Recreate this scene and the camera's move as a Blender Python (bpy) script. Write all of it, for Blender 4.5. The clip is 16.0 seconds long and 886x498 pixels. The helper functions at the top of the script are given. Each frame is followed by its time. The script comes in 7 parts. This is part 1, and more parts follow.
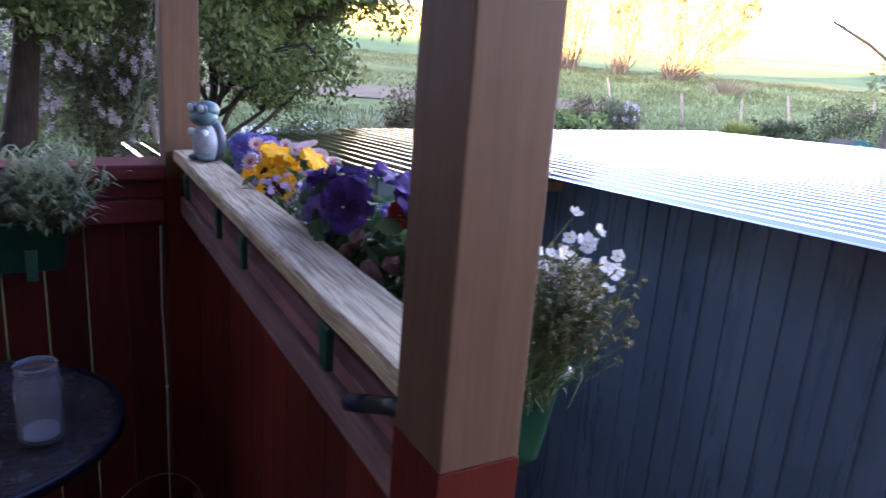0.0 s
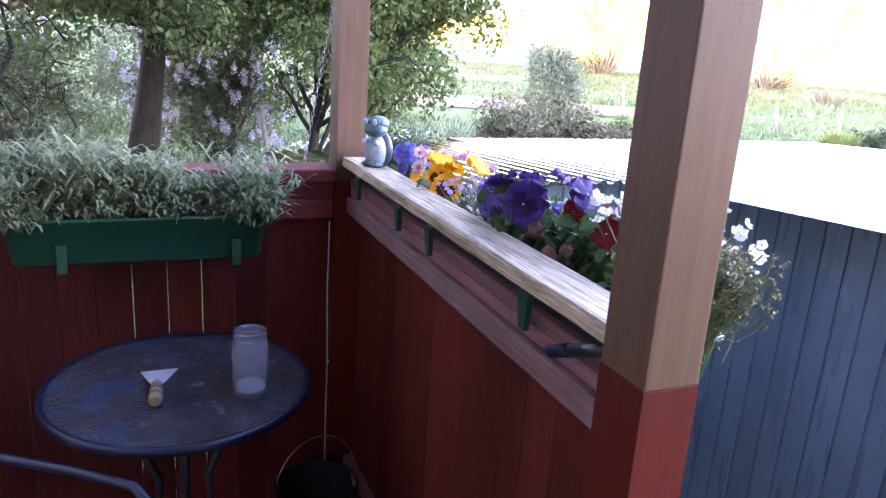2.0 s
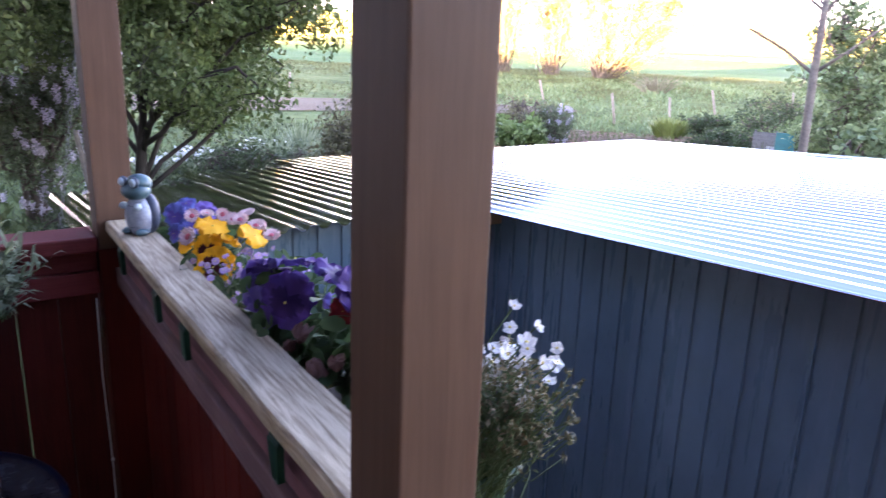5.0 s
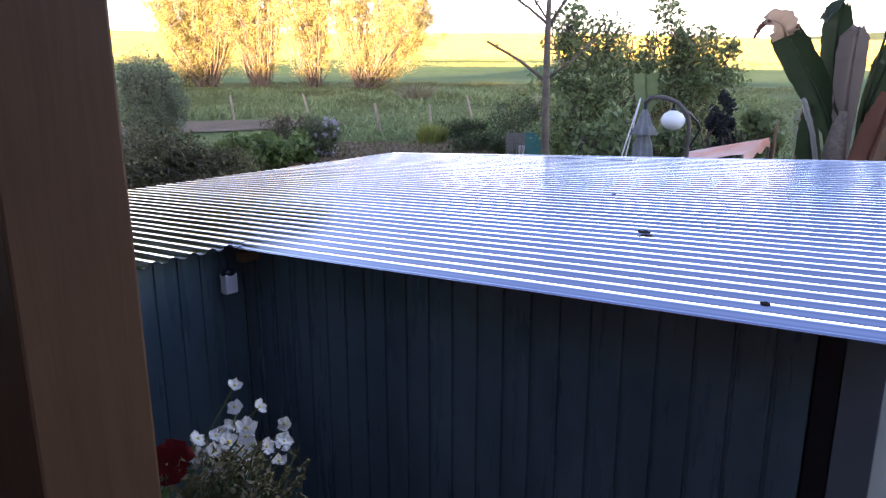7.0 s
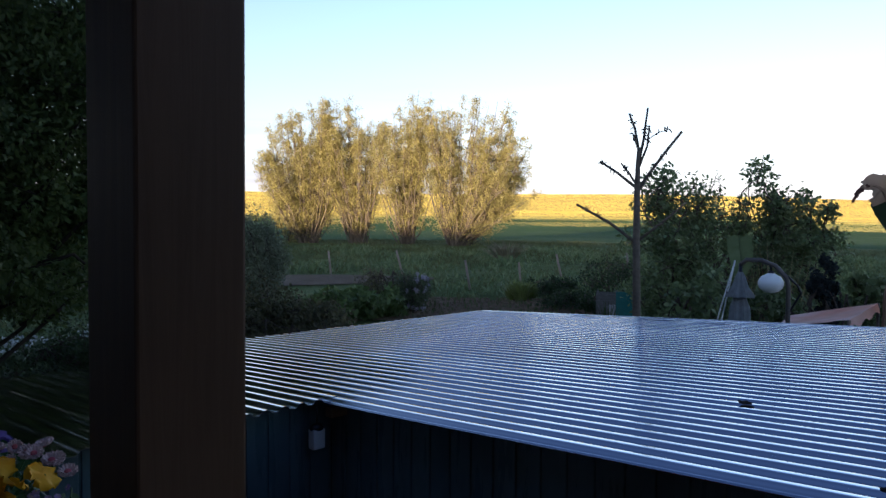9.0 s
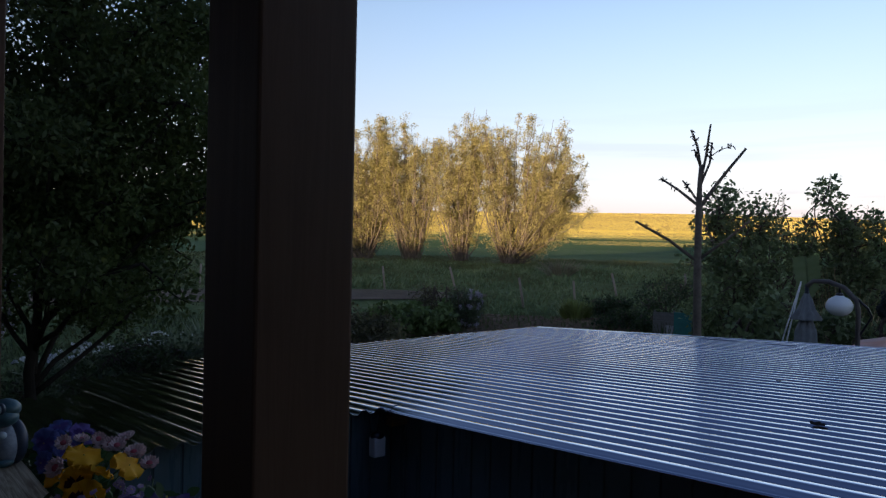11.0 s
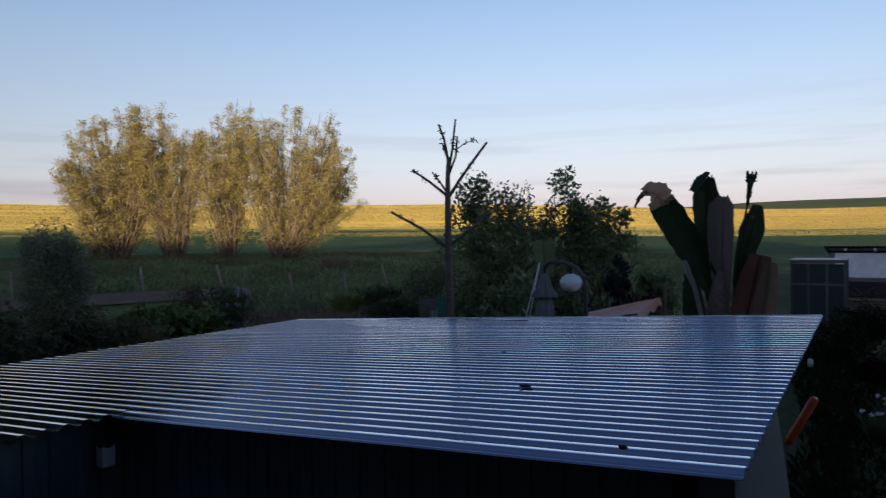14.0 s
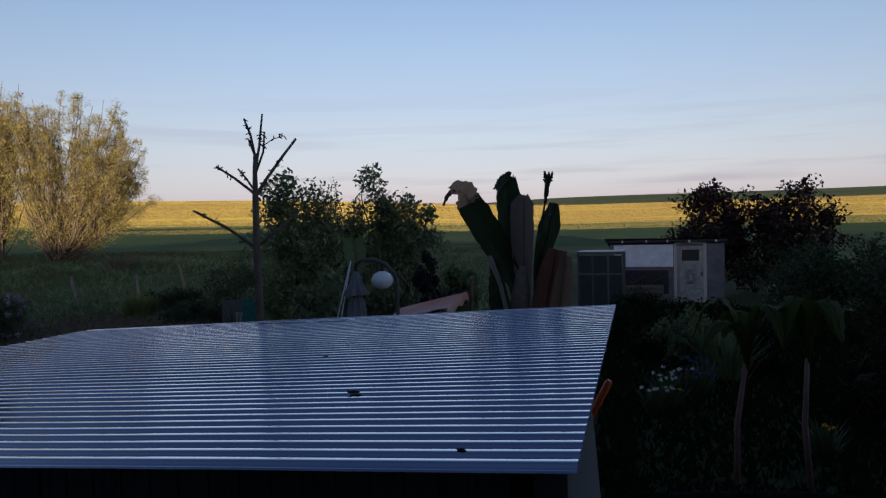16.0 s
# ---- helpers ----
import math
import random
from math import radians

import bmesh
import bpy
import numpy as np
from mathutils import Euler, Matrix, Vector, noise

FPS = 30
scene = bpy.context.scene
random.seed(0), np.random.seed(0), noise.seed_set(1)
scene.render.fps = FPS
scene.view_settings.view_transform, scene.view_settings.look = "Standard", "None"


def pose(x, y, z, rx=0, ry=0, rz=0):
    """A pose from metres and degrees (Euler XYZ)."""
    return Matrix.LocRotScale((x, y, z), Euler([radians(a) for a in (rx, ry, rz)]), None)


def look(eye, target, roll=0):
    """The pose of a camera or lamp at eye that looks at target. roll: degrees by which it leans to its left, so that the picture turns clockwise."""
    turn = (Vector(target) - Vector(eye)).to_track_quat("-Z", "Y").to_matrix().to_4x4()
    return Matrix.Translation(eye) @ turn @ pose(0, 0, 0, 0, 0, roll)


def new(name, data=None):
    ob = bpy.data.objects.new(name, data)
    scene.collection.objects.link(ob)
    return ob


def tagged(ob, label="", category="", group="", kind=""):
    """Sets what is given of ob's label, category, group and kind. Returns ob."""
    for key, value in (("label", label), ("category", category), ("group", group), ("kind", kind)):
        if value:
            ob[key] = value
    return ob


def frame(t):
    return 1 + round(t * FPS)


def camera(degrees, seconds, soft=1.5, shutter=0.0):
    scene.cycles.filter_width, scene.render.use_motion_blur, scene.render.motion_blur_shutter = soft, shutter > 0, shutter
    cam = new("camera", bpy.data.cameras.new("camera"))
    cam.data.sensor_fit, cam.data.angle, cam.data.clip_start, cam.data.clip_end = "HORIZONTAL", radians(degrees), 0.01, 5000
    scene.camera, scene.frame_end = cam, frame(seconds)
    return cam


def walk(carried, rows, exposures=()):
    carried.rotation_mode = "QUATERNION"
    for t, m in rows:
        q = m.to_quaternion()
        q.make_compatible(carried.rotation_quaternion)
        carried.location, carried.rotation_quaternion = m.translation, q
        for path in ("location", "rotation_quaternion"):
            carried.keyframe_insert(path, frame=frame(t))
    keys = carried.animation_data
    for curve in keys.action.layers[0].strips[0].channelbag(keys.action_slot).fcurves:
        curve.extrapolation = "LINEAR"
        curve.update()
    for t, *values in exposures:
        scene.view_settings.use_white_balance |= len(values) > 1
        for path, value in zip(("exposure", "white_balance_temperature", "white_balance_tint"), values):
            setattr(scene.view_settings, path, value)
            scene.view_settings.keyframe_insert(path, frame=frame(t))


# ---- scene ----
cam = camera(63.0, 16.0, soft=1.25, shutter=0.3)
PATH = [
    (0, (0.183, 0.242, 1.535), (1.128, 1.906, 0.988), 4.30),
    (0.5, (0.053, 0.227, 1.558), (0.882, 1.954, 1.013), 4.21),
    (1, (-0.060, 0.190, 1.572), (0.748, 1.926, 1.020), 4.18),
    (1.5, (-0.069, 0.123, 1.560), (0.725, 1.868, 1.021), 3.88),
    (2, (-0.083, 0.080, 1.561), (0.671, 1.845, 1.021), 3.79),
    (2.5, (-0.142, 0.091, 1.570), (0.566, 1.876, 1.025), 3.77),
    (3, (-0.154, 0.100, 1.607), (0.535, 1.892, 1.051), 3.02),
    (3.5, (-0.082, 0.109, 1.616), (0.615, 1.902, 1.068), 3.0),
    (4, (0.049, 0.105, 1.626), (0.779, 1.887, 1.085), 2.5),
    (4.5, (0.136, 0.179, 1.639), (1.002, 1.9, 1.104), 2.4),
    (5, (0.19, 0.257, 1.663), (1.272, 1.854, 1.133), 2.1),
    (5.2, (0.22, 0.244, 1.671), (1.364, 1.796, 1.14), 1.8),
    (7.3, (0.294, 0.235, 1.726), (1.827, 1.424, 1.242), -0.2),
    (7.5, (0.294, 0.233, 1.723), (1.816, 1.447, 1.267), -0.1),
    (8, (0.288, 0.231, 1.728), (1.8, 1.476, 1.324), 0.0),
    (8.5, (0.281, 0.226, 1.731), (1.767, 1.545, 1.505), 0.3),
    (9, (0.271, 0.224, 1.745), (1.675, 1.647, 1.677), 0.4),
    (9.5, (0.272, 0.228, 1.747), (1.652, 1.675, 1.708), 0.4),
    (10, (0.258, 0.239, 1.734), (1.631, 1.693, 1.703), 0.8),
    (12.5, (0.218, 0.192, 1.719), (1.399, 1.806, 1.692), 1.0),
    (13, (0.215, 0.13, 1.724), (1.588, 1.583, 1.694), 0.5),
    (13.5, (0.252, 0.12, 1.715), (1.825, 1.358, 1.682), -0.2),
    (14, (0.282, 0.080, 1.713), (1.981, 1.134, 1.674), -0.7),
    (14.5, (0.308, 0.078, 1.721), (2.1, 0.965, 1.678), -1.0),
    (15, (0.323, 0.095, 1.724), (2.199, 0.787, 1.672), -1.3),
    (15.5, (0.32, 0.129, 1.729), (2.243, 0.676, 1.667), -1.4),
    (16, (0.305, 0.173, 1.737), (2.223, 0.739, 1.678), -1.3),
]
EXPOSURES = [(0.0, 5.8, 6300, 45), (1.0, 6.6, 6420, 46), (3.5, 7.08, 6350, 48), (4.2, 7.05, 6350, 47), (5.0, 6.0, 6400, 45), (7.5, 4.1, 6600, 34), (8.0, 3.75, 6350, 30), (8.5, 3.22, 6150, 24), (9.0, 2.28, 5500, 22), (9.6, 1.80, 5430, 24), (10.2, 1.67, 5500, 26), (12.4, 2.08, 6250, 24), (13.1, 1.75, 5720, 23), (14.0, 1.36, 5640, 26), (16.0, 1.14, 5610, 27)]
walk(cam, [(t, look(e, a, r)) for t, e, a, r in PATH], EXPOSURES)

# world and sun: a very low evening sun behind the terrace
SUN_AZ, SUN_EL = 254.0, 2.8
world = bpy.data.worlds.new("evening_sky")
scene.world = world
world.use_nodes = True
wt = world.node_tree
wt.nodes.clear()
sky = wt.nodes.new("ShaderNodeTexSky")
sky.sky_type, sky.sun_disc = "NISHITA", False
sky.sun_elevation, sky.sun_rotation = radians(SUN_EL), radians(SUN_AZ)
sky.air_density, sky.dust_density, sky.ozone_density, sky.altitude = 1.0, 0.4, 1.5, 100
bg = wt.nodes.new("ShaderNodeBackground")
bg.inputs["Strength"].default_value = 0.15
wo = wt.nodes.new("ShaderNodeOutputWorld")
# thin bands of cloud low over the horizon
tc = wt.nodes.new("ShaderNodeTexCoord")
mp = wt.nodes.new("ShaderNodeMapping")
mp.inputs["Scale"].default_value = (2.2, 2.2, 38.0)
nz = wt.nodes.new("ShaderNodeTexNoise")
nz.inputs["Scale"].default_value, nz.inputs["Detail"].default_value = 1.3, 5.0
rp = wt.nodes.new("ShaderNodeMapRange")
rp.inputs["From Min"].default_value, rp.inputs["From Max"].default_value = 0.50, 0.66
rp.inputs["To Max"].default_value = 1.0
sp = wt.nodes.new("ShaderNodeSeparateXYZ")
lo = wt.nodes.new("ShaderNodeMapRange")
lo.inputs["From Min"].default_value, lo.inputs["From Max"].default_value = 0.20, 0.03
mu = wt.nodes.new("ShaderNodeMath")
mu.operation = "MULTIPLY"
mx = wt.nodes.new("ShaderNodeMix")
mx.data_type = "RGBA"
L = wt.links.new
L(tc.outputs["Generated"], mp.inputs["Vector"])
L(mp.outputs["Vector"], nz.inputs["Vector"])
L(nz.outputs["Fac"], rp.inputs["Value"])
L(tc.outputs["Generated"], sp.inputs["Vector"])
L(sp.outputs["Z"], lo.inputs["Value"])
L(rp.outputs["Result"], mu.inputs[0])
L(lo.outputs["Result"], mu.inputs[1])
L(mu.outputs["Value"], mx.inputs["Factor"])
# haze near the horizon greys the sky's colour
bw = wt.nodes.new("ShaderNodeRGBToBW")
tn = wt.nodes.new("ShaderNodeMix")
tn.data_type, tn.blend_type = "RGBA", "MULTIPLY"
tn.inputs["Factor"].default_value = 1.0
tn.inputs["B"].default_value = (0.605, 0.625, 0.69, 1)
hz = wt.nodes.new("ShaderNodeMapRange")
hz.inputs["From Min"].default_value, hz.inputs["From Max"].default_value = 0.30, 0.0
hz.inputs["To Min"].default_value, hz.inputs["To Max"].default_value = 0.18, 0.80
hm = wt.nodes.new("ShaderNodeMix")
hm.data_type = "RGBA"
L(sky.outputs["Color"], bw.inputs["Color"])
L(bw.outputs["Val"], tn.inputs["A"])
L(sp.outputs["Z"], hz.inputs["Value"])
L(hz.outputs["Result"], hm.inputs["Factor"])
L(sky.outputs["Color"], hm.inputs["A"])
L(tn.outputs["Result"], hm.inputs["B"])
cb = wt.nodes.new("ShaderNodeMix")
cb.data_type, cb.blend_type = "RGBA", "MULTIPLY"
cb.inputs["Factor"].default_value = 1.0
cb.inputs["B"].default_value = (0.80, 0.78, 0.82, 1)
L(hm.outputs["Result"], cb.inputs["A"])
L(hm.outputs["Result"], mx.inputs["A"])
L(cb.outputs["Result"], mx.inputs["B"])
# the sky deepens towards the zenith
zr = wt.nodes.new("ShaderNodeMapRange")
zr.interpolation_type = "SMOOTHSTEP"
zr.inputs["From Min"].default_value, zr.inputs["From Max"].default_value = 0.20, 0.80
zm = wt.nodes.new("ShaderNodeMix")
zm.data_type, zm.blend_type = "RGBA", "MULTIPLY"
zm.inputs["B"].default_value = (0.28, 0.325, 0.45, 1)
L(sp.outputs["Z"], zr.inputs["Value"])
L(zr.outputs["Result"], zm.inputs["Factor"])
L(mx.outputs["Result"], zm.inputs["A"])
L(zm.outputs["Result"], bg.inputs["Color"])
L(bg.outputs["Background"], wo.inputs["Surface"])

sun = new("sun", bpy.data.lights.new("sun", "SUN"))
sun.data.energy, sun.data.angle, sun.data.color = 3.4, radians(0.5), (1.0, 0.74, 0.42)
_a, _e = radians(SUN_AZ), radians(SUN_EL)
sun.matrix_world = look((0, 0, 30), Vector((0, 0, 30)) - Vector((math.sin(_a) * math.cos(_e), math.cos(_a) * math.cos(_e), math.sin(_e))))


# ---------------------------------------------------------------- helpers
def thing(name, base, label, category, group="", kind=""):
    """An Empty at its base, that parents the parts, whose meshes are laid out in the world."""
    ob = new(name)
    ob.empty_display_size = 0.05
    ob.matrix_world = Matrix.Translation(base)
    return tagged(ob, label, category, group, kind)


def put_mesh(name, me, mats, parent=None, label=""):
    for m in mats if isinstance(mats, (list, tuple)) else [mats]:
        me.materials.append(m)
    ob = new(name, me)
    if parent is not None:
        ob.parent = parent
        top = parent
        while top.parent is not None:
            top = top.parent
        ob.matrix_parent_inverse = Matrix.Translation(-top.matrix_basis.translation) if parent.type == "EMPTY" else Matrix()
    if label:
        ob["label"] = label
    return ob


def part(name, bm, mats, parent=None, label="", smooth=False):
    me = bpy.data.meshes.new(name)
    bm.normal_update()
    if smooth:
        for f in bm.faces:
            f.smooth = True
    bm.to_mesh(me)
    bm.free()
    return put_mesh(name, me, mats, parent, label)


def box(bm, x0, x1, y0, y1, z0, z1, bevel=0.0, m=None, mat=0):
    """A block between two corners, with softened edges, added to bm."""
    b = bmesh.new()
    bmesh.ops.create_cube(b, size=1)
    for v in b.verts:
        v.co = Vector((x0 + (v.co.x + 0.5) * (x1 - x0), y0 + (v.co.y + 0.5) * (y1 - y0), z0 + (v.co.z + 0.5) * (z1 - z0)))
    if bevel:
        bmesh.ops.bevel(b, geom=b.edges[:], offset=bevel, segments=2, affect="EDGES", profile=0.6)
    if m is not None:
        b.transform(m)
    join_into(bm, b, mat)


def join_into(bm, b, mat=0):
    table = {v: bm.verts.new(v.co) for v in b.verts}
    for f in b.faces:
        try:
            g = bm.faces.new([table[v] for v in f.verts])
            g.smooth, g.material_index = f.smooth, (mat if mat else f.material_index)
        except ValueError:
            pass
    b.free()


def blk(*a, **k):
    bm = bmesh.new()
    box(bm, *a, **k)
    return bm


def tube(bm, pts, radii, sides=8, mat=0, cap=True):
    """A tapered tube along points."""
    pts = [Vector(p) for p in pts]
    if not isinstance(radii, (list, tuple)):
        radii = [radii] * len(pts)
    radii = [float(q) for q in radii]
    rings, ref = [], None
    for i, p in enumerate(pts):
        d = (pts[min(i + 1, len(pts) - 1)] - pts[max(i - 1, 0)]).normalized()
        if ref is None:
            ref = d.orthogonal().normalized()
        ref = (ref - d * ref.dot(d)).normalized()
        o = d.cross(ref)
        rings.append([bm.verts.new(p + radii[i] * (math.cos(2 * math.pi * k / sides) * ref + math.sin(2 * math.pi * k / sides) * o)) for k in range(sides)])
    for a, b in zip(rings, rings[1:]):
        for k in range(sides):
            f = bm.faces.new((a[k], a[(k + 1) % sides], b[(k + 1) % sides], b[k]))
            f.smooth, f.material_index = True, mat
    if cap:
        for r in (rings[0][::-1], rings[-1]):
            bm.faces.new(r).material_index = mat


def lathe(bm, profile, centre=(0, 0, 0), sides=24, mat=0, smooth=True):
    """Turns (radius, height) pairs round the upright axis."""
    c = Vector(centre)
    rings = []
    for r, h in profile:
        rings.append([bm.verts.new(c + Vector((max(r, 1e-4) * math.cos(2 * math.pi * k / sides), max(r, 1e-4) * math.sin(2 * math.pi * k / sides), h))) for k in range(sides)])
    for a, b in zip(rings, rings[1:]):
        for k in range(sides):
            f = bm.faces.new((a[k], a[(k + 1) % sides], b[(k + 1) % sides], b[k]))
            f.smooth, f.material_index = smooth, mat


def ball(bm, c, r, seg=12, mat=0, m=None):
    b = bmesh.new()
    bmesh.ops.create_uvsphere(b, u_segments=seg, v_segments=max(6, seg * 2 // 3), radius=1)
    rr = r if isinstance(r, (tuple, list)) else (r, r, r)
    b.transform(Matrix.Translation(c) @ (m or Matrix()) @ Matrix.Diagonal((*rr, 1)))
    for f in b.faces:
        f.smooth = True
    join_into(bm, b, mat)


def mesh_from(name, verts, faces_n, mats, parent=None, label="", slots=None, smooth=False):
    """A mesh from numpy vertices in runs of faces_n corners each."""
    me = bpy.data.meshes.new(name)
    n = len(verts) // faces_n
    me.vertices.add(len(verts))
    me.vertices.foreach_set("co", np.asarray(verts, dtype=np.float32).ravel())
    me.loops.add(n * faces_n)
    me.loops.foreach_set("vertex_index", np.arange(n * faces_n, dtype=np.int32))
    me.polygons.add(n)
    me.polygons.foreach_set("loop_start", np.arange(0, n * faces_n, faces_n, dtype=np.int32))
    if slots is not None:
        me.polygons.foreach_set("material_index", np.asarray(slots, dtype=np.int32))
    if smooth:
        me.polygons.foreach_set("use_smooth", np.ones(n, dtype=bool))
    me.update(calc_edges=True)
    return put_mesh(name, me, mats, parent, label)


def grid_mesh(name, pts, mats, parent=None, label="", smooth=True, slots=None):
    """A sheet from an array of points (rows, columns, 3)."""
    r, c = pts.shape[:2]
    i = np.arange(r * c).reshape(r, c)
    f = np.stack([i[:-1, :-1], i[:-1, 1:], i[1:, 1:], i[1:, :-1]], -1).reshape(-1, 4)
    me = bpy.data.meshes.new(name)
    me.from_pydata(pts.reshape(-1, 3).tolist(), [], f.tolist())
    if smooth:
        me.polygons.foreach_set("use_smooth", np.ones(len(f), dtype=bool))
    if slots is not None:
        me.polygons.foreach_set("material_index", np.asarray(slots, dtype=np.int32).ravel())
    me.update()
    return put_mesh(name, me, mats, parent, label)


# ---------------------------------------------------------------- materials
def mat_base(name):
    m = bpy.data.materials.new(name)
    m.use_nodes = True
    nt = m.node_tree
    return m, nt, nt.nodes["Principled BSDF"], nt.nodes["Material Output"]


def N(nt, kind, **kw):
    n = nt.nodes.new(kind)
    for k, v in kw.items():
        n.inputs[k.replace("_", " ")].default_value = v
    return n


def ramp(nt, fac, stops):
    r = nt.nodes.new("ShaderNodeValToRGB")
    e = r.color_ramp.elements
    while len(e) < len(stops):
        e.new(0.5)
    for el, (p, c) in zip(e, stops):
        el.position, el.color = p, (*c, 1)
    nt.links.new(fac, r.inputs["Fac"])
    return r.outputs["Color"]


def noise_tex(nt, scale, stretch=(1, 1, 1), detail=5.0, rough=0.6, coord="Object", distort=0.0):
    c = nt.nodes.new("ShaderNodeTexCoord")
    mpn = nt.nodes.new("ShaderNodeMapping")
    mpn.inputs["Scale"].default_value = stretch
    n = N(nt, "ShaderNodeTexNoise", Scale=scale, Detail=detail, Roughness=rough, Distortion=distort)
    nt.links.new(c.outputs[coord], mpn.inputs["Vector"])
    nt.links.new(mpn.outputs["Vector"], n.inputs["Vector"])
    return n.outputs["Fac"]


def mixc(nt, fac, a, b, blend="MIX"):
    m = nt.nodes.new("ShaderNodeMix")
    m.data_type, m.blend_type = "RGBA", blend
    for key, v in (("Factor", fac), ("A", a), ("B", b)):
        if isinstance(v, (int, float)):
            m.inputs[key].default_value = v
        elif isinstance(v, tuple):
            m.inputs[key].default_value = (*v, 1)
        else:
            nt.links.new(v, m.inputs[key])
    return m.outputs["Result"]


def bump(nt, bsdf, height, strength=0.3, dist=0.002):
    b = N(nt, "ShaderNodeBump", Strength=strength, Distance=dist)
    nt.links.new(height, b.inputs["Height"])
    nt.links.new(b.outputs["Normal"], bsdf.inputs["Normal"])


def wood(name, dark, light, along, scale=9.0, rough=0.65, wear=None, strength=0.35, per_piece=0.25, lo_hi=(0.30, 0.70), swirl=0.8):
    """Wood with grain that runs along one axis; wear: a colour that shows through in streaks."""
    m, nt, b, out = mat_base(name)
    st = [1.0, 1.0, 1.0]
    st["xyz".index(along)] = 0.045
    g = noise_tex(nt, scale * 20, tuple(st), 7, 0.65, distort=swirl)
    big = noise_tex(nt, 3.2, (1, 1, 1), 4)
    col = ramp(nt, g, [(lo_hi[0], dark), (lo_hi[1], light)])
    col = mixc(nt, 0.35, col, ramp(nt, big, [(0.3, tuple(c * 0.6 for c in dark)), (0.7, tuple(min(1, c * 1.2) for c in light))]), "MIX")
    if wear:
        w = ramp(nt, noise_tex(nt, scale * 9, tuple(st), 7, 0.75, distort=swirl), [(0.58, (0, 0, 0)), (0.72, (1, 1, 1))])
        col = mixc(nt, w, col, wear)
    oi = nt.nodes.new("ShaderNodeObjectInfo")
    mr = N(nt, "ShaderNodeMapRange", To_Min=1 - per_piece, To_Max=1 + per_piece)
    nt.links.new(oi.outputs["Random"], mr.inputs["Value"])
    hs = N(nt, "ShaderNodeHueSaturation")
    nt.links.new(mr.outputs["Result"], hs.inputs["Value"])
    nt.links.new(col, hs.inputs["Color"])
    nt.links.new(hs.outputs["Color"], b.inputs["Base Color"])
    b.inputs["Roughness"].default_value = rough
    bump(nt, b, g, strength, 0.0015)
    return m


def plain(name, colour, rough=0.5, metal=0.0, vary=0.15, scale=12.0, bumps=0.05, dist=0.002, spec=0.5, stain=None):
    m, nt, b, out = mat_base(name)
    n = noise_tex(nt, scale, (1, 1, 1), 6, 0.65)
    big = noise_tex(nt, scale * 0.15, (1, 1, 1), 3)
    col = ramp(nt, n, [(0.25, tuple(c * (1 - vary) for c in colour)), (0.75, tuple(min(1, c * (1 + vary)) for c in colour))])
    if stain:
        col = mixc(nt, ramp(nt, big, [(0.45, (0, 0, 0)), (0.7, (1, 1, 1))]), col, stain)
    nt.links.new(col, b.inputs["Base Color"])
    r = N(nt, "ShaderNodeMapRange", To_Min=rough * 0.8, To_Max=min(1, rough * 1.2))
    nt.links.new(n, r.inputs["Value"])
    nt.links.new(r.outputs["Result"], b.inputs["Roughness"])
    b.inputs["Metallic"].default_value = metal
    b.inputs["Specular IOR Level"].default_value = spec
    bump(nt, b, n, bumps, dist)
    return m


def leafy(name, c1, c2, rough=0.5, trans=0.35, spec=0.35):
    """Leaves and petals: a thin blade that lets some light through, each one a little different."""
    m, nt, b, out = mat_base(name)
    g = nt.nodes.new("ShaderNodeNewGeometry")
    col = ramp(nt, g.outputs["Random Per Island"], [(0.0, c1), (1.0, c2)])
    col = mixc(nt, 0.5, col, ramp(nt, noise_tex(nt, 1.1, (1, 1, 1), 3), [(0.3, tuple(c * 0.7 for c in c1)), (0.7, c2)]))
    nt.links.new(col, b.inputs["Base Color"])
    b.inputs["Roughness"].default_value = rough
    b.inputs["Specular IOR Level"].default_value = spec
    t = nt.nodes.new("ShaderNodeBsdfTranslucent")
    nt.links.new(col, t.inputs["Color"])
    mxs = N(nt, "ShaderNodeMixShader", Fac=trans)
    nt.links.new(b.outputs["BSDF"], mxs.inputs[1])
    nt.links.new(t.outputs["BSDF"], mxs.inputs[2])
    nt.links.new(mxs.outputs["Shader"], out.inputs["Surface"])
    return m


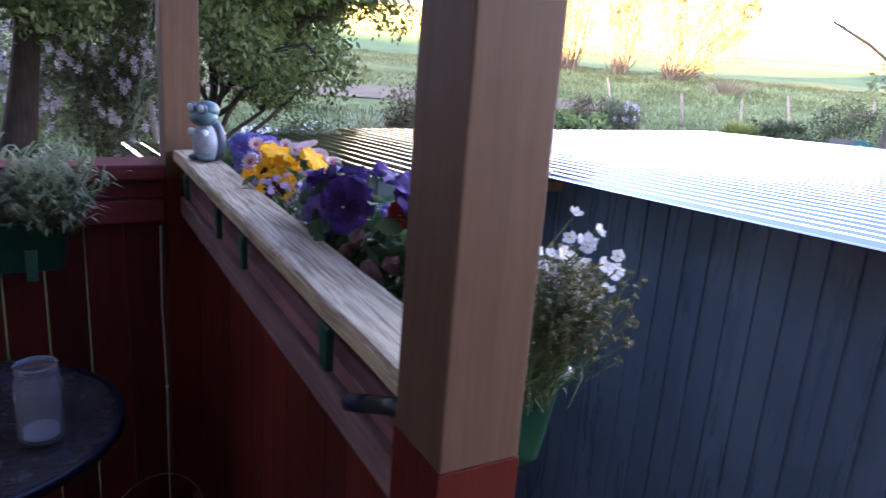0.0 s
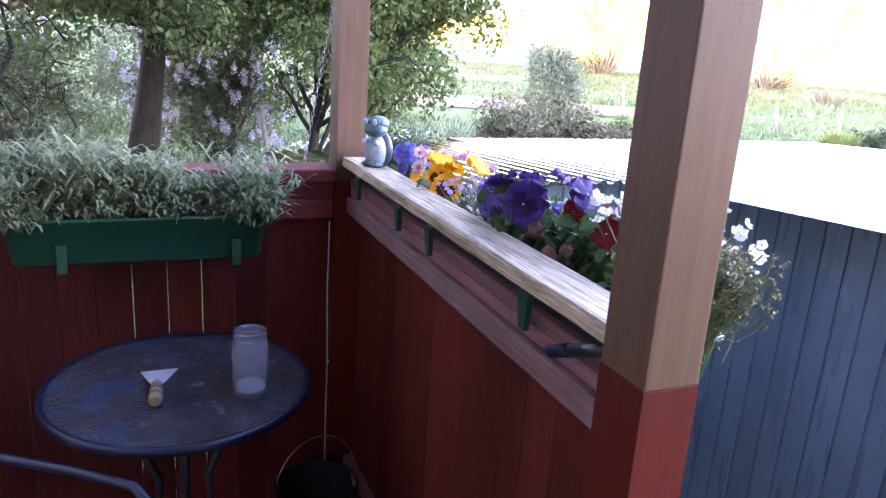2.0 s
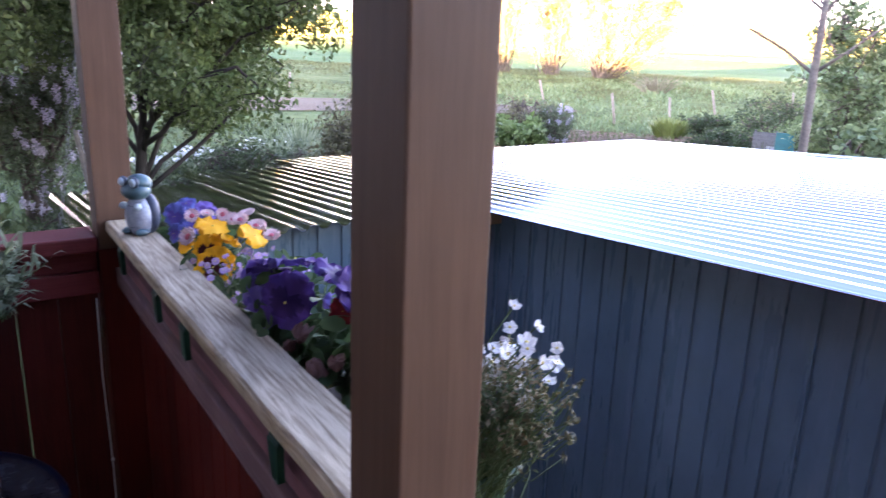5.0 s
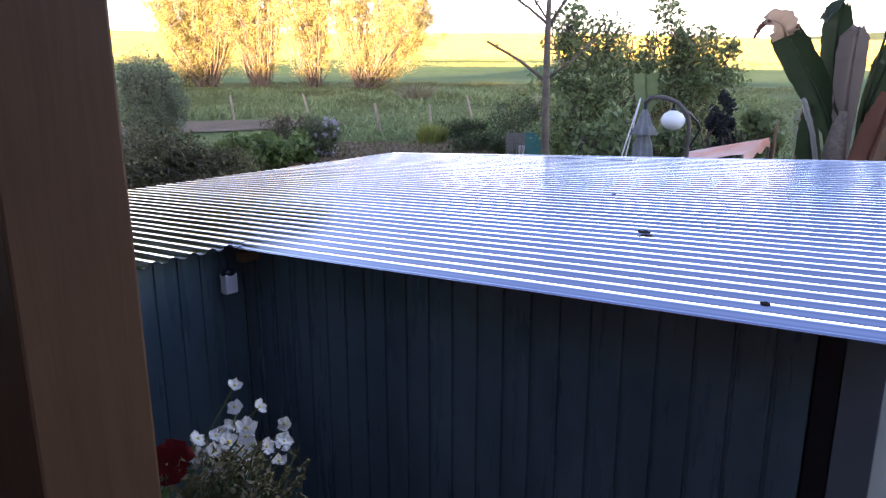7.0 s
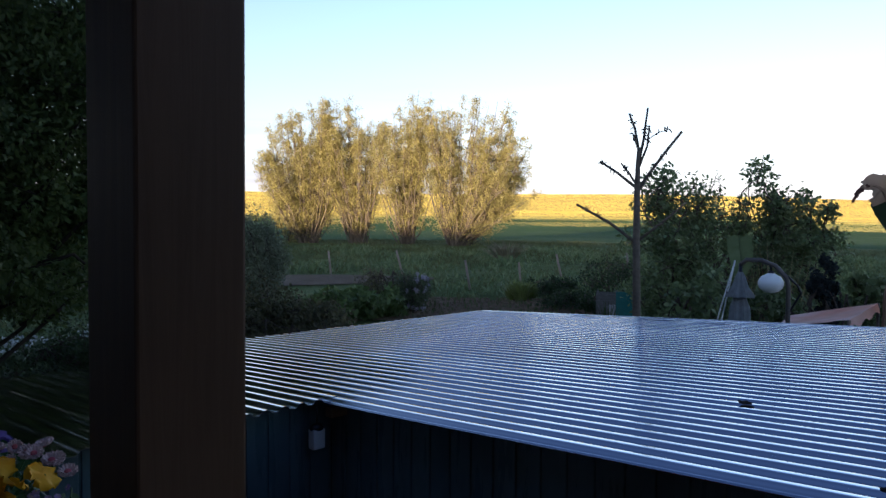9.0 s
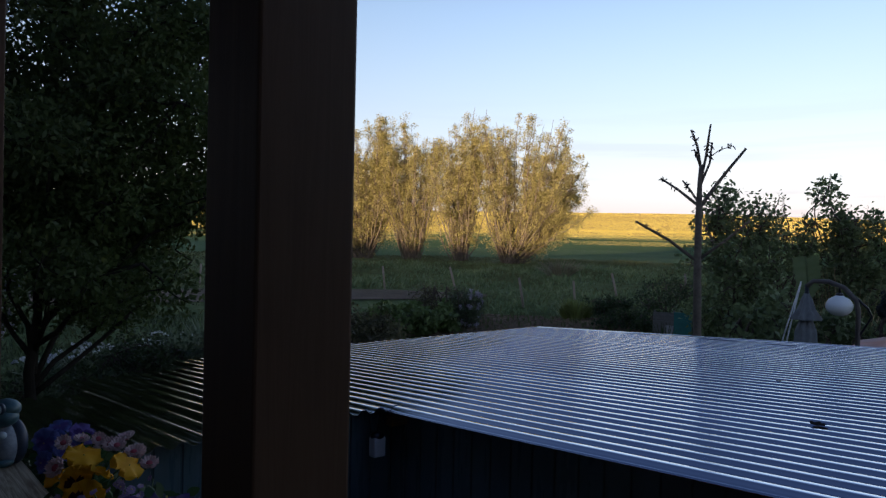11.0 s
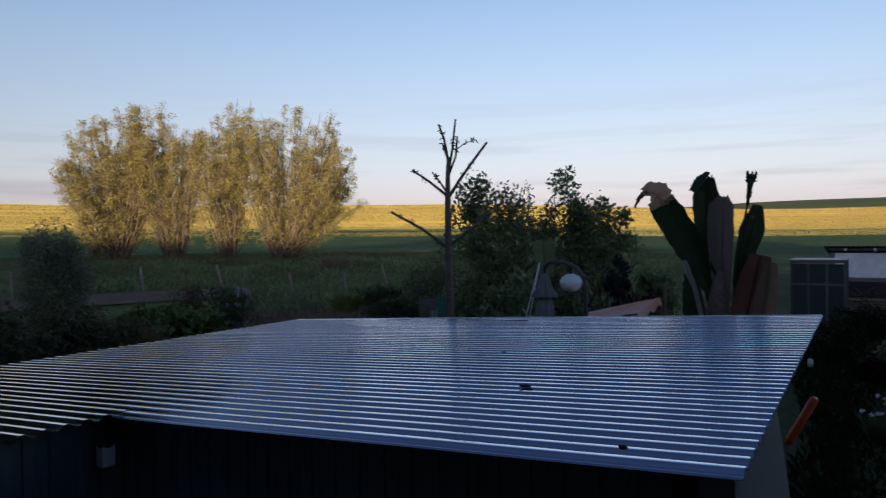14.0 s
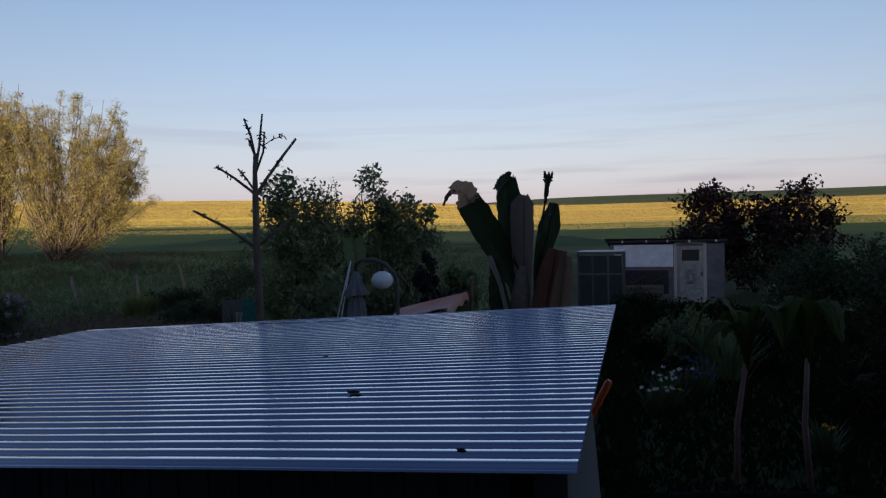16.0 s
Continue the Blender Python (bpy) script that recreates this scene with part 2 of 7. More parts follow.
M = dict(
    post=wood("post_varnish", (0.117, 0.059, 0.035), (0.203, 0.112, 0.068), "z", 3.5, 0.5, strength=0.25, lo_hi=(0.30, 0.70)),
    post_red=wood("post_red_paint", (0.088, 0.010, 0.007), (0.140, 0.017, 0.010), "z", 5, 0.5, strength=0.2),
    red_v=wood("red_boards_upright", (0.062, 0.010, 0.008), (0.15, 0.024, 0.016), "z", 6, 0.5, strength=0.35, per_piece=0.30),
    red_x=wood("red_boards_x", (0.125, 0.020, 0.018), (0.215, 0.042, 0.036), "x", 6, 0.5, strength=0.3),
    red_y=wood("red_brown_rail", (0.125, 0.050, 0.054), (0.26, 0.122, 0.126), "y", 6, 0.6, wear=(0.32, 0.20, 0.20), strength=0.4),
    grey_y=wood("weathered_rail", (0.13, 0.066, 0.068), (0.28, 0.17, 0.165), "y", 6, 0.7, wear=(0.34, 0.25, 0.23), strength=0.6),
    plank=wood("weathered_plank", (0.20, 0.138, 0.080), (0.62, 0.505, 0.345), "y", 3.6, 0.75, wear=(0.075, 0.050, 0.036), strength=1.0, per_piece=0.05, lo_hi=(0.41, 0.57), swirl=2.2),
    beam=wood("raw_beam", (0.22, 0.14, 0.08), (0.40, 0.28, 0.17), "x", 7, 0.7),
    bark_black=wood("very_dark_bark", (0.013, 0.0105, 0.0085), (0.056, 0.045, 0.036), "z", 1.6, 0.9, strength=1.0),
    bark_willow=wood("willow_bark", (0.085, 0.066, 0.046), (0.16, 0.125, 0.09), "z", 4, 0.9),
    floor=wood("terrace_boards", (0.10, 0.06, 0.045), (0.18, 0.12, 0.09), "y", 5, 0.6),
    green=plain("green_plastic", (0.005, 0.058, 0.032), 0.38, vary=0.2, scale=30, bumps=0.02),
    soil=plain("soil", (0.05, 0.035, 0.025), 0.95, vary=0.5, scale=60, bumps=0.8, dist=0.01),
    blue_metal=plain("blue_lacquer", (0.006, 0.011, 0.032), 0.35, vary=0.3, scale=20, bumps=0.02),
    steel=plain("steel", (0.55, 0.55, 0.56), 0.3, metal=1.0, vary=0.15, scale=40),
    handle=wood("handle_wood", (0.42, 0.26, 0.12), (0.62, 0.42, 0.22), "y", 14, 0.6, strength=0.2),
    dark=plain("dark_plastic", (0.012, 0.013, 0.02), 0.35),
    chain=plain("dull_chain_steel", (0.22, 0.22, 0.23), 0.45, metal=0.8, vary=0.2, scale=60),
    white=plain("white_plastic", (0.75, 0.76, 0.76), 0.4, vary=0.06),
    wall=plain("house_render", (0.20, 0.18, 0.16), 0.9, vary=0.08, scale=8, bumps=0.2),
    bark=plain("bark", (0.075, 0.055, 0.042), 0.95, vary=0.5, scale=22, bumps=0.9, dist=0.02),
    bark_grey=plain("grey_bark", (0.16, 0.13, 0.10), 0.95, vary=0.45, scale=25, bumps=0.7, dist=0.01),
)
M["bark_black"].node_tree.nodes["Principled BSDF"].inputs["Specular IOR Level"].default_value = 0.08
M["post_red"].node_tree.nodes["Principled BSDF"].inputs["Specular IOR Level"].default_value = 0.2
for _k, _v in (("red_x", 0.15), ("red_v", 0.2), ("plank", 0.15), ("post", 0.3), ("grey_y", 0.25), ("red_y", 0.25)):
    M[_k].node_tree.nodes["Principled BSDF"].inputs["Specular IOR Level"].default_value = _v


def ground_material(name, stops, scale, rough=0.95, fine=6.0, bstr=0.6, bdist=0.05):
    m, nt, b, out = mat_base(name)
    n = noise_tex(nt, fine, (1, 1, 1), 8, 0.7)
    big = noise_tex(nt, scale, (1, 1, 1), 5, 0.6)
    mixf = nt.nodes.new("ShaderNodeMath")
    mixf.operation = "MULTIPLY_ADD"
    mixf.inputs[1].default_value, mixf.inputs[2].default_value = 0.5, 0.0
    nt.links.new(n, mixf.inputs[0])
    ad = nt.nodes.new("ShaderNodeMath")
    ad.operation = "MULTIPLY_ADD"
    ad.inputs[1].default_value = 0.5
    nt.links.new(big, ad.inputs[0])
    nt.links.new(mixf.outputs[0], ad.inputs[2])
    col = ramp(nt, ad.outputs[0], stops)
    nt.links.new(col, b.inputs["Base Color"])
    b.inputs["Roughness"].default_value = rough
    b.inputs["Specular IOR Level"].default_value = 0.15
    bump(nt, b, n, bstr, bdist)
    return m


G_GARDEN = ground_material("garden_soil_and_weeds", [(0.36, (0.045, 0.034, 0.026)), (0.48, (0.05, 0.06, 0.025)), (0.62, (0.06, 0.10, 0.03))], 0.5)
G_LAWN = ground_material("meadow_grass", [(0.36, (0.034, 0.052, 0.016)), (0.46, (0.070, 0.102, 0.028)), (0.54, (0.104, 0.140, 0.044)), (0.64, (0.165, 0.18, 0.076))], 0.22, fine=2.2, bdist=0.15)
G_CROP = ground_material("young_green_crop", [(0.35, (0.03, 0.07, 0.02)), (0.5, (0.05, 0.11, 0.028)), (0.65, (0.09, 0.15, 0.05))], 0.03, fine=0.8, bdist=0.3)
G_RAPE = ground_material("rapeseed_in_flower", [(0.33, (0.46, 0.35, 0.10)), (0.5, (0.60, 0.47, 0.15)), (0.68, (0.70, 0.58, 0.21))], 0.015, fine=0.7, bstr=1.0, bdist=0.8)
G_HILL = ground_material("far_green_hill", [(0.35, (0.08, 0.12, 0.03)), (0.5, (0.12, 0.16, 0.045)), (0.65, (0.18, 0.20, 0.07))], 0.01, fine=0.25, bdist=0.5)


for _n in G_RAPE.node_tree.nodes:
    if _n.type == "BSDF_PRINCIPLED":
        _n.inputs["Sheen Weight"].default_value, _n.inputs["Sheen Roughness"].default_value = 1.0, 0.6
        _n.inputs["Sheen Tint"].default_value = (1.0, 0.80, 0.12, 1)


def smooth_step(a, b, x):
    t = min(1.0, max(0.0, (x - a) / (b - a)))
    return t * t * (3 - 2 * t)


def lerp_table(table, x):
    for (x0, y0), (x1, y1) in zip(table, table[1:]):
        if x <= x1:
            return y0 + (y1 - y0) * max(0.0, (x - x0) / (x1 - x0))
    return table[-1][1]


def bearing(x, y):
    return math.degrees(math.atan2(x, y))


def ground_z(x, y):
    """The height of the land: level round the house, rising gently to the fields, with an unseen ridge added behind the
    house to shade the garden.
    """
    d, az = math.hypot(x, y), bearing(x, y)
    east = smooth_step(56, 86, az) if az > 0 else 0.0
    front = lerp_table([(0, -1.1), (14, -1.1), (30, -0.6 - 0.4 * east), (60, 0.1 - 0.4 * east), (110, 0.0 - 0.5 * east), (150, 0.5 - 0.6 * east), (195, 3.7 - 1.5 * east), (400, 18.8 - 6.6 * east), (520, 19 - 3 * east), (850, 8 + 27 * east), (1400, 0 + 25 * east), (4200, -5)], d)
    back = lerp_table([(0, -1.1), (25, -1.1), (60, 1.0), (130, 10.0), (180, 12.2), (400, 8.0), (4200, -5)], d)
    w = smooth_step(78, 52, abs((az - 250 + 540) % 360 - 180))
    return front + (back - front) * w + 0.05 * noise.noise((x * 0.15, y * 0.15, 0)) * min(1, d / 20) + (1.2 * noise.noise((x * 0.006, y * 0.006, 3)) if d > 150 else 0)


def land():
    az = np.concatenate([np.arange(-180, -20, 5.0), np.arange(-20, 120, 1.0), np.arange(120, 180.1, 5.0)])
    rad = np.concatenate([np.linspace(0.4, 30, 30), np.linspace(32, 120, 30), np.linspace(126, 420, 44), np.geomspace(440, 4200, 24)])
    pts = np.zeros((len(rad), len(az), 3))
    for i, r in enumerate(rad):
        for j, a in enumerate(az):
            x, y = r * math.sin(radians(a)), r * math.cos(radians(a))
            pts[i, j] = (x, y, ground_z(x, y))
    slots = np.zeros((len(rad) - 1, len(az) - 1), dtype=int)
    for i in range(len(rad) - 1):
        for j in range(len(az) - 1):
            r, a = rad[i], az[j]
            wob = 9 * noise.noise((a * 0.05, 0.3, 0)) * r / 200
            top = 402 + 40 * smooth_step(60, 90, a)
            if a < 21 and r > 193:
                s = 2 if r < 330 else 4
            elif r > top:
                s = 4
            elif r > 193 + wob:
                s = 3
            elif r > 75 + wob:
                s = 2
            elif (r > 15 or a < 25) and not (a > 76 and r < 42):
                s = 1
            else:
                s = 0
            slots[i, j] = s
    ob = grid_mesh("ground", pts[::-1], [G_GARDEN, G_LAWN, G_CROP, G_RAPE, G_HILL], slots=slots[::-1])
    tagged(ob, "garden soil and meadow rising to green crop and a yellow rapeseed field", "ground", kind="structure")


land()


def road():
    rows = []
    for a in np.arange(11, 45, 1.0):
        narrow = 1 - 0.75 * smooth_step(36, 45, a)
        d0, d1 = 27 + 0.06 * max(0, a - 10), 32.5 + 0.4 * noise.noise((a * 0.3, 2, 0))
        rows.append([])
        for d in np.linspace((d0 + d1) / 2 - (d1 - d0) / 2 * narrow, (d0 + d1) / 2 + (d1 - d0) / 2 * narrow, 6):
            x, y = d * math.sin(radians(a)), d * math.cos(radians(a))
            rows[-1].append((x, y, ground_z(x, y) + 0.04))
    ob = grid_mesh("road", np.array(rows), ground_material("gravel_track", [(0.35, (0.095, 0.070, 0.048)), (0.5, (0.150, 0.115, 0.080)), (0.65, (0.19, 0.15, 0.11))], 0.6, fine=12, bstr=0.9))
    tagged(ob, "grey-brown gravel farm track between meadow and garden", "road", kind="structure")


road()

# the house beside the terrace: unseen walls behind the camera, placed to block sun
def house():
    h = thing("house", (-9, 0, -1.1), "plain unseen house walls beside the terrace, added to block low sun", "house", kind="structure")
    tiles = plain("roof_tiles", (0.12, 0.10, 0.095), 0.85)

    def gable(x0, x1, y0, y1, z0, z1):
        b2 = bmesh.new()
        xm = (x0 + x1) / 2
        v = [b2.verts.new(c) for c in ((x0, y0, z0), (x1, y0, z0), (x1, y1, z0), (x0, y1, z0), (xm, y0, z1), (xm, y1, z1))]
        for f in ((0, 1, 4), (1, 2, 5, 4), (2, 3, 5), (3, 0, 4, 5), (3, 2, 1, 0)):
            b2.faces.new([v[q] for q in f])
        part("roof", b2, tiles, h)

    # tall wing added so the zinc roof's ribs reflect something darker
    part("wall", blk(-14, -2.5, 2.35, 11, -1.3, 7.2), plain("pale_render", (0.28, 0.29, 0.31), 0.9, vary=0.08, scale=8, bumps=0.2), h, "pale unseen wing, added for the zinc roof's reflections")
    gable(-14.4, -2.2, 2.1, 11.4, 7.201, 10.4)
    part("wall", blk(-14, -3.2, -40, 2.349, -1.3, 4.5), M["wall"], h)
    part("roof", blk(-14.4, -3.0, -40.4, 2.09, 4.501, 4.7), tiles, h)
    part("wall", blk(-3.199, 3.0, -7.0, -2.4, -1.3, 3.2), M["wall"], h)
    # tall block placed to keep low sun off the purple plums
    part("wall", blk(-3.199, 3.0, -22, -11.0, -1.3, 6.2), M["wall"], h)
    part("roof", blk(-3.19, 3.2, -22.2, -10.8, 6.201, 6.4), tiles, h)
    part("roof", blk(-3.19, 3.2, -6.99, -2.2, 3.201, 3.4), tiles, h)


house()


# ---------------------------------------------------------------- foliage
def rng(seed):
    return np.random.default_rng(seed)


def unit(v):
    return v / np.maximum(1e-9, np.linalg.norm(v, axis=-1, keepdims=True))


def leaves(centres, size, r, droop=0.0, aspect=0.55, fold=0.15, lean=None):
    """Four-cornered leaves with a fold, one at each centre: vertices in runs of four."""
    n = len(centres)
    d = unit(r.normal(size=(n, 3)) + (np.array([0, 0, -droop]) if lean is None else np.asarray(lean)))
    o = unit(np.cross(d, unit(r.normal(size=(n, 3)))))
    up = np.cross(d, o)
    s = (size * r.uniform(0.65, 1.3, n))[:, None]
    c = np.asarray(centres)
    base, tip = c - d * s * 0.5, c + d * s * 0.5 - up * s * fold
    lft, rgt = c + o * s * aspect * 0.5 + up * s * fold, c - o * s * aspect * 0.5 + up * s * fold
    return np.stack([base, lft, tip, rgt], 1).reshape(-1, 3)


def tree_leaves(centres, size, r, droop=0.8, aspect=0.5, fold=0.10):
    """Pointed leaves of six corners that hang a little, folded along the rib: vertices in runs of six."""
    n = len(centres)
    d = unit(r.normal(size=(n, 3)) + np.array([0, 0, -droop]))
    o = unit(np.cross(d, unit(r.normal(size=(n, 3)))))
    up = np.cross(d, o)
    s = (size * r.uniform(0.6, 1.3, n))[:, None]
    c = np.asarray(centres)
    ring = [c + d * s * a + o * s * aspect * 0.5 * b + up * s * fold * (abs(b) - 0.5) for a, b in ((-0.5, 0.0), (-0.18, 0.9), (0.20, 0.75), (0.55, 0.0), (0.20, -0.75), (-0.18, -0.9))]
    return np.stack(ring, 1).reshape(-1, 3)


def oval_leaves(centres, size, r, droop=0.0, aspect=0.62, cup=0.12):
    """Rounded leaves of eight corners, slightly cupped: vertices in runs of eight."""
    n = len(centres)
    d = unit(r.normal(size=(n, 3)) + np.array([0, 0, -droop]))
    o = unit(np.cross(d, unit(r.normal(size=(n, 3)) * 0.7 + np.array([0, 0, 1.0]))))
    up = np.cross(o, d)
    s = (size * r.uniform(0.65, 1.3, n))[:, None]
    c = np.asarray(centres)
    ring = []
    for a, b in ((-0.5, 0.06), (-0.30, 0.72), (0.05, 1.0), (0.34, 0.66), (0.52, 0.0), (0.34, -0.66), (0.05, -1.0), (-0.30, -0.72)):
        ring.append(c + d * s * a + o * s * aspect * 0.5 * b + up * s * cup * (abs(b) - 0.7 * abs(a)))
    return np.stack(ring, 1).reshape(-1, 3)


def in_clump(c, rad, n, r, hollow=0.35):
    """Points in an uneven ellipsoid, thinner in the middle."""
    v = unit(r.normal(size=(n, 3)))
    k = (hollow + (1 - hollow) * r.random(n)) ** 0.6 * r.uniform(0.75, 1.3, n)
    return np.asarray(c) + v * k[:, None] * np.asarray(rad)


def limb(r, start, end, wob, n=6):
    s, e = np.asarray(start, float), np.asarray(end, float)
    ln = np.linalg.norm(e - s)
    t = np.linspace(0, 1, n)[:, None]
    p = s + (e - s) * t
    p[1:-1] += r.normal(size=(n - 2, 3)) * wob * ln
    return [tuple(q) for q in p]


def make_tree(name, base, label, category, trunk, limbs, clumps, leaf, mats, seed, group="", extra=(), twig=True, pointed=False):
    """trunk: points and radii; limbs: (points, radii); clumps: (centre, radii, count); leaf: size, droop, aspect.
    extra: (name, clumps, size, aspect, material) for blossom."""
    r = rng(seed)
    t = thing(name, base, label, category, group)
    b = Vector(base)
    bm = bmesh.new()
    tube(bm, [b + Vector(p) for p in trunk[0]], trunk[1], 10)
    for pts, rad in limbs:
        tube(bm, [b + Vector(p) for p in pts], rad, 6)
    ends = [np.array(p[0][-1]) for p in limbs] or [np.array(trunk[0][-1])]
    if twig:
        for c, rad, n in clumps:
            c = np.array(c)
            e = min(ends, key=lambda q: np.linalg.norm(q - c))
            if np.linalg.norm(e - c) > 0.75:
                e = c + unit(np.array([-c[0], -c[1], -0.6]) + r.normal(size=3) * 0.3) * 0.45
            tube(bm, [b + Vector(p) for p in limb(r, e, c, 0.08, 4)], [0.018, 0.014, 0.01, 0.006], 4, cap=False)
            for _ in range(5):
                q = c + unit(r.normal(size=3)) * np.asarray(rad) * 0.85
                tube(bm, [b + Vector(p) for p in limb(r, c, q, 0.08, 3)], [0.010, 0.007, 0.003], 3, cap=False)
    part("trunk", bm, mats[0], t)
    pts = np.concatenate([in_clump(np.array(c) + np.array(base), rad, n, r) for c, rad, n in clumps])
    mesh_from("crown", tree_leaves(pts, leaf[0], r, leaf[1], leaf[2]) if pointed else leaves(pts, leaf[0], r, leaf[1], leaf[2]), 6 if pointed else 4, mats[1], t)
    for nm, cl, size, asp, mt in extra:
        v = [leaves(in_clump(np.array(c) + np.array(base), rad, n, r, 0.0), size, r, 0, asp) for c, rad, n in cl]
        mesh_from(nm, np.concatenate(v), 4, mt, t)
    return t


LEAF = dict(
    apple=leafy("apple_leaves", (0.040, 0.060, 0.019), (0.105, 0.132, 0.044), spec=0.2),
    plum=leafy("plum_leaves", (0.044, 0.070, 0.020), (0.125, 0.165, 0.050), spec=0.2),
    lilac=leafy("lilac_leaves", (0.070, 0.098, 0.048), (0.150, 0.185, 0.098)),
    lilac_fl=leafy("lilac_blossom", (0.43, 0.385, 0.48), (0.62, 0.56, 0.66)),
    box=leafy("box_leaves", (0.076, 0.080, 0.036), (0.195, 0.175, 0.088)),
    grey=leafy("grey_green_leaves", (0.13, 0.165, 0.105), (0.24, 0.275, 0.175)),
    willow=leafy("willow_leaves", (0.185, 0.168, 0.058), (0.42, 0.37, 0.120), trans=0.35),
    dark=leafy("dark_shrub_leaves", (0.025, 0.050, 0.018), (0.06, 0.09, 0.03)),
    elder=leafy("elder_leaves", (0.082, 0.128, 0.052), (0.225, 0.285, 0.125)),
    # near-black leaf colour carries the deep shade of the bed
    bed_shade=leafy("shade_darkened_bed_leaves", (0.010, 0.019, 0.006), (0.024, 0.036, 0.012), rough=0.8, spec=0.05),
    rape=leafy("rapeseed_flower", (0.34, 0.245, 0.070), (0.42, 0.315, 0.108), trans=0.5),
    purple=leafy("purple_plum_leaves", (0.030, 0.013, 0.014), (0.055, 0.022, 0.022)),
    herb=leafy("herb_leaves", (0.042, 0.066, 0.023), (0.092, 0.124, 0.052)),
    grass=leafy("grass_blades", (0.076, 0.094, 0.036), (0.165, 0.178, 0.080), rough=0.7, spec=0.12),
    pinks=leafy("blue_green_blades", (0.115, 0.155, 0.080), (0.275, 0.315, 0.185)),
    white_fl=leafy("white_petals", (0.78, 0.78, 0.76), (0.9, 0.9, 0.88), trans=0.2),
    banana=leafy("banana_leaf", (0.017, 0.034, 0.015), (0.034, 0.056, 0.024), rough=0.35, trans=0.25),
    banana_dry=leafy("dry_banana_leaf", (0.115, 0.048, 0.032), (0.19, 0.088, 0.060), rough=0.7),
    banana_tan=leafy("tan_banana_leaf", (0.19, 0.12, 0.075), (0.30, 0.20, 0.13), rough=0.7),
)


def polar(az, d, z=None):
    x, y = d * math.sin(radians(az)), d * math.cos(radians(az))
    return (x, y, ground_z(x, y) if z is None else z)


def apple_tree():
    r = rng(11)
    cl = []
    for _ in range(250):
        a, e = r.uniform(0, 2 * math.pi), r.uniform(0, 1)
        rad = r.uniform(0.6, 3.1)
        z = 2.9 + 5.0 * e * (1 - (rad / 4.2) ** 2) - 0.18 * rad
        if rad * math.cos(a) > -1.3 or z > 4.2:
            cl.append(((rad * math.cos(a) + 0.2, rad * math.sin(a), z), (0.50, 0.50, 0.40), 560))
    lim = []
    for k in range(9):
        a = k * 0.72 + r.uniform(-0.2, 0.2)
        lim.append((limb(r, (0.1 + 0.011 * k, 0, 2.4 + 0.1 * k), (2.2 * math.cos(a), 2.2 * math.sin(a), 3.4 + r.uniform(0, 1.8)), 0.05), [0.08, 0.065, 0.05, 0.04, 0.03, 0.018]))
    make_tree("apple_tree", (0.0, 10.2, -1.1), "old apple tree with thick dark trunk and green leaves", "tree",
              ([(-0.27, 0, -0.1), (-0.20, 0, 0.5), (-0.07, 0, 1.1), (0.02, 0, 1.7), (0.10, 0, 2.3), (0.22, 0.1, 3.4)], [0.29, 0.235, 0.20, 0.165, 0.145, 0.10]), lim, cl, (0.072, 0.8, 0.50), (M["bark_black"], LEAF["apple"]), 1, pointed=True)


def plum_tree():
    r = rng(12)
    cl = []
    for _ in range(140):
        a, e = r.uniform(0, 2 * math.pi), r.uniform(0, 1)
        rad = 1.75 * math.sqrt(r.uniform(0.03, 1))
        z = 1.75 + 0.10 * rad + 5.2 * e * (1 - (rad / 3.0) ** 2)
        x = 0.82 * rad * math.cos(a) + 0.95
        if x < 1.3 + 1.2 * max(0.0, z - 2.1):
            cl.append(((x, rad * math.sin(a) * 0.9, z), (0.42, 0.45, 0.38), 500))
    lim = []
    for k in range(10):
        a = k * 0.63 + r.uniform(-0.25, 0.25)
        lim.append((limb(r, (0.05, 0, 0.95 + 0.08 * k), (0.8 + 1.25 * math.cos(a), 1.6 * math.sin(a), 1.9 + r.uniform(0, 2.4)), 0.025), [0.036, 0.032, 0.027, 0.021, 0.016, 0.010]))
    make_tree("plum_tree", (2.0, 9.6, -1.1), "spreading young fruit tree with low dark branches", "tree",
              ([(0.0, 0, -0.1), (0.05, 0, 0.6), (0.0, 0, 1.2), (0.15, 0, 2.4)], [0.085, 0.065, 0.06, 0.04]), lim, cl, (0.074, 0.8, 0.50), (M["bark_black"], LEAF["plum"]), 2, pointed=True)


def lilac_bush(base, w, h, seed, blossom=60, n=60, label="lilac bush with pale purple blossom"):
    r = rng(seed)
    cl, fl = [], []
    for _ in range(n):
        p = unit(r.normal(size=3)) * np.array([w, w * 0.7, h * 0.5]) * r.uniform(0.4, 1) + np.array([0, 0, h * 0.55])
        cl.append((tuple(p), (0.35, 0.35, 0.3), 150))
    for _ in range(blossom):
        p = unit(r.normal(size=3) + np.array([0.2, -0.5, 0.5])) * np.array([w, w * 0.7, h * 0.46]) * r.uniform(0.9, 1.2) + np.array([0, 0, h * 0.58])
        fl.append((tuple(p), (0.060, 0.060, 0.090), 80))
    lim = [(limb(r, (0.1 * math.cos(k), 0.1 * math.sin(k), 0), (w * 0.6 * math.cos(k), w * 0.4 * math.sin(k), h * 0.7), 0.05), [0.04, 0.035, 0.03, 0.022, 0.015, 0.01]) for k in range(7)]
    make_tree("lilac_bush", base, label, "bush", ([(0, 0, -0.1), (0, 0, h * 0.4)], [0.05, 0.03]), lim, cl, (0.075, 0.2, 0.7), (M["bark"], LEAF["lilac"]), seed,
              extra=[("blossom", fl, 0.030, 0.9, LEAF["lilac_fl"])])


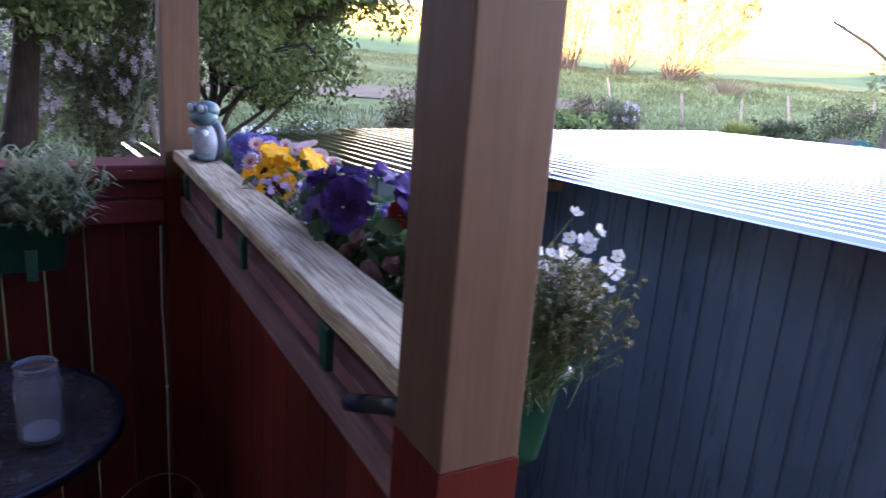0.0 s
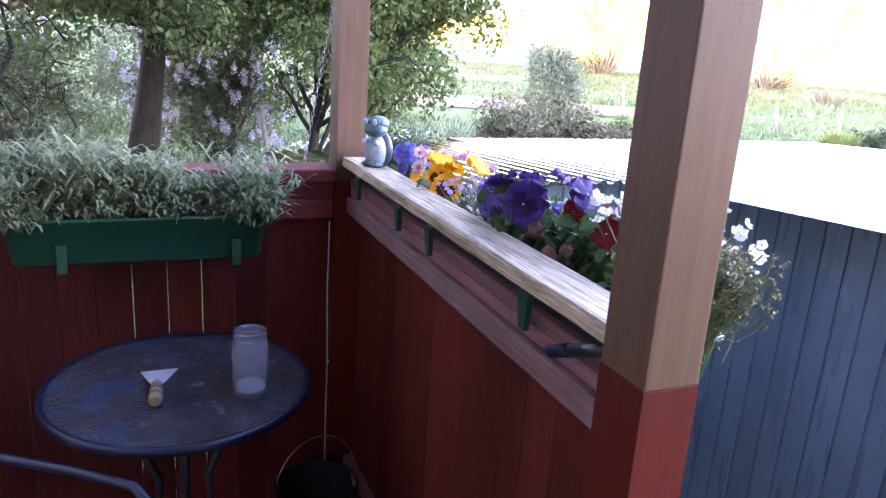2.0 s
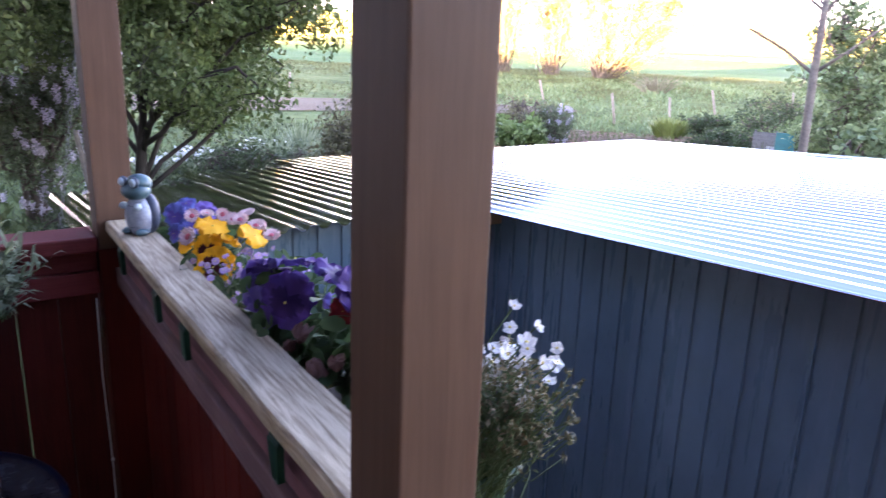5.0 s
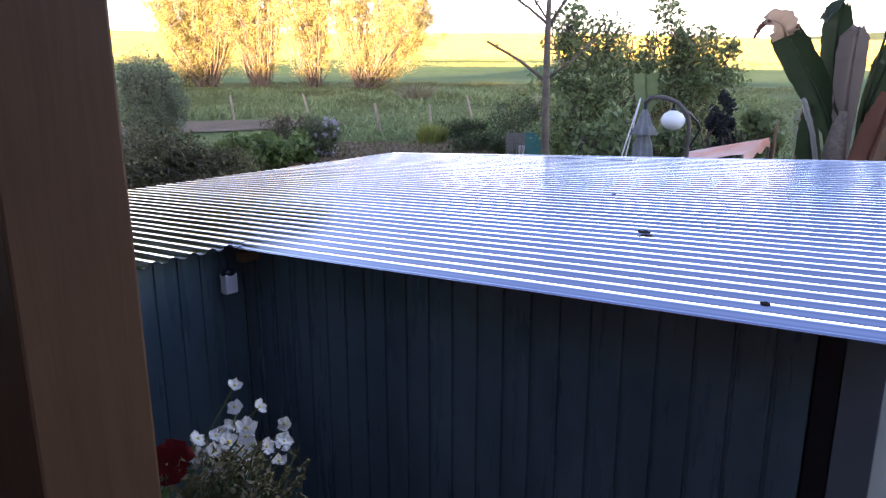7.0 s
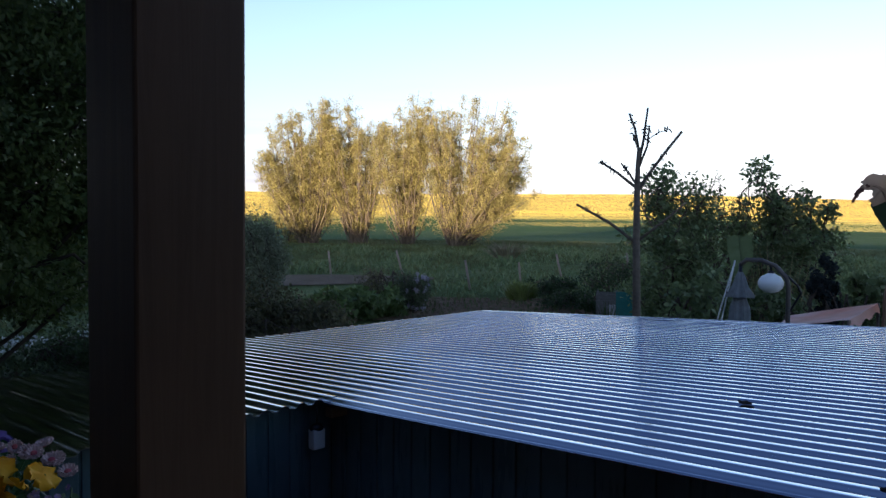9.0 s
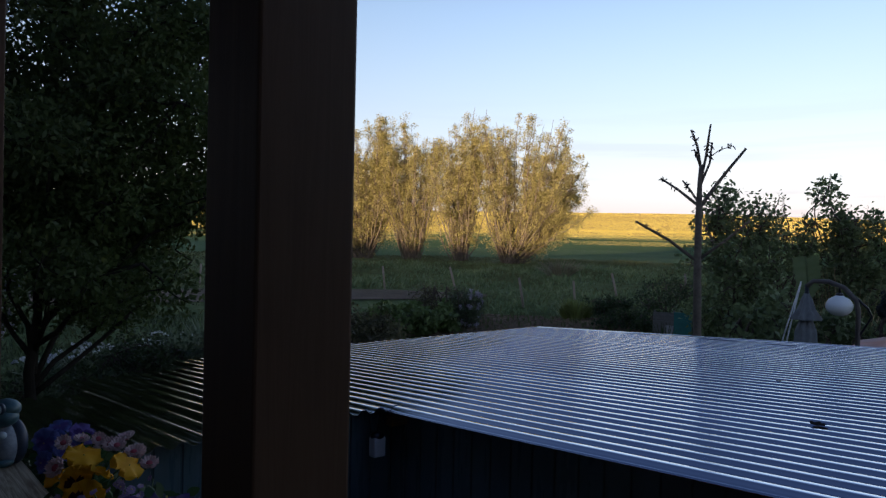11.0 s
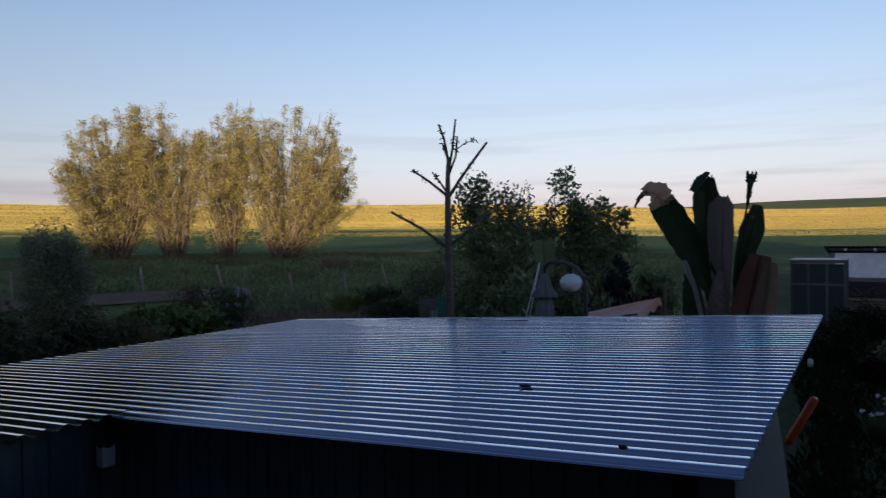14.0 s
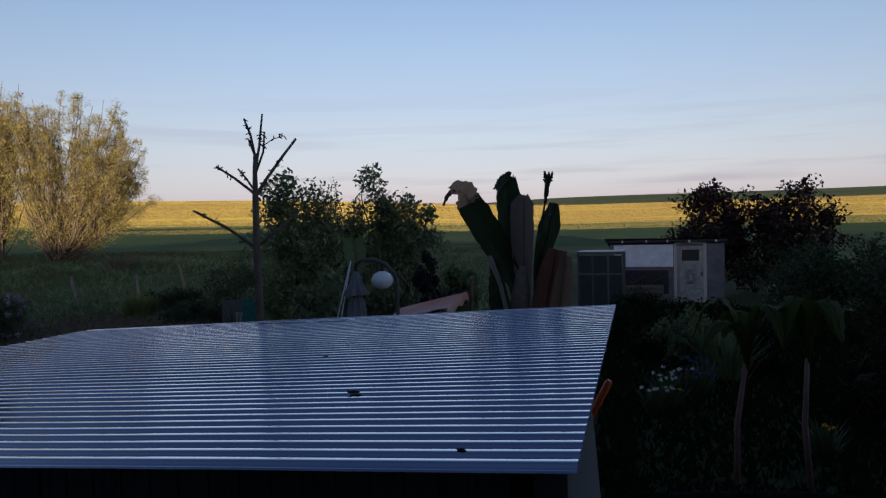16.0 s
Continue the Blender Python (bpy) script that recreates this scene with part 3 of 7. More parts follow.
def shrub(name, base, w, dpt, h, seed, leafmat, size, label, n=50, per=130, category="bush", stems=6, spiky=0.0, pointed=False):
    r = rng(seed)
    cl = []
    for _ in range(n):
        v = unit(r.normal(size=3)) * r.uniform(0.15, 1.0) ** 0.5
        p = v * np.array([w, dpt, h * 0.47]) + np.array([0, 0, h * 0.5])
        s = min(0.42, 0.34 * min(w, h)) * r.uniform(0.6, 1.25)
        cl.append((tuple(p), (s, s, s * (1 + spiky)), per))
    lim = [(limb(r, (0.05 * w * math.cos(k), 0.05 * w * math.sin(k), 0), (w * 0.55 * math.cos(k), dpt * 0.55 * math.sin(k), h * 0.75), 0.06), [0.03, 0.026, 0.02, 0.016, 0.012, 0.008]) for k in range(stems)]
    return make_tree(name, base, label, category, ([(0, 0, -0.1), (0, 0, h * 0.3)], [0.04, 0.02]), lim, cl, (size, 0.1, 0.55), (M["bark"], leafmat), seed, pointed=pointed)


def willow(base, plumes, seed, label="many-stemmed willow, its plumes lit by low sun"):
    """Many stems that fan out from one stool and end in upright plumes of fine leaves. plumes: (sideways, height, half width)."""
    r = rng(seed)
    t = thing("willow_tree", base, label, "tree", "willows in the meadow")
    b = np.array(base)
    az = radians(bearing(*base[:2]))
    right, ahead = np.array([math.cos(az), -math.sin(az), 0]), np.array([math.sin(az), math.cos(az), 0])
    pts = []
    for ox, top, hw in plumes:
        for q in range(18):
            g0 = 1.0 if q == 0 else 0.55 + 0.44 * r.random() ** 0.6
            spread = hw * (0.38 + 2.2 * (1 - g0) ** 0.75)
            e = right * (ox + r.normal() * spread) + ahead * r.normal() * (0.5 + 1.3 * (1 - g0) ** 0.5) + np.array([0, 0, top * g0])
            s0 = right * ox * 0.10 + r.normal(size=3) * np.array([0.30, 0.30, 0])
            tt = np.linspace(0, 1, 9)[:, None]
            p = s0 + (e - s0) * tt
            p[:, :2] = s0[:2] + (e[:2] - s0[:2]) * (tt ** 0.78)
            p[1:-1] += r.normal(size=(7, 3)) * 0.09
            bm = bmesh.new()
            tube(bm, [Vector(b + g) for g in p], list(np.linspace(0.052, 0.012, 9)), 4, cap=False)
            for _ in range(6):
                i0 = int(r.integers(2, 7))
                tube(bm, [Vector(b + p[i0]), Vector(b + p[i0] + (p[i0 + 1] - p[i0]) * 0.9 + r.normal(size=3) * np.array([0.55, 0.55, 0.2]))], [0.018, 0.008], 3, cap=False)
            part("stem", bm, M["bark_willow"], t)
            # leaves in loose tufts, thick towards the top, sparse low down
            for f in np.concatenate([1 - 0.55 * r.uniform(0, 1, 13) ** 1.2, r.uniform(0.15, 0.5, 5)]):
                g = min(7.999, f * 8)
                lo_ = int(g)
                q0 = p[lo_] * (1 - g + lo_) + p[lo_ + 1] * (g - lo_)
                q0 = q0 + r.normal(size=3) * (0.12 + 0.55 * (1 - f) + 0.30 * (1 - g0)) * np.array([1, 1, 0.7])
                nl = 46 if f > 0.5 else 22
                pts.append(q0 + unit(r.normal(size=(nl, 3))) * (r.random((nl, 1)) ** 0.5) * np.array([0.46, 0.46, 0.42]) * r.uniform(0.6, 1.2))
    c = np.concatenate(pts) + b
    mesh_from("crown", leaves(c, 0.124, r, 0, 0.45, 0.1, lean=(0, 0, 0.15)), 4, LEAF["willow"], t)


def field_plants(name, label, az, rad, n, seed, mat, tall, wide, rim=0.0):
    """Upright shoots over a whole field, too many to count. rim: by how much its far edge moves out towards the east."""
    r = rng(seed)
    az, d = r.uniform(az[0], az[1], n), np.sqrt(r.uniform(rad[0] ** 2, (rad[1] + rim) ** 2, n))
    # tramlines and thin places run along the slope
    thin = np.array([noise.noise((q * 0.11, w * 0.012, seed)) + 0.6 * noise.noise((q * 0.05, w * 0.10, seed + 3)) for q, w in zip(d, az)])
    keep = (d < rad[1] + rim * np.clip((az - 60) / 30, 0, 1)) & (thin < 0.42)
    az, d, thin = az[keep], d[keep], thin[keep]
    ga, gd = np.arange(7, 116, 1.0), np.arange(150, 446, 4.0)
    tab = np.array([[ground_z(q * math.sin(radians(p)), q * math.cos(radians(p))) for q in gd] for p in ga])
    fa, fd = az - 7, (d - 150) / 4
    i, j = fa.astype(int), fd.astype(int)
    u, v = fa - i, fd - j
    z = (tab[i, j] * (1 - v) + tab[i, j + 1] * v) * (1 - u) + (tab[i + 1, j] * (1 - v) + tab[i + 1, j + 1] * v) * u
    m = len(az)
    x, y = d * np.sin(np.radians(az)), d * np.cos(np.radians(az))
    th = r.uniform(0, math.pi, m)
    o = np.stack([np.cos(th), np.sin(th), np.zeros(m)], 1) * r.uniform(wide * 0.6, wide * 1.4, m)[:, None]
    b = np.stack([x, y, z - 0.1], 1)
    up = np.stack([r.normal(0, 0.05, m), r.normal(0, 0.05, m), tall * r.uniform(0.7, 1.3, m) * (1 - 0.5 * np.clip(thin + 0.2, 0, 1))], 1)
    v = np.stack([b - o, b + o, b + o * 0.9 + up, b - o * 0.9 + up * 0.9], 1).reshape(-1, 3)
    tagged(mesh_from(name, v, 4, mat), label, "crop", kind="stuff")


field_plants("rapeseed_plants", "yellow flowering rapeseed covering the field", (21, 114), (203, 398), 222000, 88, LEAF["rape"], 0.23, 0.13, 40)
field_plants("cereal_plants", "strip of pale young cereal below the rapeseed", (21, 114), (166, 204), 66000, 89, leafy("pale_cereal", (0.19, 0.19, 0.055), (0.30, 0.28, 0.09)), 0.20, 0.12)


def tuft(name, base, h, w, n, seed, mat, label, category="grass", group="", flowers=None, blade=0.02):
    """A clump of narrow curved blades; flowers: (count, size, material)."""
    r = rng(seed)
    t = thing(name, base, label, category, group)
    b = np.array(base)
    a = r.uniform(0, 2 * math.pi, n)
    out = np.stack([np.cos(a), np.sin(a), np.zeros(n)], 1)
    st = b + out * (w * 0.35 * r.random(n))[:, None]
    hh = h * r.uniform(0.5, 1.1, n)
    end = st + out * (w * r.uniform(0.2, 0.8, n))[:, None] + np.array([0, 0, 1]) * hh[:, None]
    mid = st * 0.55 + end * 0.45 + np.array([0, 0, 1]) * (hh * 0.18)[:, None]
    side = np.cross(out, [0, 0, 1.0]) * blade
    q1 = np.stack([st - side, st + side, mid + side * 0.9, mid - side * 0.9], 1).reshape(-1, 3)
    q2 = np.stack([mid - side * 0.9, mid + side * 0.9, end + side * 0.15, end - side * 0.15], 1).reshape(-1, 3)
    mesh_from("foliage", np.concatenate([q1, q2]), 4, mat, t)
    if flowers:
        k, s, fm = flowers
        c = b + np.stack([r.normal(0, w * 0.45, k), r.normal(0, w * 0.45, k), h * r.uniform(0.8, 1.1, k)], 1)
        v = [leaves(in_clump(q, (s, s, s * 0.6), 14, r, 0.0), s * 0.9, r, 0, 0.9) for q in c]
        mesh_from("blossom", np.concatenate(v), 4, fm, t)
    return t


apple_tree()
plum_tree()
lilac_bush((1.05, 12.6, -1.1), 1.25, 4.0, 21, 420, 85)
lilac_bush((-2.3, 14.5, -1.1), 1.2, 3.0, 22, 7, 45)
shrub("boxwood_bush", polar(29.5, 11.6), 1.1, 0.9, 1.9, 31, LEAF["box"], 0.075, "brownish-green clipped evergreen bush", 90, 150)
shrub("boxwood_bush", polar(33.8, 11.9), 1.0, 0.9, 1.75, 32, LEAF["box"], 0.075, "brownish-green clipped evergreen bush", 80, 150)
shrub("grey_willow_bush", polar(30.4, 23.0), 1.0, 1.0, 2.9, 33, LEAF["grey"], 0.085, "rounded grey-green bush by the track", 90, 130, spiky=0.3)
willow(polar(34.2, 63), ((-3.3, 7.8, 0.7), (-2.7, 10.0, 1.0), (-1.15, 11.2, 1.1), (0.85, 12.3, 1.1), (1.9, 12.1, 0.8), (-0.2, 9.0, 1.0), (2.7, 9.6, 0.8)), 41)
willow(polar(37.9, 62), ((-2.0, 9.8, 0.8), (-0.7, 12.3, 1.1), (0.7, 10.6, 1.0), (2.1, 10.4, 0.8)), 42)
willow(polar(41.9, 60), ((-2.0, 9.9, 0.9), (0.4, 12.6, 1.1), (1.4, 11.6, 0.9), (-0.6, 10.6, 0.9)), 43)
willow(polar(45.5, 58), ((-1.6, 11.2, 0.9), (-0.3, 11.9, 1.1), (1.75, 11.8, 1.1), (3.75, 11.3, 0.9), (4.7, 9.3, 0.7), (5.2, 6.6, 0.6), (3.0, 9.0, 1.2)), 44)
shrub("willow_undergrowth", polar(32.6, 65.5), 2.0, 1.4, 3.4, 470, LEAF["willow"], 0.17, "willow shoots and undergrowth at the stems' feet", 40, 60, stems=6)
for a_, d_, w_, h_ in ((2.5, 19.0, 1.6, 1.7), (-9.0, 15.5, 1.6, 2.2), (-4.5, 20.0, 2.4, 3.3), (1.0, 23.0, 2.2, 3.0)):
    shrub("garden_hedge", polar(a_, d_), w_, 0.9, h_, 480 + int(a_ * 2), LEAF["lilac"], 0.10, "loose green hedge shrub behind the fruit trees", 60, 90, stems=5)
# dark shrubs behind the shed
shrub("elder_shrub", polar(62.1, 16.0), 1.05, 0.8, 4.35, 51, LEAF["elder"], 0.10, "tall dark green garden shrub", 85, 95, pointed=True)
shrub("elder_shrub", polar(68.0, 17.0), 0.92, 0.8, 4.4, 52, LEAF["elder"], 0.10, "tall dark green garden shrub", 58, 80, spiky=0.15, pointed=True)
shrub("elder_shrub", polar(70.4, 17.0), 0.88, 0.8, 3.75, 53, LEAF["elder"], 0.10, "dense dark green garden shrub", 66, 100, pointed=True)
shrub("elder_shrub", polar(65.2, 17.5), 0.55, 0.6, 4.0, 60, LEAF["elder"], 0.09, "thin twiggy garden shrub with bare shoots", 30, 16, stems=16, pointed=True)
shrub("laurel_bush", polar(64.2, 12.6), 0.85, 0.7, 2.25, 54, LEAF["elder"], 0.12, "broad-leaved dark evergreen bush", 60, 90, pointed=True)
shrub("laurel_bush", polar(69.0, 13.2), 0.75, 0.7, 2.0, 63, LEAF["elder"], 0.12, "broad-leaved dark evergreen bush", 45, 80, pointed=True)
shrub("laurel_bush", polar(73.7, 12.5), 0.42, 0.5, 2.5, 55, LEAF["elder"], 0.12, "broad-leaved dark evergreen bush", 40, 80, pointed=True)
shrub("conifer_bush", polar(71.8, 12.0), 0.22, 0.22, 2.65, 62, leafy("blue_grey_needles", (0.020, 0.026, 0.026), (0.045, 0.055, 0.058), spec=0.1), 0.06, "slim dark blue-grey conifer", 46, 150, spiky=0.5, pointed=True)
shrub("purple_plum", polar(93.6, 30.0), 1.75, 1.5, 4.5, 56, LEAF["purple"], 0.17, "dark purple-leaved ornamental plum", 130, 34, "tree")
shrub("purple_plum", polar(99.3, 29.5), 1.8, 1.5, 4.2, 57, LEAF["purple"], 0.17, "dark purple-leaved ornamental plum", 130, 34, "tree")
shrub("purple_plum", polar(96.5, 30.5), 1.5, 1.3, 3.9, 61, LEAF["purple"], 0.17, "dark purple-leaved ornamental plum", 80, 34, "tree")
shrub("garden_shrub", polar(99.8, 19.0), 1.2, 1.0, 2.3, 58, LEAF["dark"], 0.10, "low dense green garden shrub", 50, 110)
shrub("garden_shrub", polar(105.0, 18.0), 1.6, 1.2, 2.4, 59, LEAF["dark"], 0.10, "low dense green garden shrub", 55, 110)


# ---------------------------------------------------------------- the terrace
def terrace():
    fl = thing("terrace_floor", (0, 0, 0), "dark wooden terrace floor boards", "floor", kind="structure")
    part("joist_base", blk(-3.2, 0.6, -2.4, 2.3, -1.3, -0.03), M["floor"], fl)
    for k in range(26):
        x = -3.195 + k * 0.146
        part("board", blk(x + 0.003, x + 0.143, -2.4, 2.3, -0.03, 0.0, 0.003), M["floor"], fl)
    roof = thing("porch_roof", (0, 0, 2.5), "wooden porch roof carried by posts", "roof", kind="structure")
    part("beam", blk(0.45, 0.57, -2.4, 2.35, 2.42, 2.56, 0.004), M["post"], roof)
    part("beam", blk(-2.5, 0.45, 2.2, 2.30, 2.42, 2.56, 0.004), M["post"], roof)
    part("deck", blk(-1.35, 0.66, -2.4, 2.45, 2.561, 2.62), M["wall"], roof)


def post(name, x0, x1, y0, y1, cut, label, group="porch posts"):
    t = thing(name, ((x0 + x1) / 2, (y0 + y1) / 2, 0), label, "post", group)
    part("upper_post", blk(x0, x1, y0, y1, cut, 2.42, 0.0025), M["post"], t, "tan-brown varnished upper part")
    part("lower_post", blk(x0 - 0.001, x1 + 0.001, y0 - 0.001, y1 + 0.001, 0.0, cut, 0.0012), M["post_red"], t, "red painted lower part")


def back_railing():
    t = thing("back_railing", (-0.8, 2.27, 0), "dark red painted board railing with gaps between the boards", "railing", kind="structure")
    part("cap", blk(-2.5, 0.452, 2.185, 2.315, 1.142, 1.182, 0.006), M["red_x"], t)
    part("rail", blk(-2.5, 0.452, 2.222, 2.262, 1.088, 1.1405, 0.004), M["red_x"], t)
    part("rail", blk(-2.5, 0.452, 2.215, 2.262, 1.025, 1.084, 0.004), M["red_x"], t)
    part("rail", blk(-2.5, 0.452, 2.2625, 2.30, 0.12, 0.20, 0.004), M["red_x"], t)
    r = random.Random(5)
    for k in range(30):
        x = 0.452 - (k + 1) * 0.0968
        gap = 0.0003 + 0.0022 * r.random() ** 3
        z1 = 1.085
        part("board", blk(x + gap, x + 0.0968 - 0.0006, 2.262, 2.284, 0.001, z1, 0.002), M["red_v"], t)


def side_railing():
    t = thing("side_railing", (0.5, 1.5, 0), "red-brown board railing with stained rails", "railing", kind="structure")
    part("rail", blk(0.500, 0.535, 0.812, 2.198, 1.1265, 1.154, 0.004), M["red_y"], t)
    part("rail", blk(0.502, 0.535, 0.812, 2.198, 1.098, 1.1245, 0.004), M["red_y"], t)
    part("rail", blk(0.489, 0.535, 0.812, 2.198, 1.046, 1.0965, 0.005), M["grey_y"], t, "weathered lower rail")
    part("rail", blk(0.5, 0.535, 0.812, 2.198, 0.12, 0.20, 0.005), M["red_y"], t)
    y = 0.8175
    r = random.Random(8)
    while y < 2.19:
        w = min(r.choice((0.085, 0.10, 0.115)), 2.198 - y)
        part("board", blk(0.536, 0.556, y + 0.0004, y + w - 0.0004, 0.001, 1.15, 0.002), M["red_v"], t)
        y += w


def cap_plank():
    bm = bmesh.new()
    n = 40
    for i in range(n + 1):
        y = 0.812 + (2.198 - 0.812) * i / n
        e = 0.0025 * noise.noise((0, y * 9, 1)), 0.003 * noise.noise((0, y * 7, 5)), 0.0015 * noise.noise((0, y * 5, 9))
        xs, x1 = 0.4735 + e[0], 0.566 + e[1]
        ring = [(xs + 0.004, 1.1895), (xs, 1.194), (xs, 1.213), (xs + 0.004, 1.2185), (0.52, 1.219), (x1 - 0.004, 1.2185), (x1, 1.213), (x1, 1.194), (x1 - 0.004, 1.1895)]
        row = [bm.verts.new((a, y, b + e[2])) for a, b in ring]
        if i:
            for k in range(len(row)):
                bm.faces.new((prev[k], prev[(k + 1) % len(row)], row[(k + 1) % len(row)], row[k]))
        else:
            bm.faces.new(row)
        prev = row
    bm.faces.new(prev[::-1])
    bmesh.ops.recalc_face_normals(bm, faces=bm.faces[:])
    ob = part("cap_plank", bm, M["plank"])
    tagged(ob, "pale weathered wooden plank lying on the railing", "plank")
    sp = thing("plank_spacer", (0.53, 1.5, 1.176), "dark batten under the weathered plank", "batten")
    part("batten", blk(0.515, 0.55, 0.812, 2.198, 1.1545, 1.189), M["dark"], sp)


terrace()
post("porch_post", 0.465, 0.548, 0.716, 0.808, 1.172, "square porch post, tan above and red below")
post("porch_post", 0.455, 0.545, 2.200, 2.290, 1.145, "square corner post, tan above and red below")
post("porch_post", 0.465, 0.548, -2.10, -2.01, 1.172, "square porch post, tan above and red below")
back_railing()
side_railing()
cap_plank()


def bistro_table():
    t = thing("bistro_table", (-0.02, 1.86, 0), "round dark blue metal bistro table with worn top", "table")
    c = (-0.02, 1.86, 0)
    bm = bmesh.new()
    lathe(bm, [(0.0, 0.697), (0.302, 0.697), (0.308, 0.6985)], c, 64)
    m, nt, b, out = mat_base("worn_table_top")
    n1 = noise_tex(nt, 5, (1, 1, 1), 7, 0.7)
    n2 = noise_tex(nt, 60, (1, 1, 1), 4, 0.6)
    col = ramp(nt, n1, [(0.35, (0.030, 0.030, 0.038)), (0.50, (0.068, 0.063, 0.066)), (0.62, (0.028, 0.062, 0.125))])
    col = mixc(nt, 0.25, col, ramp(nt, n2, [(0.4, (0.01, 0.01, 0.018)), (0.7, (0.09, 0.09, 0.11))]))
    nt.links.new(col, b.inputs["Base Color"])
    rr = N(nt, "ShaderNodeMapRange", To_Min=0.16, To_Max=0.38)
    nt.links.new(n1, rr.inputs["Value"])
    nt.links.new(rr.outputs["Result"], b.inputs["Roughness"])
    # pressed pattern of short dimples
    vo = N(nt, "ShaderNodeTexVoronoi", Scale=95.0, Randomness=0.9)
    tcv = nt.nodes.new("ShaderNodeTexCoord")
    mpv = nt.nodes.new("ShaderNodeMapping")
    mpv.inputs["Scale"].default_value = (0.75, 1.25, 1.0)
    nt.links.new(tcv.outputs["Object"], mpv.inputs["Vector"])
    nt.links.new(mpv.outputs["Vector"], vo.inputs["Vector"])
    bump(nt, b, vo.outputs["Distance"], 0.55, 0.0025)
    part("tabletop", bm, m, t)
    bm = bmesh.new()
    lathe(bm, [(0.308, 0.698), (0.317, 0.7015), (0.322, 0.701), (0.325, 0.695), (0.3245, 0.682), (0.320, 0.680), (0.316, 0.687), (0.29, 0.690)], c, 64)
    part("rim", bm, M["blue_metal"], t)
    for k in range(3):
        a = 0.5 + k * 2 * math.pi / 3
        u = Vector((math.cos(a), math.sin(a), 0))
        o = Vector(c)
        bm = bmesh.new()
        tube(bm, [o + u * 0.24 + Vector((0, 0, 0.68)), o + u * 0.07 + Vector((0, 0, 0.40)), o + u * 0.08 + Vector((0, 0, 0.3)), o + u * 0.27 + Vector((0, 0, 0.01))], 0.011, 8)
        part("leg", bm, M["dark"], t)


def preserving_jar():
    c = (0.139, 1.755, 0.7)
    t = thing("glass_jar", c, "frosted empty preserving jar on the bistro table", "jar")
    m, nt, b, out = mat_base("cloudy_glass")
    b.inputs["Base Color"].default_value = (0.93, 0.95, 1, 1)
    b.inputs["Transmission Weight"].default_value = 1.0
    b.inputs["IOR"].default_value = 1.45
    rr = N(nt, "ShaderNodeMapRange", From_Min=0.3, From_Max=0.7, To_Min=0.04, To_Max=0.22)
    nt.links.new(noise_tex(nt, 22, (1, 1, 0.4), 5), rr.inputs["Value"])
    nt.links.new(rr.outputs["Result"], b.inputs["Roughness"])
    mixs = N(nt, "ShaderNodeMixShader", Fac=0.11)
    df = nt.nodes.new("ShaderNodeBsdfDiffuse")
    df.inputs["Color"].default_value = (0.70, 0.75, 0.83, 1)
    nt.links.new(b.outputs["BSDF"], mixs.inputs[1])
    nt.links.new(df.outputs["BSDF"], mixs.inputs[2])
    nt.links.new(mixs.outputs["Shader"], out.inputs["Surface"])
    bm = bmesh.new()
    lathe(bm, [(0.0, 0.003), (0.036, 0.002), (0.042, 0.008), (0.0435, 0.02), (0.0435, 0.125), (0.041, 0.138), (0.0375, 0.143), (0.0375, 0.148), (0.0395, 0.150), (0.0395, 0.155), (0.0375, 0.158), (0.0375, 0.163),
               (0.0395, 0.165), (0.0385, 0.169), (0.0355, 0.168), (0.0345, 0.145), (0.040, 0.122), (0.0405, 0.02), (0.036, 0.010), (0.0, 0.009)], c, 40)
    part("jar", bm, m, t)
    bm = bmesh.new()
    lathe(bm, [(0.0, 0.0105), (0.034, 0.0115), (0.038, 0.016), (0.036, 0.022), (0.02, 0.018), (0.0, 0.017)], c, 32)
    part("residue", bm, plain("chalky_residue", (0.55, 0.58, 0.62), 0.8, vary=0.3, scale=40), t, "chalky residue on the bottom")


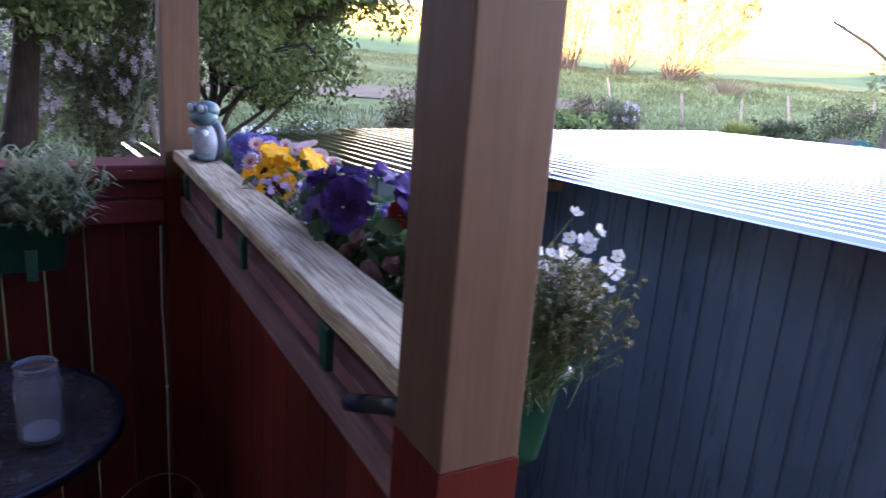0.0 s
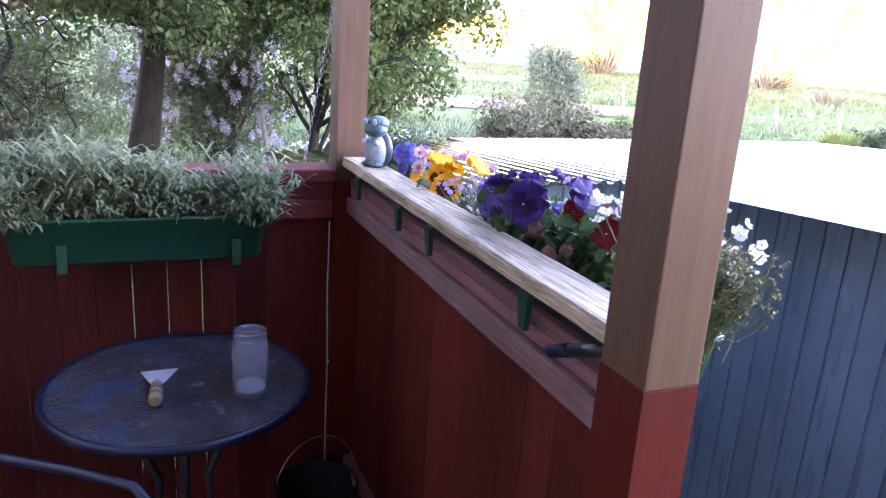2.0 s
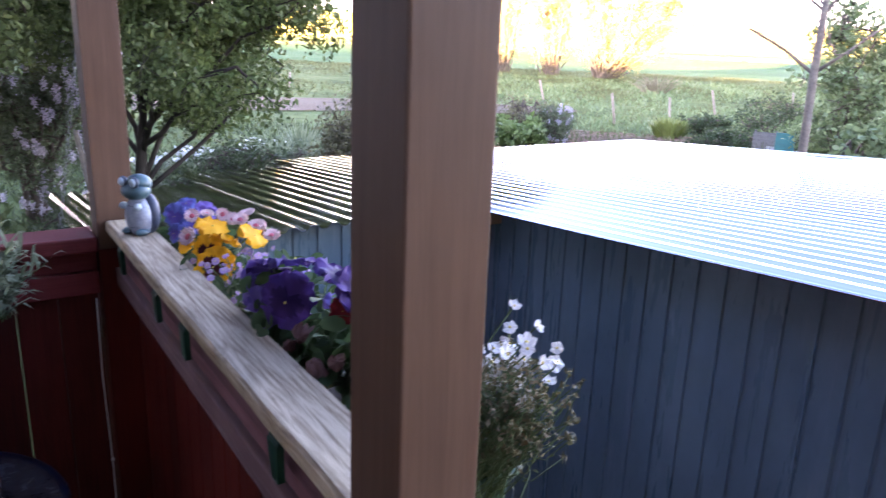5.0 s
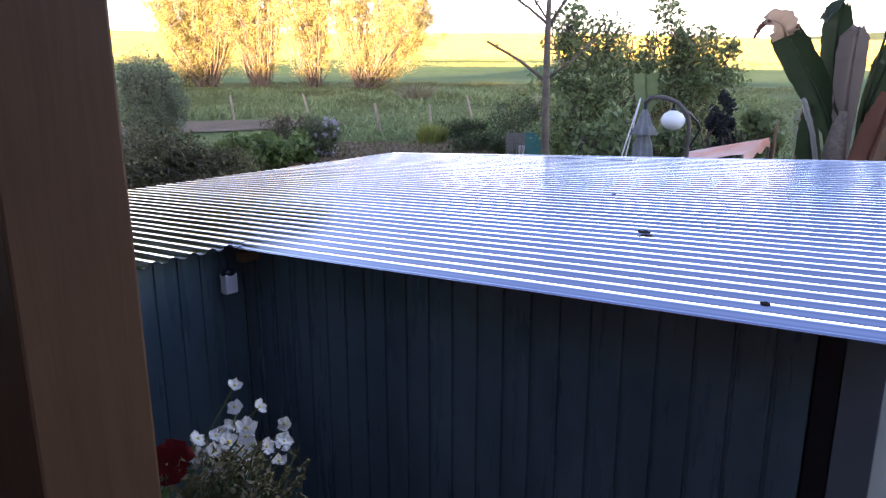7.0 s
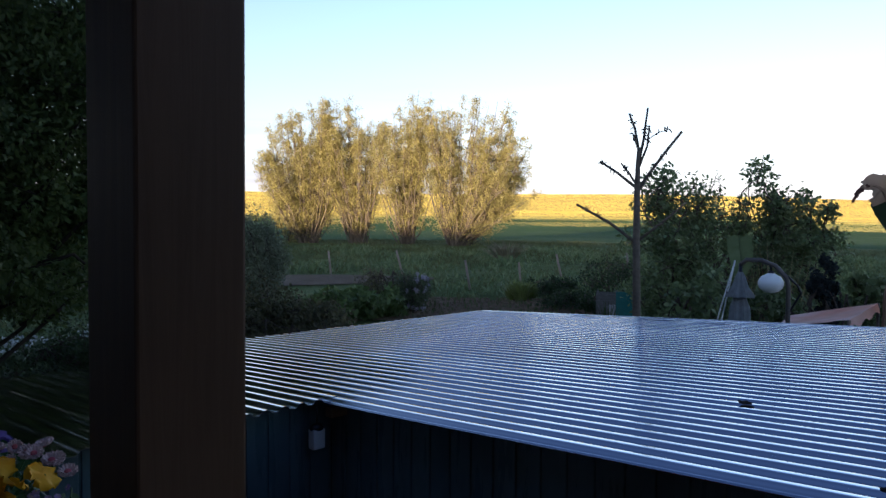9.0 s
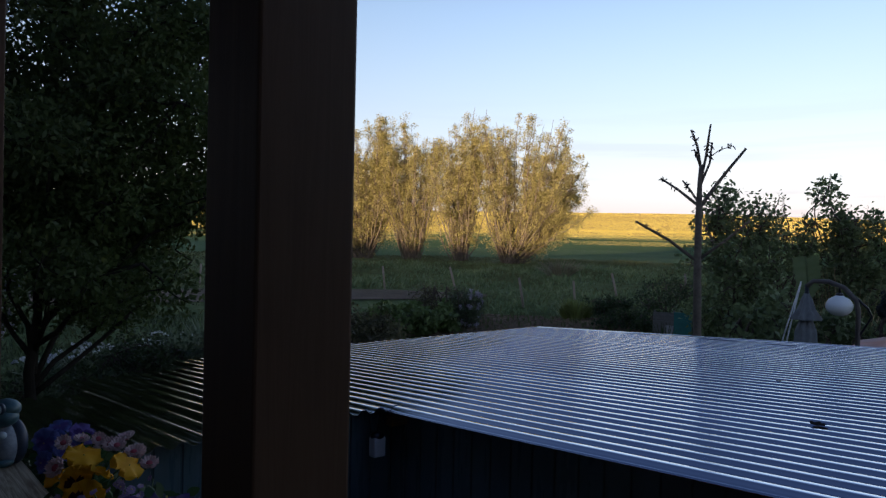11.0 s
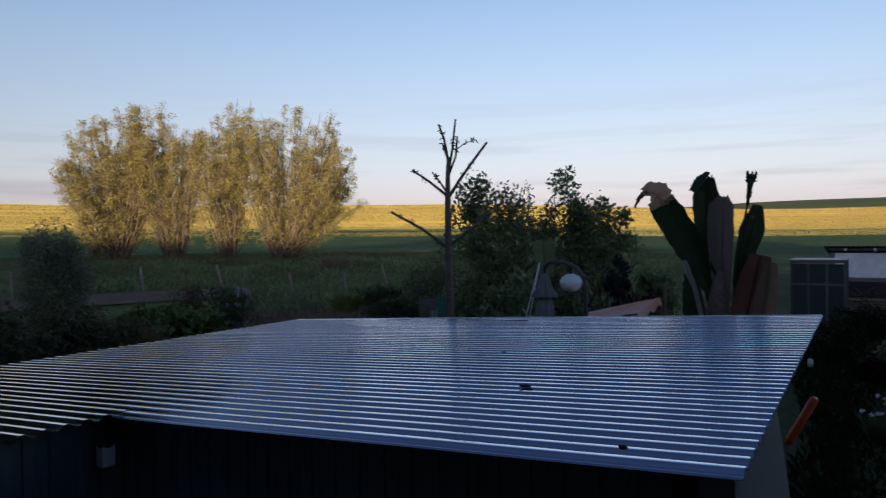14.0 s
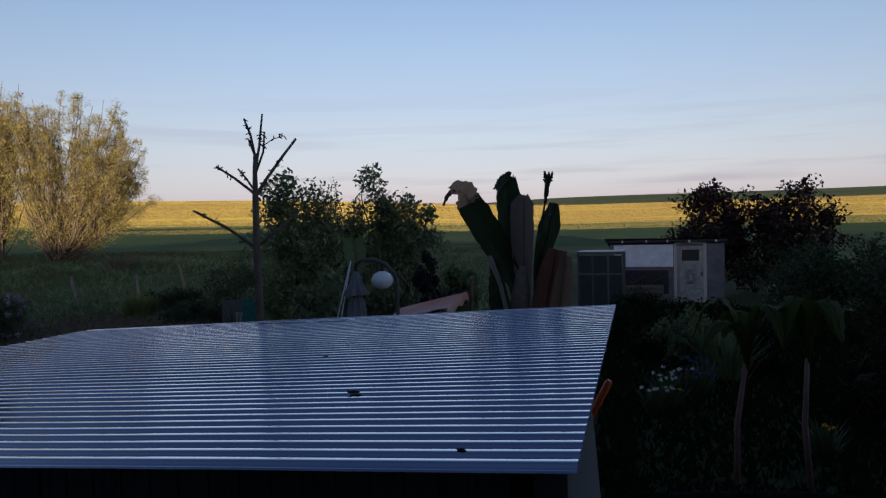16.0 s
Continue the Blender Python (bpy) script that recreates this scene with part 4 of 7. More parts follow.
def paint_scraper():
    t = thing("paint_scraper", (-0.075, 1.80, 0.7), "paint scraper with worn wooden handle on the table", "scraper")
    a = Matrix.Translation((-0.083, 1.737, 0.7)) @ Matrix.Rotation(radians(-4), 4, "Z")
    bm = bmesh.new()
    v = [(-0.010, 0.095, 0.010), (0.010, 0.095, 0.010), (0.020, 0.120, 0.007), (0.048, 0.198, 0.003), (-0.044, 0.192, 0.003), (-0.020, 0.120, 0.007)]
    lo_ = [bm.verts.new(a @ Vector(p)) for p in v]
    hi = [bm.verts.new(a @ (Vector(p) + Vector((0, 0, 0.0016)))) for p in v]
    bm.faces.new(hi)
    bm.faces.new(lo_[::-1])
    for i in range(6):
        bm.faces.new((lo_[i], lo_[(i + 1) % 6], hi[(i + 1) % 6], hi[i]))
    part("blade", bm, plain("scraper_blade", (0.68, 0.68, 0.70), 0.45, metal=0.3, vary=0.25, scale=60, stain=(0.85, 0.85, 0.86)), t)
    bm = bmesh.new()
    tube(bm, [a @ Vector(p) for p in ((0, 0, 0.014), (0, 0.012, 0.015), (0, 0.05, 0.016), (0, 0.085, 0.014), (0, 0.098, 0.012))], [0.013, 0.0165, 0.0155, 0.0125, 0.010], 14)
    part("handle", bm, M["handle"], t)
    for s, ln, rad in ((0.020, 0.007, 0.0168), (0.046, 0.010, 0.0162), (0.066, 0.004, 0.0148)):
        bm = bmesh.new()
        tube(bm, [a @ Vector((0, s, 0.0153)), a @ Vector((0, s + ln, 0.0153))], [rad, rad], 14, cap=False)
        part("paint_smear", bm, M["dark"], t, "dark paint smear")
    bm = bmesh.new()
    tube(bm, [a @ Vector(p) for p in ((0, 0.078, 0.014), (0, 0.100, 0.012))], [0.0138, 0.0125], 14)
    part("ferrule", bm, M["steel"], t)


def metal_chair():
    """A bent-tube garden chair, whose armrest and back frame show."""
    t = thing("metal_chair", (-0.36, 1.52, 0), "dark blue tubular metal chair beside the table", "chair")

    def bent(name, pts, rad=0.011):
        bm = bmesh.new()
        tube(bm, pts, rad, 10)
        part(name, bm, M["blue_metal"], t)

    bent("armrest", [(-0.64, 1.76, 0.655), (-0.50, 1.722, 0.655), (-0.39, 1.683, 0.65), (-0.25, 1.60, 0.645), (-0.13, 1.505, 0.645), (-0.09, 1.44, 0.62), (-0.075, 1.42, 0.55), (-0.07, 1.41, 0.02)])
    bent("back_post", [(-0.74, 2.03, 0.92), (-0.73, 2.02, 0.85), (-0.71, 2.0, 0.723), (-0.69, 1.99, 0.446), (-0.66, 1.95, 0.02)])
    bent("back_post", [(-0.94, 1.62, 0.92), (-0.92, 1.61, 0.85), (-0.89, 1.6, 0.72), (-0.86, 1.58, 0.446), (-0.83, 1.55, 0.02)])
    bent("back_rail", [(-0.74, 2.03, 0.92), (-0.85, 1.84, 0.95), (-0.94, 1.62, 0.92)])
    bent("armrest", [(-0.76, 1.60, 0.655), (-0.55, 1.42, 0.655), (-0.35, 1.26, 0.645), (-0.30, 1.22, 0.6), (-0.29, 1.21, 0.02)])
    bm = bmesh.new()
    box(bm, -0.21, 0.21, -0.2, 0.2, 0.43, 0.445, 0.006, Matrix.Translation((-0.42, 1.60, 0)) @ Matrix.Rotation(radians(-33), 4, "Z"))
    part("seat", bm, M["blue_metal"], t)


def lettering(name, text, size, m, mat, parent):
    """Raised letters as a mesh, standing on the plane of m."""
    cu = bpy.data.curves.new(name, "FONT")
    cu.body, cu.size, cu.extrude, cu.align_x, cu.align_y = text, size, 0.0004, "CENTER", "CENTER"
    tmp = bpy.data.objects.new(name, cu)
    me = bpy.data.meshes.new_from_object(tmp)
    bpy.data.objects.remove(tmp)
    me.transform(m)
    return put_mesh(name, me, mat, parent)


def fishing_rod():
    """A folded telescopic rod that leans in the corner behind the chair."""
    foot, top = Vector((-0.462, 1.93, 0.005)), Vector((-0.63, 2.175, 1.12))
    d = (top - foot).normalized()
    t = thing("telescopic_rod", tuple(foot), "dark blue telescopic rod leaning against the red railing", "rod")
    at = lambda z: foot + d * ((z - foot.z) / d.z)
    for name, z0, z1, r0, r1, mt in (("grip", 0.012, 0.44, 0.0165, 0.0165, M["dark"]), ("sleeve", 0.445, 0.62, 0.0165, 0.0145, ROD_BLUE), ("shaft", 0.621, 1.115, 0.0115, 0.0085, M["blue_metal"])):
        bm = bmesh.new()
        tube(bm, [at(z0), at(z1)], [r0, r1], 16)
        part(name, bm, mt, t)
    bm = bmesh.new()
    tube(bm, [at(0.4405), at(0.4505)], [0.018, 0.018], 16)
    part("ring", bm, M["steel"], t, "silver ring")
    n_ = Vector((0.35, -0.93, 0.0))
    n_ = (n_ - d * n_.dot(d)).normalized()
    side = n_.cross(d)
    def stand(z, lift):
        m = Matrix((-d, side * -1, n_)).transposed().to_4x4()
        m.translation = at(z) + n_ * lift
        return m
    lettering("lettering", "400", 0.022, stand(0.775, 0.0108), M["white"], t)
    for z, ln, hh, lift in ((0.735, 0.040, 0.0012, 0.0116), (0.70, 0.018, 0.0012, 0.0118), (0.82, 0.012, 0.0045, 0.0108), (0.585, 0.020, 0.0050, 0.0162), (0.545, 0.030, 0.0012, 0.0166), (0.50, 0.045, 0.0040, 0.0166)):
        bm = bmesh.new()
        box(bm, -ln / 2, ln / 2, -hh, hh, -0.0008, 0.0004, 0, stand(z, lift))
        part("print_bar", bm, M["white"], t, "pale printed bar")


ROD_BLUE = plain("bright_blue_lacquer", (0.012, 0.035, 0.12), 0.25, vary=0.15, scale=25, bumps=0.01)


PIPE = plain("grey_white_pipe", (0.20, 0.215, 0.235), 0.45, vary=0.1, scale=6)


def drain_pipe():
    t = thing("drain_pipe", (-0.62, 2.40, -1.1), "smooth grey-white downpipe standing behind the red railing", "pipe")
    bm = bmesh.new()
    tube(bm, [(-0.618, 2.405, -1.1), (-0.618, 2.405, 2.40)], 0.042, 20)
    part("pipe", bm, PIPE, t)
    bm = bmesh.new()
    tube(bm, [(-0.618, 2.405, 1.95), (-0.618, 2.405, 2.0)], 0.046, 20)
    part("collar", bm, PIPE, t)


bistro_table()
preserving_jar()
paint_scraper()
metal_chair()
fishing_rod()
drain_pipe()


# ---------------------------------------------------------------- the shed with its corrugated roof
SHED = Matrix.Rotation(radians(1.5), 4, "Z")
PITCH = 0.076


def shed_point(n, u, dz=0.0):
    """A point on the roof's plane: n across the corrugations, u along them (downhill)."""
    p = SHED @ Vector((n, u, 0))
    return Vector((p.x, p.y, 1.20 - 0.055 * u + dz))


def zinc(name="galvanised_sheet", light=1.0, metal=1.0, rough=(0.06, 0.12), tint=(0.56, 0.575, 0.625)):
    m, nt, b, out = mat_base(name)
    n = noise_tex(nt, 2.5, (1, 0.25, 1), 6, 0.6)
    f = noise_tex(nt, 30, (1, 0.2, 1), 5, 0.6)
    nt.links.new(ramp(nt, n, [(0.3, tuple(c * light for c in tint)), (0.7, tuple(c * 1.24 * light for c in tint))]), b.inputs["Base Color"])
    b.inputs["Metallic"].default_value = metal
    rr = N(nt, "ShaderNodeMapRange", From_Min=0.3, From_Max=0.7, To_Min=rough[0], To_Max=rough[1])
    nt.links.new(f, rr.inputs["Value"])
    nt.links.new(rr.outputs["Result"], b.inputs["Roughness"])
    bump(nt, b, n, 0.02, 0.004)
    return m


def roof_sheet(parent, n0, n1, u0, u1, lift, seed, mat, deep=0.0078):
    """One corrugated sheet, with thickness, slightly bent and dented."""
    cols = int(round((n1 - n0) / PITCH * 20)) + 1
    rows = 16
    ns, us = np.linspace(n0, n1, cols), np.linspace(u0, u1, rows)
    pts = np.zeros((rows, cols, 3))
    for i, u in enumerate(us):
        sag = 0.003 * noise.noise((seed, u * 0.9, 0)) + lift
        for j, n in enumerate(ns):
            w = deep * math.tanh(2.2 * math.cos(2 * math.pi * n / PITCH)) / 0.976 + 0.0015 * noise.noise((n * 1.5, u * 1.2, seed))
            pts[i, j] = shed_point(n + 0.001 * noise.noise((u * 1.3, seed, 4)), u, sag + w)
    low = pts.copy()
    low[:, :, 2] -= 0.0015
    r, c = rows, cols
    i = np.arange(r * c).reshape(r, c)
    top = np.stack([i[:-1, :-1], i[:-1, 1:], i[1:, 1:], i[1:, :-1]], -1).reshape(-1, 4)
    bot = top[:, ::-1] + r * c
    rim = []
    for line in (i[0], i[-1][::-1]):
        rim += [(a, a + r * c, b + r * c, b) for a, b in zip(line[:-1], line[1:])]
    for line in (i[:, -1], i[:, 0][::-1]):
        rim += [(a, a + r * c, b + r * c, b) for a, b in zip(line[:-1], line[1:])]
    # the cut edges have corners of their own, so that the sheet's shading stays true to its ends
    rim = [tuple(q + 2 * r * c for q in f) for f in rim]
    me = bpy.data.meshes.new("sheet")
    me.from_pydata(np.concatenate([pts.reshape(-1, 3), low.reshape(-1, 3)] * 2).tolist(), [], [tuple(int(q) for q in f) for f in list(top) + list(bot) + rim])
    me.polygons.foreach_set("use_smooth", [True] * len(me.polygons))
    me.update()
    return put_mesh("sheet", me, mat, parent)


def ribbed_wall(parent, name, p0, p1, z0, z1a, z1b, mat, pitch=0.105, side=1.0):
    """An upright profiled sheet from p0 to p1 (n, u), with shallow trapezoid ribs; its top slopes from z1a to z1b."""
    a, b = SHED @ Vector((*p0, 0)), SHED @ Vector((*p1, 0))
    d = (b - a)
    ln = d.length
    d.normalize()
    o = Vector((d.y, -d.x, 0)) * side
    prof, s = [], 0.0
    while s < ln:
        for ds, h in ((0, 0), (pitch * 0.86, 0), (pitch * 0.89, -0.006), (pitch * 0.97, -0.006)):
            if s + ds < ln:
                prof.append((s + ds, h))
        s += pitch
    prof.append((ln, 0))
    bm = bmesh.new()
    prev = None
    for s, h in prof:
        p = a + d * s + o * h
        row = [bm.verts.new((p.x, p.y, z0)), bm.verts.new((p.x, p.y, z1a + (z1b - z1a) * s / ln))]
        if prev:
            bm.faces.new((prev[0], row[0], row[1], prev[1]))
        prev = row
    # the back of the sheet
    q = [a - o * 0.03, b - o * 0.03]
    back = [bm.verts.new((q[0].x, q[0].y, z0)), bm.verts.new((q[1].x, q[1].y, z0)), bm.verts.new((q[1].x, q[1].y, z1b)), bm.verts.new((q[0].x, q[0].y, z1a))]
    bm.faces.new(back[::-1])
    return part(name, bm, mat, parent)


def shed():
    t = thing("shed", tuple(SHED @ Vector((3.6, 2.4, 0)))[:2] + (-1.1,), "dark metal-clad garden shed with a corrugated zinc roof", "shed")
    z = zinc()
    m, nt, b, out = mat_base("dark_coated_sheet")
    n1 = noise_tex(nt, 3.0, (1, 1, 0.5), 6, 0.65)
    n2 = noise_tex(nt, 60, (1, 1, 0.3), 4, 0.6)
    col = ramp(nt, n1, [(0.35, (0.074, 0.124, 0.150)), (0.65, (0.124, 0.190, 0.222))])
    col = mixc(nt, ramp(nt, n2, [(0.74, (0, 0, 0)), (0.80, (0.5, 0.5, 0.5))]), col, (0.25, 0.27, 0.28))
    n3 = noise_tex(nt, 14, (1, 1, 0.10), 5, 0.7)
    col = mixc(nt, ramp(nt, n3, [(0.60, (0, 0, 0)), (0.78, (0.32, 0.32, 0.32))]), col, (0.27, 0.29, 0.31))
    nt.links.new(col, b.inputs["Base Color"])
    rw = N(nt, "ShaderNodeMapRange", From_Min=0.3, From_Max=0.7, To_Min=0.20, To_Max=0.42)
    nt.links.new(n3, rw.inputs["Value"])
    nt.links.new(rw.outputs["Result"], b.inputs["Roughness"])
    b.inputs["Specular IOR Level"].default_value = 0.6
    bump(nt, b, n1, 0.3, 0.01)
    wallz = lambda u: 1.185 - 0.055 * u
    W = 2.035
    ribbed_wall(t, "wall", (W, 2.518), (W, 0.472), -1.2, wallz(2.5), wallz(0.472), m, 0.094)
    ribbed_wall(t, "wall", (0.62, 2.52), (W - 0.002, 2.52), -1.2, wallz(2.52), wallz(2.52), m, 0.094)
    gp = plain("grey_panel", (0.16, 0.19, 0.22), 0.55, vary=0.12, scale=5)
    bm = bmesh.new()
    box(bm, W + 0.012, W + 0.05, 0.415, 0.470, -1.2, wallz(0.47), 0.003, SHED)
    part("jamb", bm, M["dark"], t, "dark upright beside the end panel")
    bm = bmesh.new()
    box(bm, W, W + 0.03, 0.33, 0.413, -1.2, wallz(0.42), 0.003, SHED)
    part("panel", bm, gp, t, "lighter grey end panel")
    bm = bmesh.new()
    side = [(W + 0.031, 1.13), (2.93, 1.12), (3.20, 0.88), (3.60, 0.46), (4.6, -1.2), (W + 0.031, -1.2)]
    a = [bm.verts.new(SHED @ Vector((x, 0.33, z))) for x, z in side]
    b2 = [bm.verts.new(SHED @ Vector((x, 0.36, z))) for x, z in side]
    bm.faces.new(a[::-1])
    bm.faces.new(b2)
    for q in range(6):
        bm.faces.new((a[q], a[(q + 1) % 6], b2[(q + 1) % 6], b2[q]))
    bmesh.ops.recalc_face_normals(bm, faces=bm.faces[:])
    part("wall", bm, gp, t, "grey end wall")
    # solid dark blocks stand for the shade within shed and lean-to
    bm = bmesh.new()
    box(bm, W + 0.05, 5.15, 1.0, 4.5, -1.2, 0.90, 0, SHED)
    part("inside", bm, M["dark"], t, "dark block standing for the shade inside the shed")
    bm = bmesh.new()
    box(bm, 0.65, W + 0.05, 2.56, 3.6, -1.2, 0.90, 0, SHED)
    part("inside", bm, M["dark"], t, "dark block standing for the shade inside the lean-to")
    bm = bmesh.new()
    box(bm, 1.96, 2.06, 2.42, 2.46, 1.000, 1.040, 0.003, SHED)
    part("beam", bm, M["beam"], t, "raw wooden beam end under the eave")
    bm = bmesh.new()
    box(bm, 0.62, 0.70, 3.30, 3.38, -1.2, 0.99, 0.004, SHED)
    part("prop", bm, M["beam"], t, "wooden prop under the roof edge")
    k = 0
    edges = [1.925, 2.79, 3.63, 4.46, 5.25]
    for a, c in zip(edges, edges[1:]):
        roof_sheet(t, a, c + 0.05, 0.30, (4.58, 4.59, 4.59, 4.58)[k], 0.0018 * (3 - k), k + 1.0, z)
        k += 1
    for a, c, e in ((0.54, 1.25, 3.72), (1.22, 2.02, 4.15)):
        roof_sheet(t, a, c, 2.42, e, 0.0075 + 0.002 * (k % 2), k + 1.0, z)
        k += 1
    # flat trim along the far edge
    bm = bmesh.new()
    tube(bm, [shed_point(5.30, 0.3, 0.0), shed_point(5.30, 2.4, 0.002), shed_point(5.30, 4.55, 0.0)], 0.010, 8)
    part("edge_trim", bm, z, t)
    # small grey lamp with a sensor on the wall of the lean-to
    c = SHED @ Vector((1.905, 2.44, 0))
    g = thing("wall_lamp", (c.x, c.y, 0.95), "small white solar lamp fixed to the dark shed wall", "lamp")
    part("body", blk(c.x - 0.026, c.x + 0.026, c.y - 0.02, c.y + 0.02, 0.893, 0.970, 0.006), plain("white_lamp_plastic", (0.88, 0.88, 0.90), 0.4, vary=0.05), g)
    bm = bmesh.new()
    ball(bm, (c.x, c.y, 0.972), (0.030, 0.024, 0.018))
    part("dome", bm, M["dark"], g)
    bm = bmesh.new()
    tube(bm, [(c.x, c.y, 0.985), (c.x, c.y, 1.05)], 0.004, 6)
    part("bracket", bm, M["dark"], g)


shed()


def power_cable():
    bm = bmesh.new()
    pts = [shed_point(5.20 - 0.17 * k / 14 + 0.05 * noise.noise((k * 0.6, 0, 3)), 3.5 - 1.35 * k / 14, 0.013) for k in range(15)]
    tube(bm, pts, 0.0018, 7)
    tagged(part("power_cable", bm, M["dark"]), "black cable lying along the roof's far edge", "cable")


power_cable()


def dead_leaf(n, u, size, seed):
    r = rng(seed)
    p = shed_point(n, u, 0.009)
    bm = bmesh.new()
    g = []
    for i in range(5):
        g.append([])
        for j in range(4):
            x, y = (i / 4 - 0.5) * size, (j / 3 - 0.5) * size * 0.55 * math.sin(math.pi * (i + 0.6) / 5.2)
            g[-1].append(bm.verts.new(p + Vector((y, x, 0.35 * size * abs(j / 3 - 0.5) * 2 * r.uniform(0.5, 1) + 0.1 * size * r.random()))))
    for i in range(4):
        for j in range(3):
            bm.faces.new((g[i][j], g[i + 1][j], g[i + 1][j + 1], g[i][j + 1])).smooth = True
    ob = part("dead_leaf", bm, M["bark"])
    tagged(ob, "curled dry brown leaf lying on the zinc roof", "leaf", "dry leaves on the roof")


dead_leaf(2.71, 1.15, 0.045, 1)
dead_leaf(2.045, 0.592, 0.024, 2)
dead_leaf(3.54, 1.63, 0.022, 3)


# ---------------------------------------------------------------- planters and flowers
def flower_box(x0, x1, y0, y1, z0, z1, along, label):
    """A tapered plastic trough with a rolled rim, hooks and soil."""
    t = thing("flower_box", ((x0 + x1) / 2, (y0 + y1) / 2, z0), label, "planter", "green plastic flower boxes")
    cx, cy = (x0 + x1) / 2, (y0 + y1) / 2
    hx, hy = (x1 - x0) / 2, (y1 - y0) / 2

    def ring(bm, fx, fy, z, rad):
        pts = []
        for q, (sx, sy) in enumerate(((1, 1), (-1, 1), (-1, -1), (1, -1))):
            for k in range(5):
                a = math.pi / 2 * (q + k / 4)
                pts.append(bm.verts.new((cx + sx * (fx - rad) + rad * math.cos(a), cy + sy * (fy - rad) + rad * math.sin(a), z)))
        return pts

    bm = bmesh.new()
    tap = 0.020
    prof = [(-tap - 0.006, z0), (-tap, z0 + 0.006), (-0.006, z1 - 0.012), (0.002, z1 - 0.010), (0.004, z1 - 0.003), (0.0, z1), (-0.006, z1 - 0.002), (-0.010, z1 - 0.03), (-0.012, z1 - 0.04)]
    rings = [ring(bm, hx + d, hy + d, z, 0.022) for d, z in prof]
    bm.faces.new(rings[0][::-1])
    for a, b in zip(rings, rings[1:]):
        for k in range(len(a)):
            f = bm.faces.new((a[k], a[(k + 1) % len(a)], b[(k + 1) % len(a)], b[k]))
            f.smooth = True
    part("trough", bm, M["green"], t)
    bm = bmesh.new()
    bm.faces.new(ring(bm, hx - 0.011, hy - 0.011, z1 - 0.028, 0.02))
    part("soil", bm, M["soil"], t)
    return t


def hook(parent, x, y, z, along):
    """A narrow moulded hook that hangs over a rail."""
    bm = bmesh.new()
    if along == "y":  # tongue on the inner face of the side railing
        v = [(-0.008, -0.017, 0.0), (-0.008, 0.017, 0.0), (-0.005, 0.010, -0.058), (-0.005, -0.010, -0.058)]
    else:
        v = [(-0.012, -0.006, 0.0), (0.012, -0.006, 0.0), (0.011, -0.006, -0.072), (-0.011, -0.006, -0.072)]
    o = Vector((0.010, 0, 0)) if along == "y" else Vector((0, 0.010, 0))
    front = [bm.verts.new(Vector((x, y, z)) + Vector(p)) for p in v]
    back = [bm.verts.new(Vector((x, y, z)) + Vector(p) + o) for p in v]
    bm.faces.new(front)
    bm.faces.new(back[::-1])
    for i in range(4):
        bm.faces.new((front[i], back[i], back[(i + 1) % 4], front[(i + 1) % 4]))
    bmesh.ops.recalc_face_normals(bm, faces=bm.faces[:])
    if along == "y":
        box(bm, x - 0.006, x + 0.10, y - 0.018, y + 0.018, z, z + 0.006, 0.002)
    part("hook", bm, M["green"], parent)


fb_back = flower_box(-0.415, 0.228, 2.02, 2.185, 0.965, 1.09, "x", "dark green plastic flower box hung on the red railing")
hook(fb_back, -0.282, 2.032, 1.02, "x")
hook(fb_back, 0.141, 2.032, 1.02, "x")
fb_side = flower_box(0.575, 0.745, 0.87, 1.48, 1.02, 1.155, "y", "dark green plastic flower box of pansies outside the railing")
fb_far = flower_box(0.575, 0.745, 1.50, 2.16, 1.02, 1.155, "y", "dark green plastic flower box of pansies outside the railing")
hook(fb_side, 0.482, 1.046, 1.180, "y")
hook(fb_side, 0.482, 1.481, 1.180, "y")
hook(fb_far, 0.482, 1.688, 1.180, "y")
hook(fb_far, 0.482, 2.04, 1.180, "y")


def petal(bm, ang, length, width, cup, mat_in, mat_out, seed, split=0.42, z=0.0, ruffle=0.20):
    r = rng(seed)
    nt_, ns = 6, 6
    g = []
    c, s = math.cos(ang), math.sin(ang)
    ph = r.uniform(0, 6)
    for i in range(nt_ + 1):
        t = i / nt_
        w = width * (0.10 + math.sin(math.pi * min(1, t * 0.62 + 0.04)) ** 0.8) * (1 if t < 0.8 else 1 - 0.55 * ((t - 0.8) / 0.2) ** 2)
        row = []
        for j in range(ns + 1):
            q = j / ns * 2 - 1
            rr = length * t * (1 - 0.10 * q * q)
            zz = z + cup * length * t * t - 0.10 * length * q * q * t + ruffle * length * t * t * math.sin(ph + q * 5 + t * 2)
            x, y = rr, w * q
            row.append(bm.verts.new((x * c - y * s, x * s + y * c, zz)))
        g.append(row)
    for i in range(nt_):
        for j in range(ns):
            f = bm.faces.new((g[i][j], g[i + 1][j], g[i + 1][j + 1], g[i][j + 1]))
            f.smooth = True
            f.material_index = mat_in if (i + 0.5) / nt_ < split + 0.12 * math.cos((j - 2.5) * 1.3) else mat_out


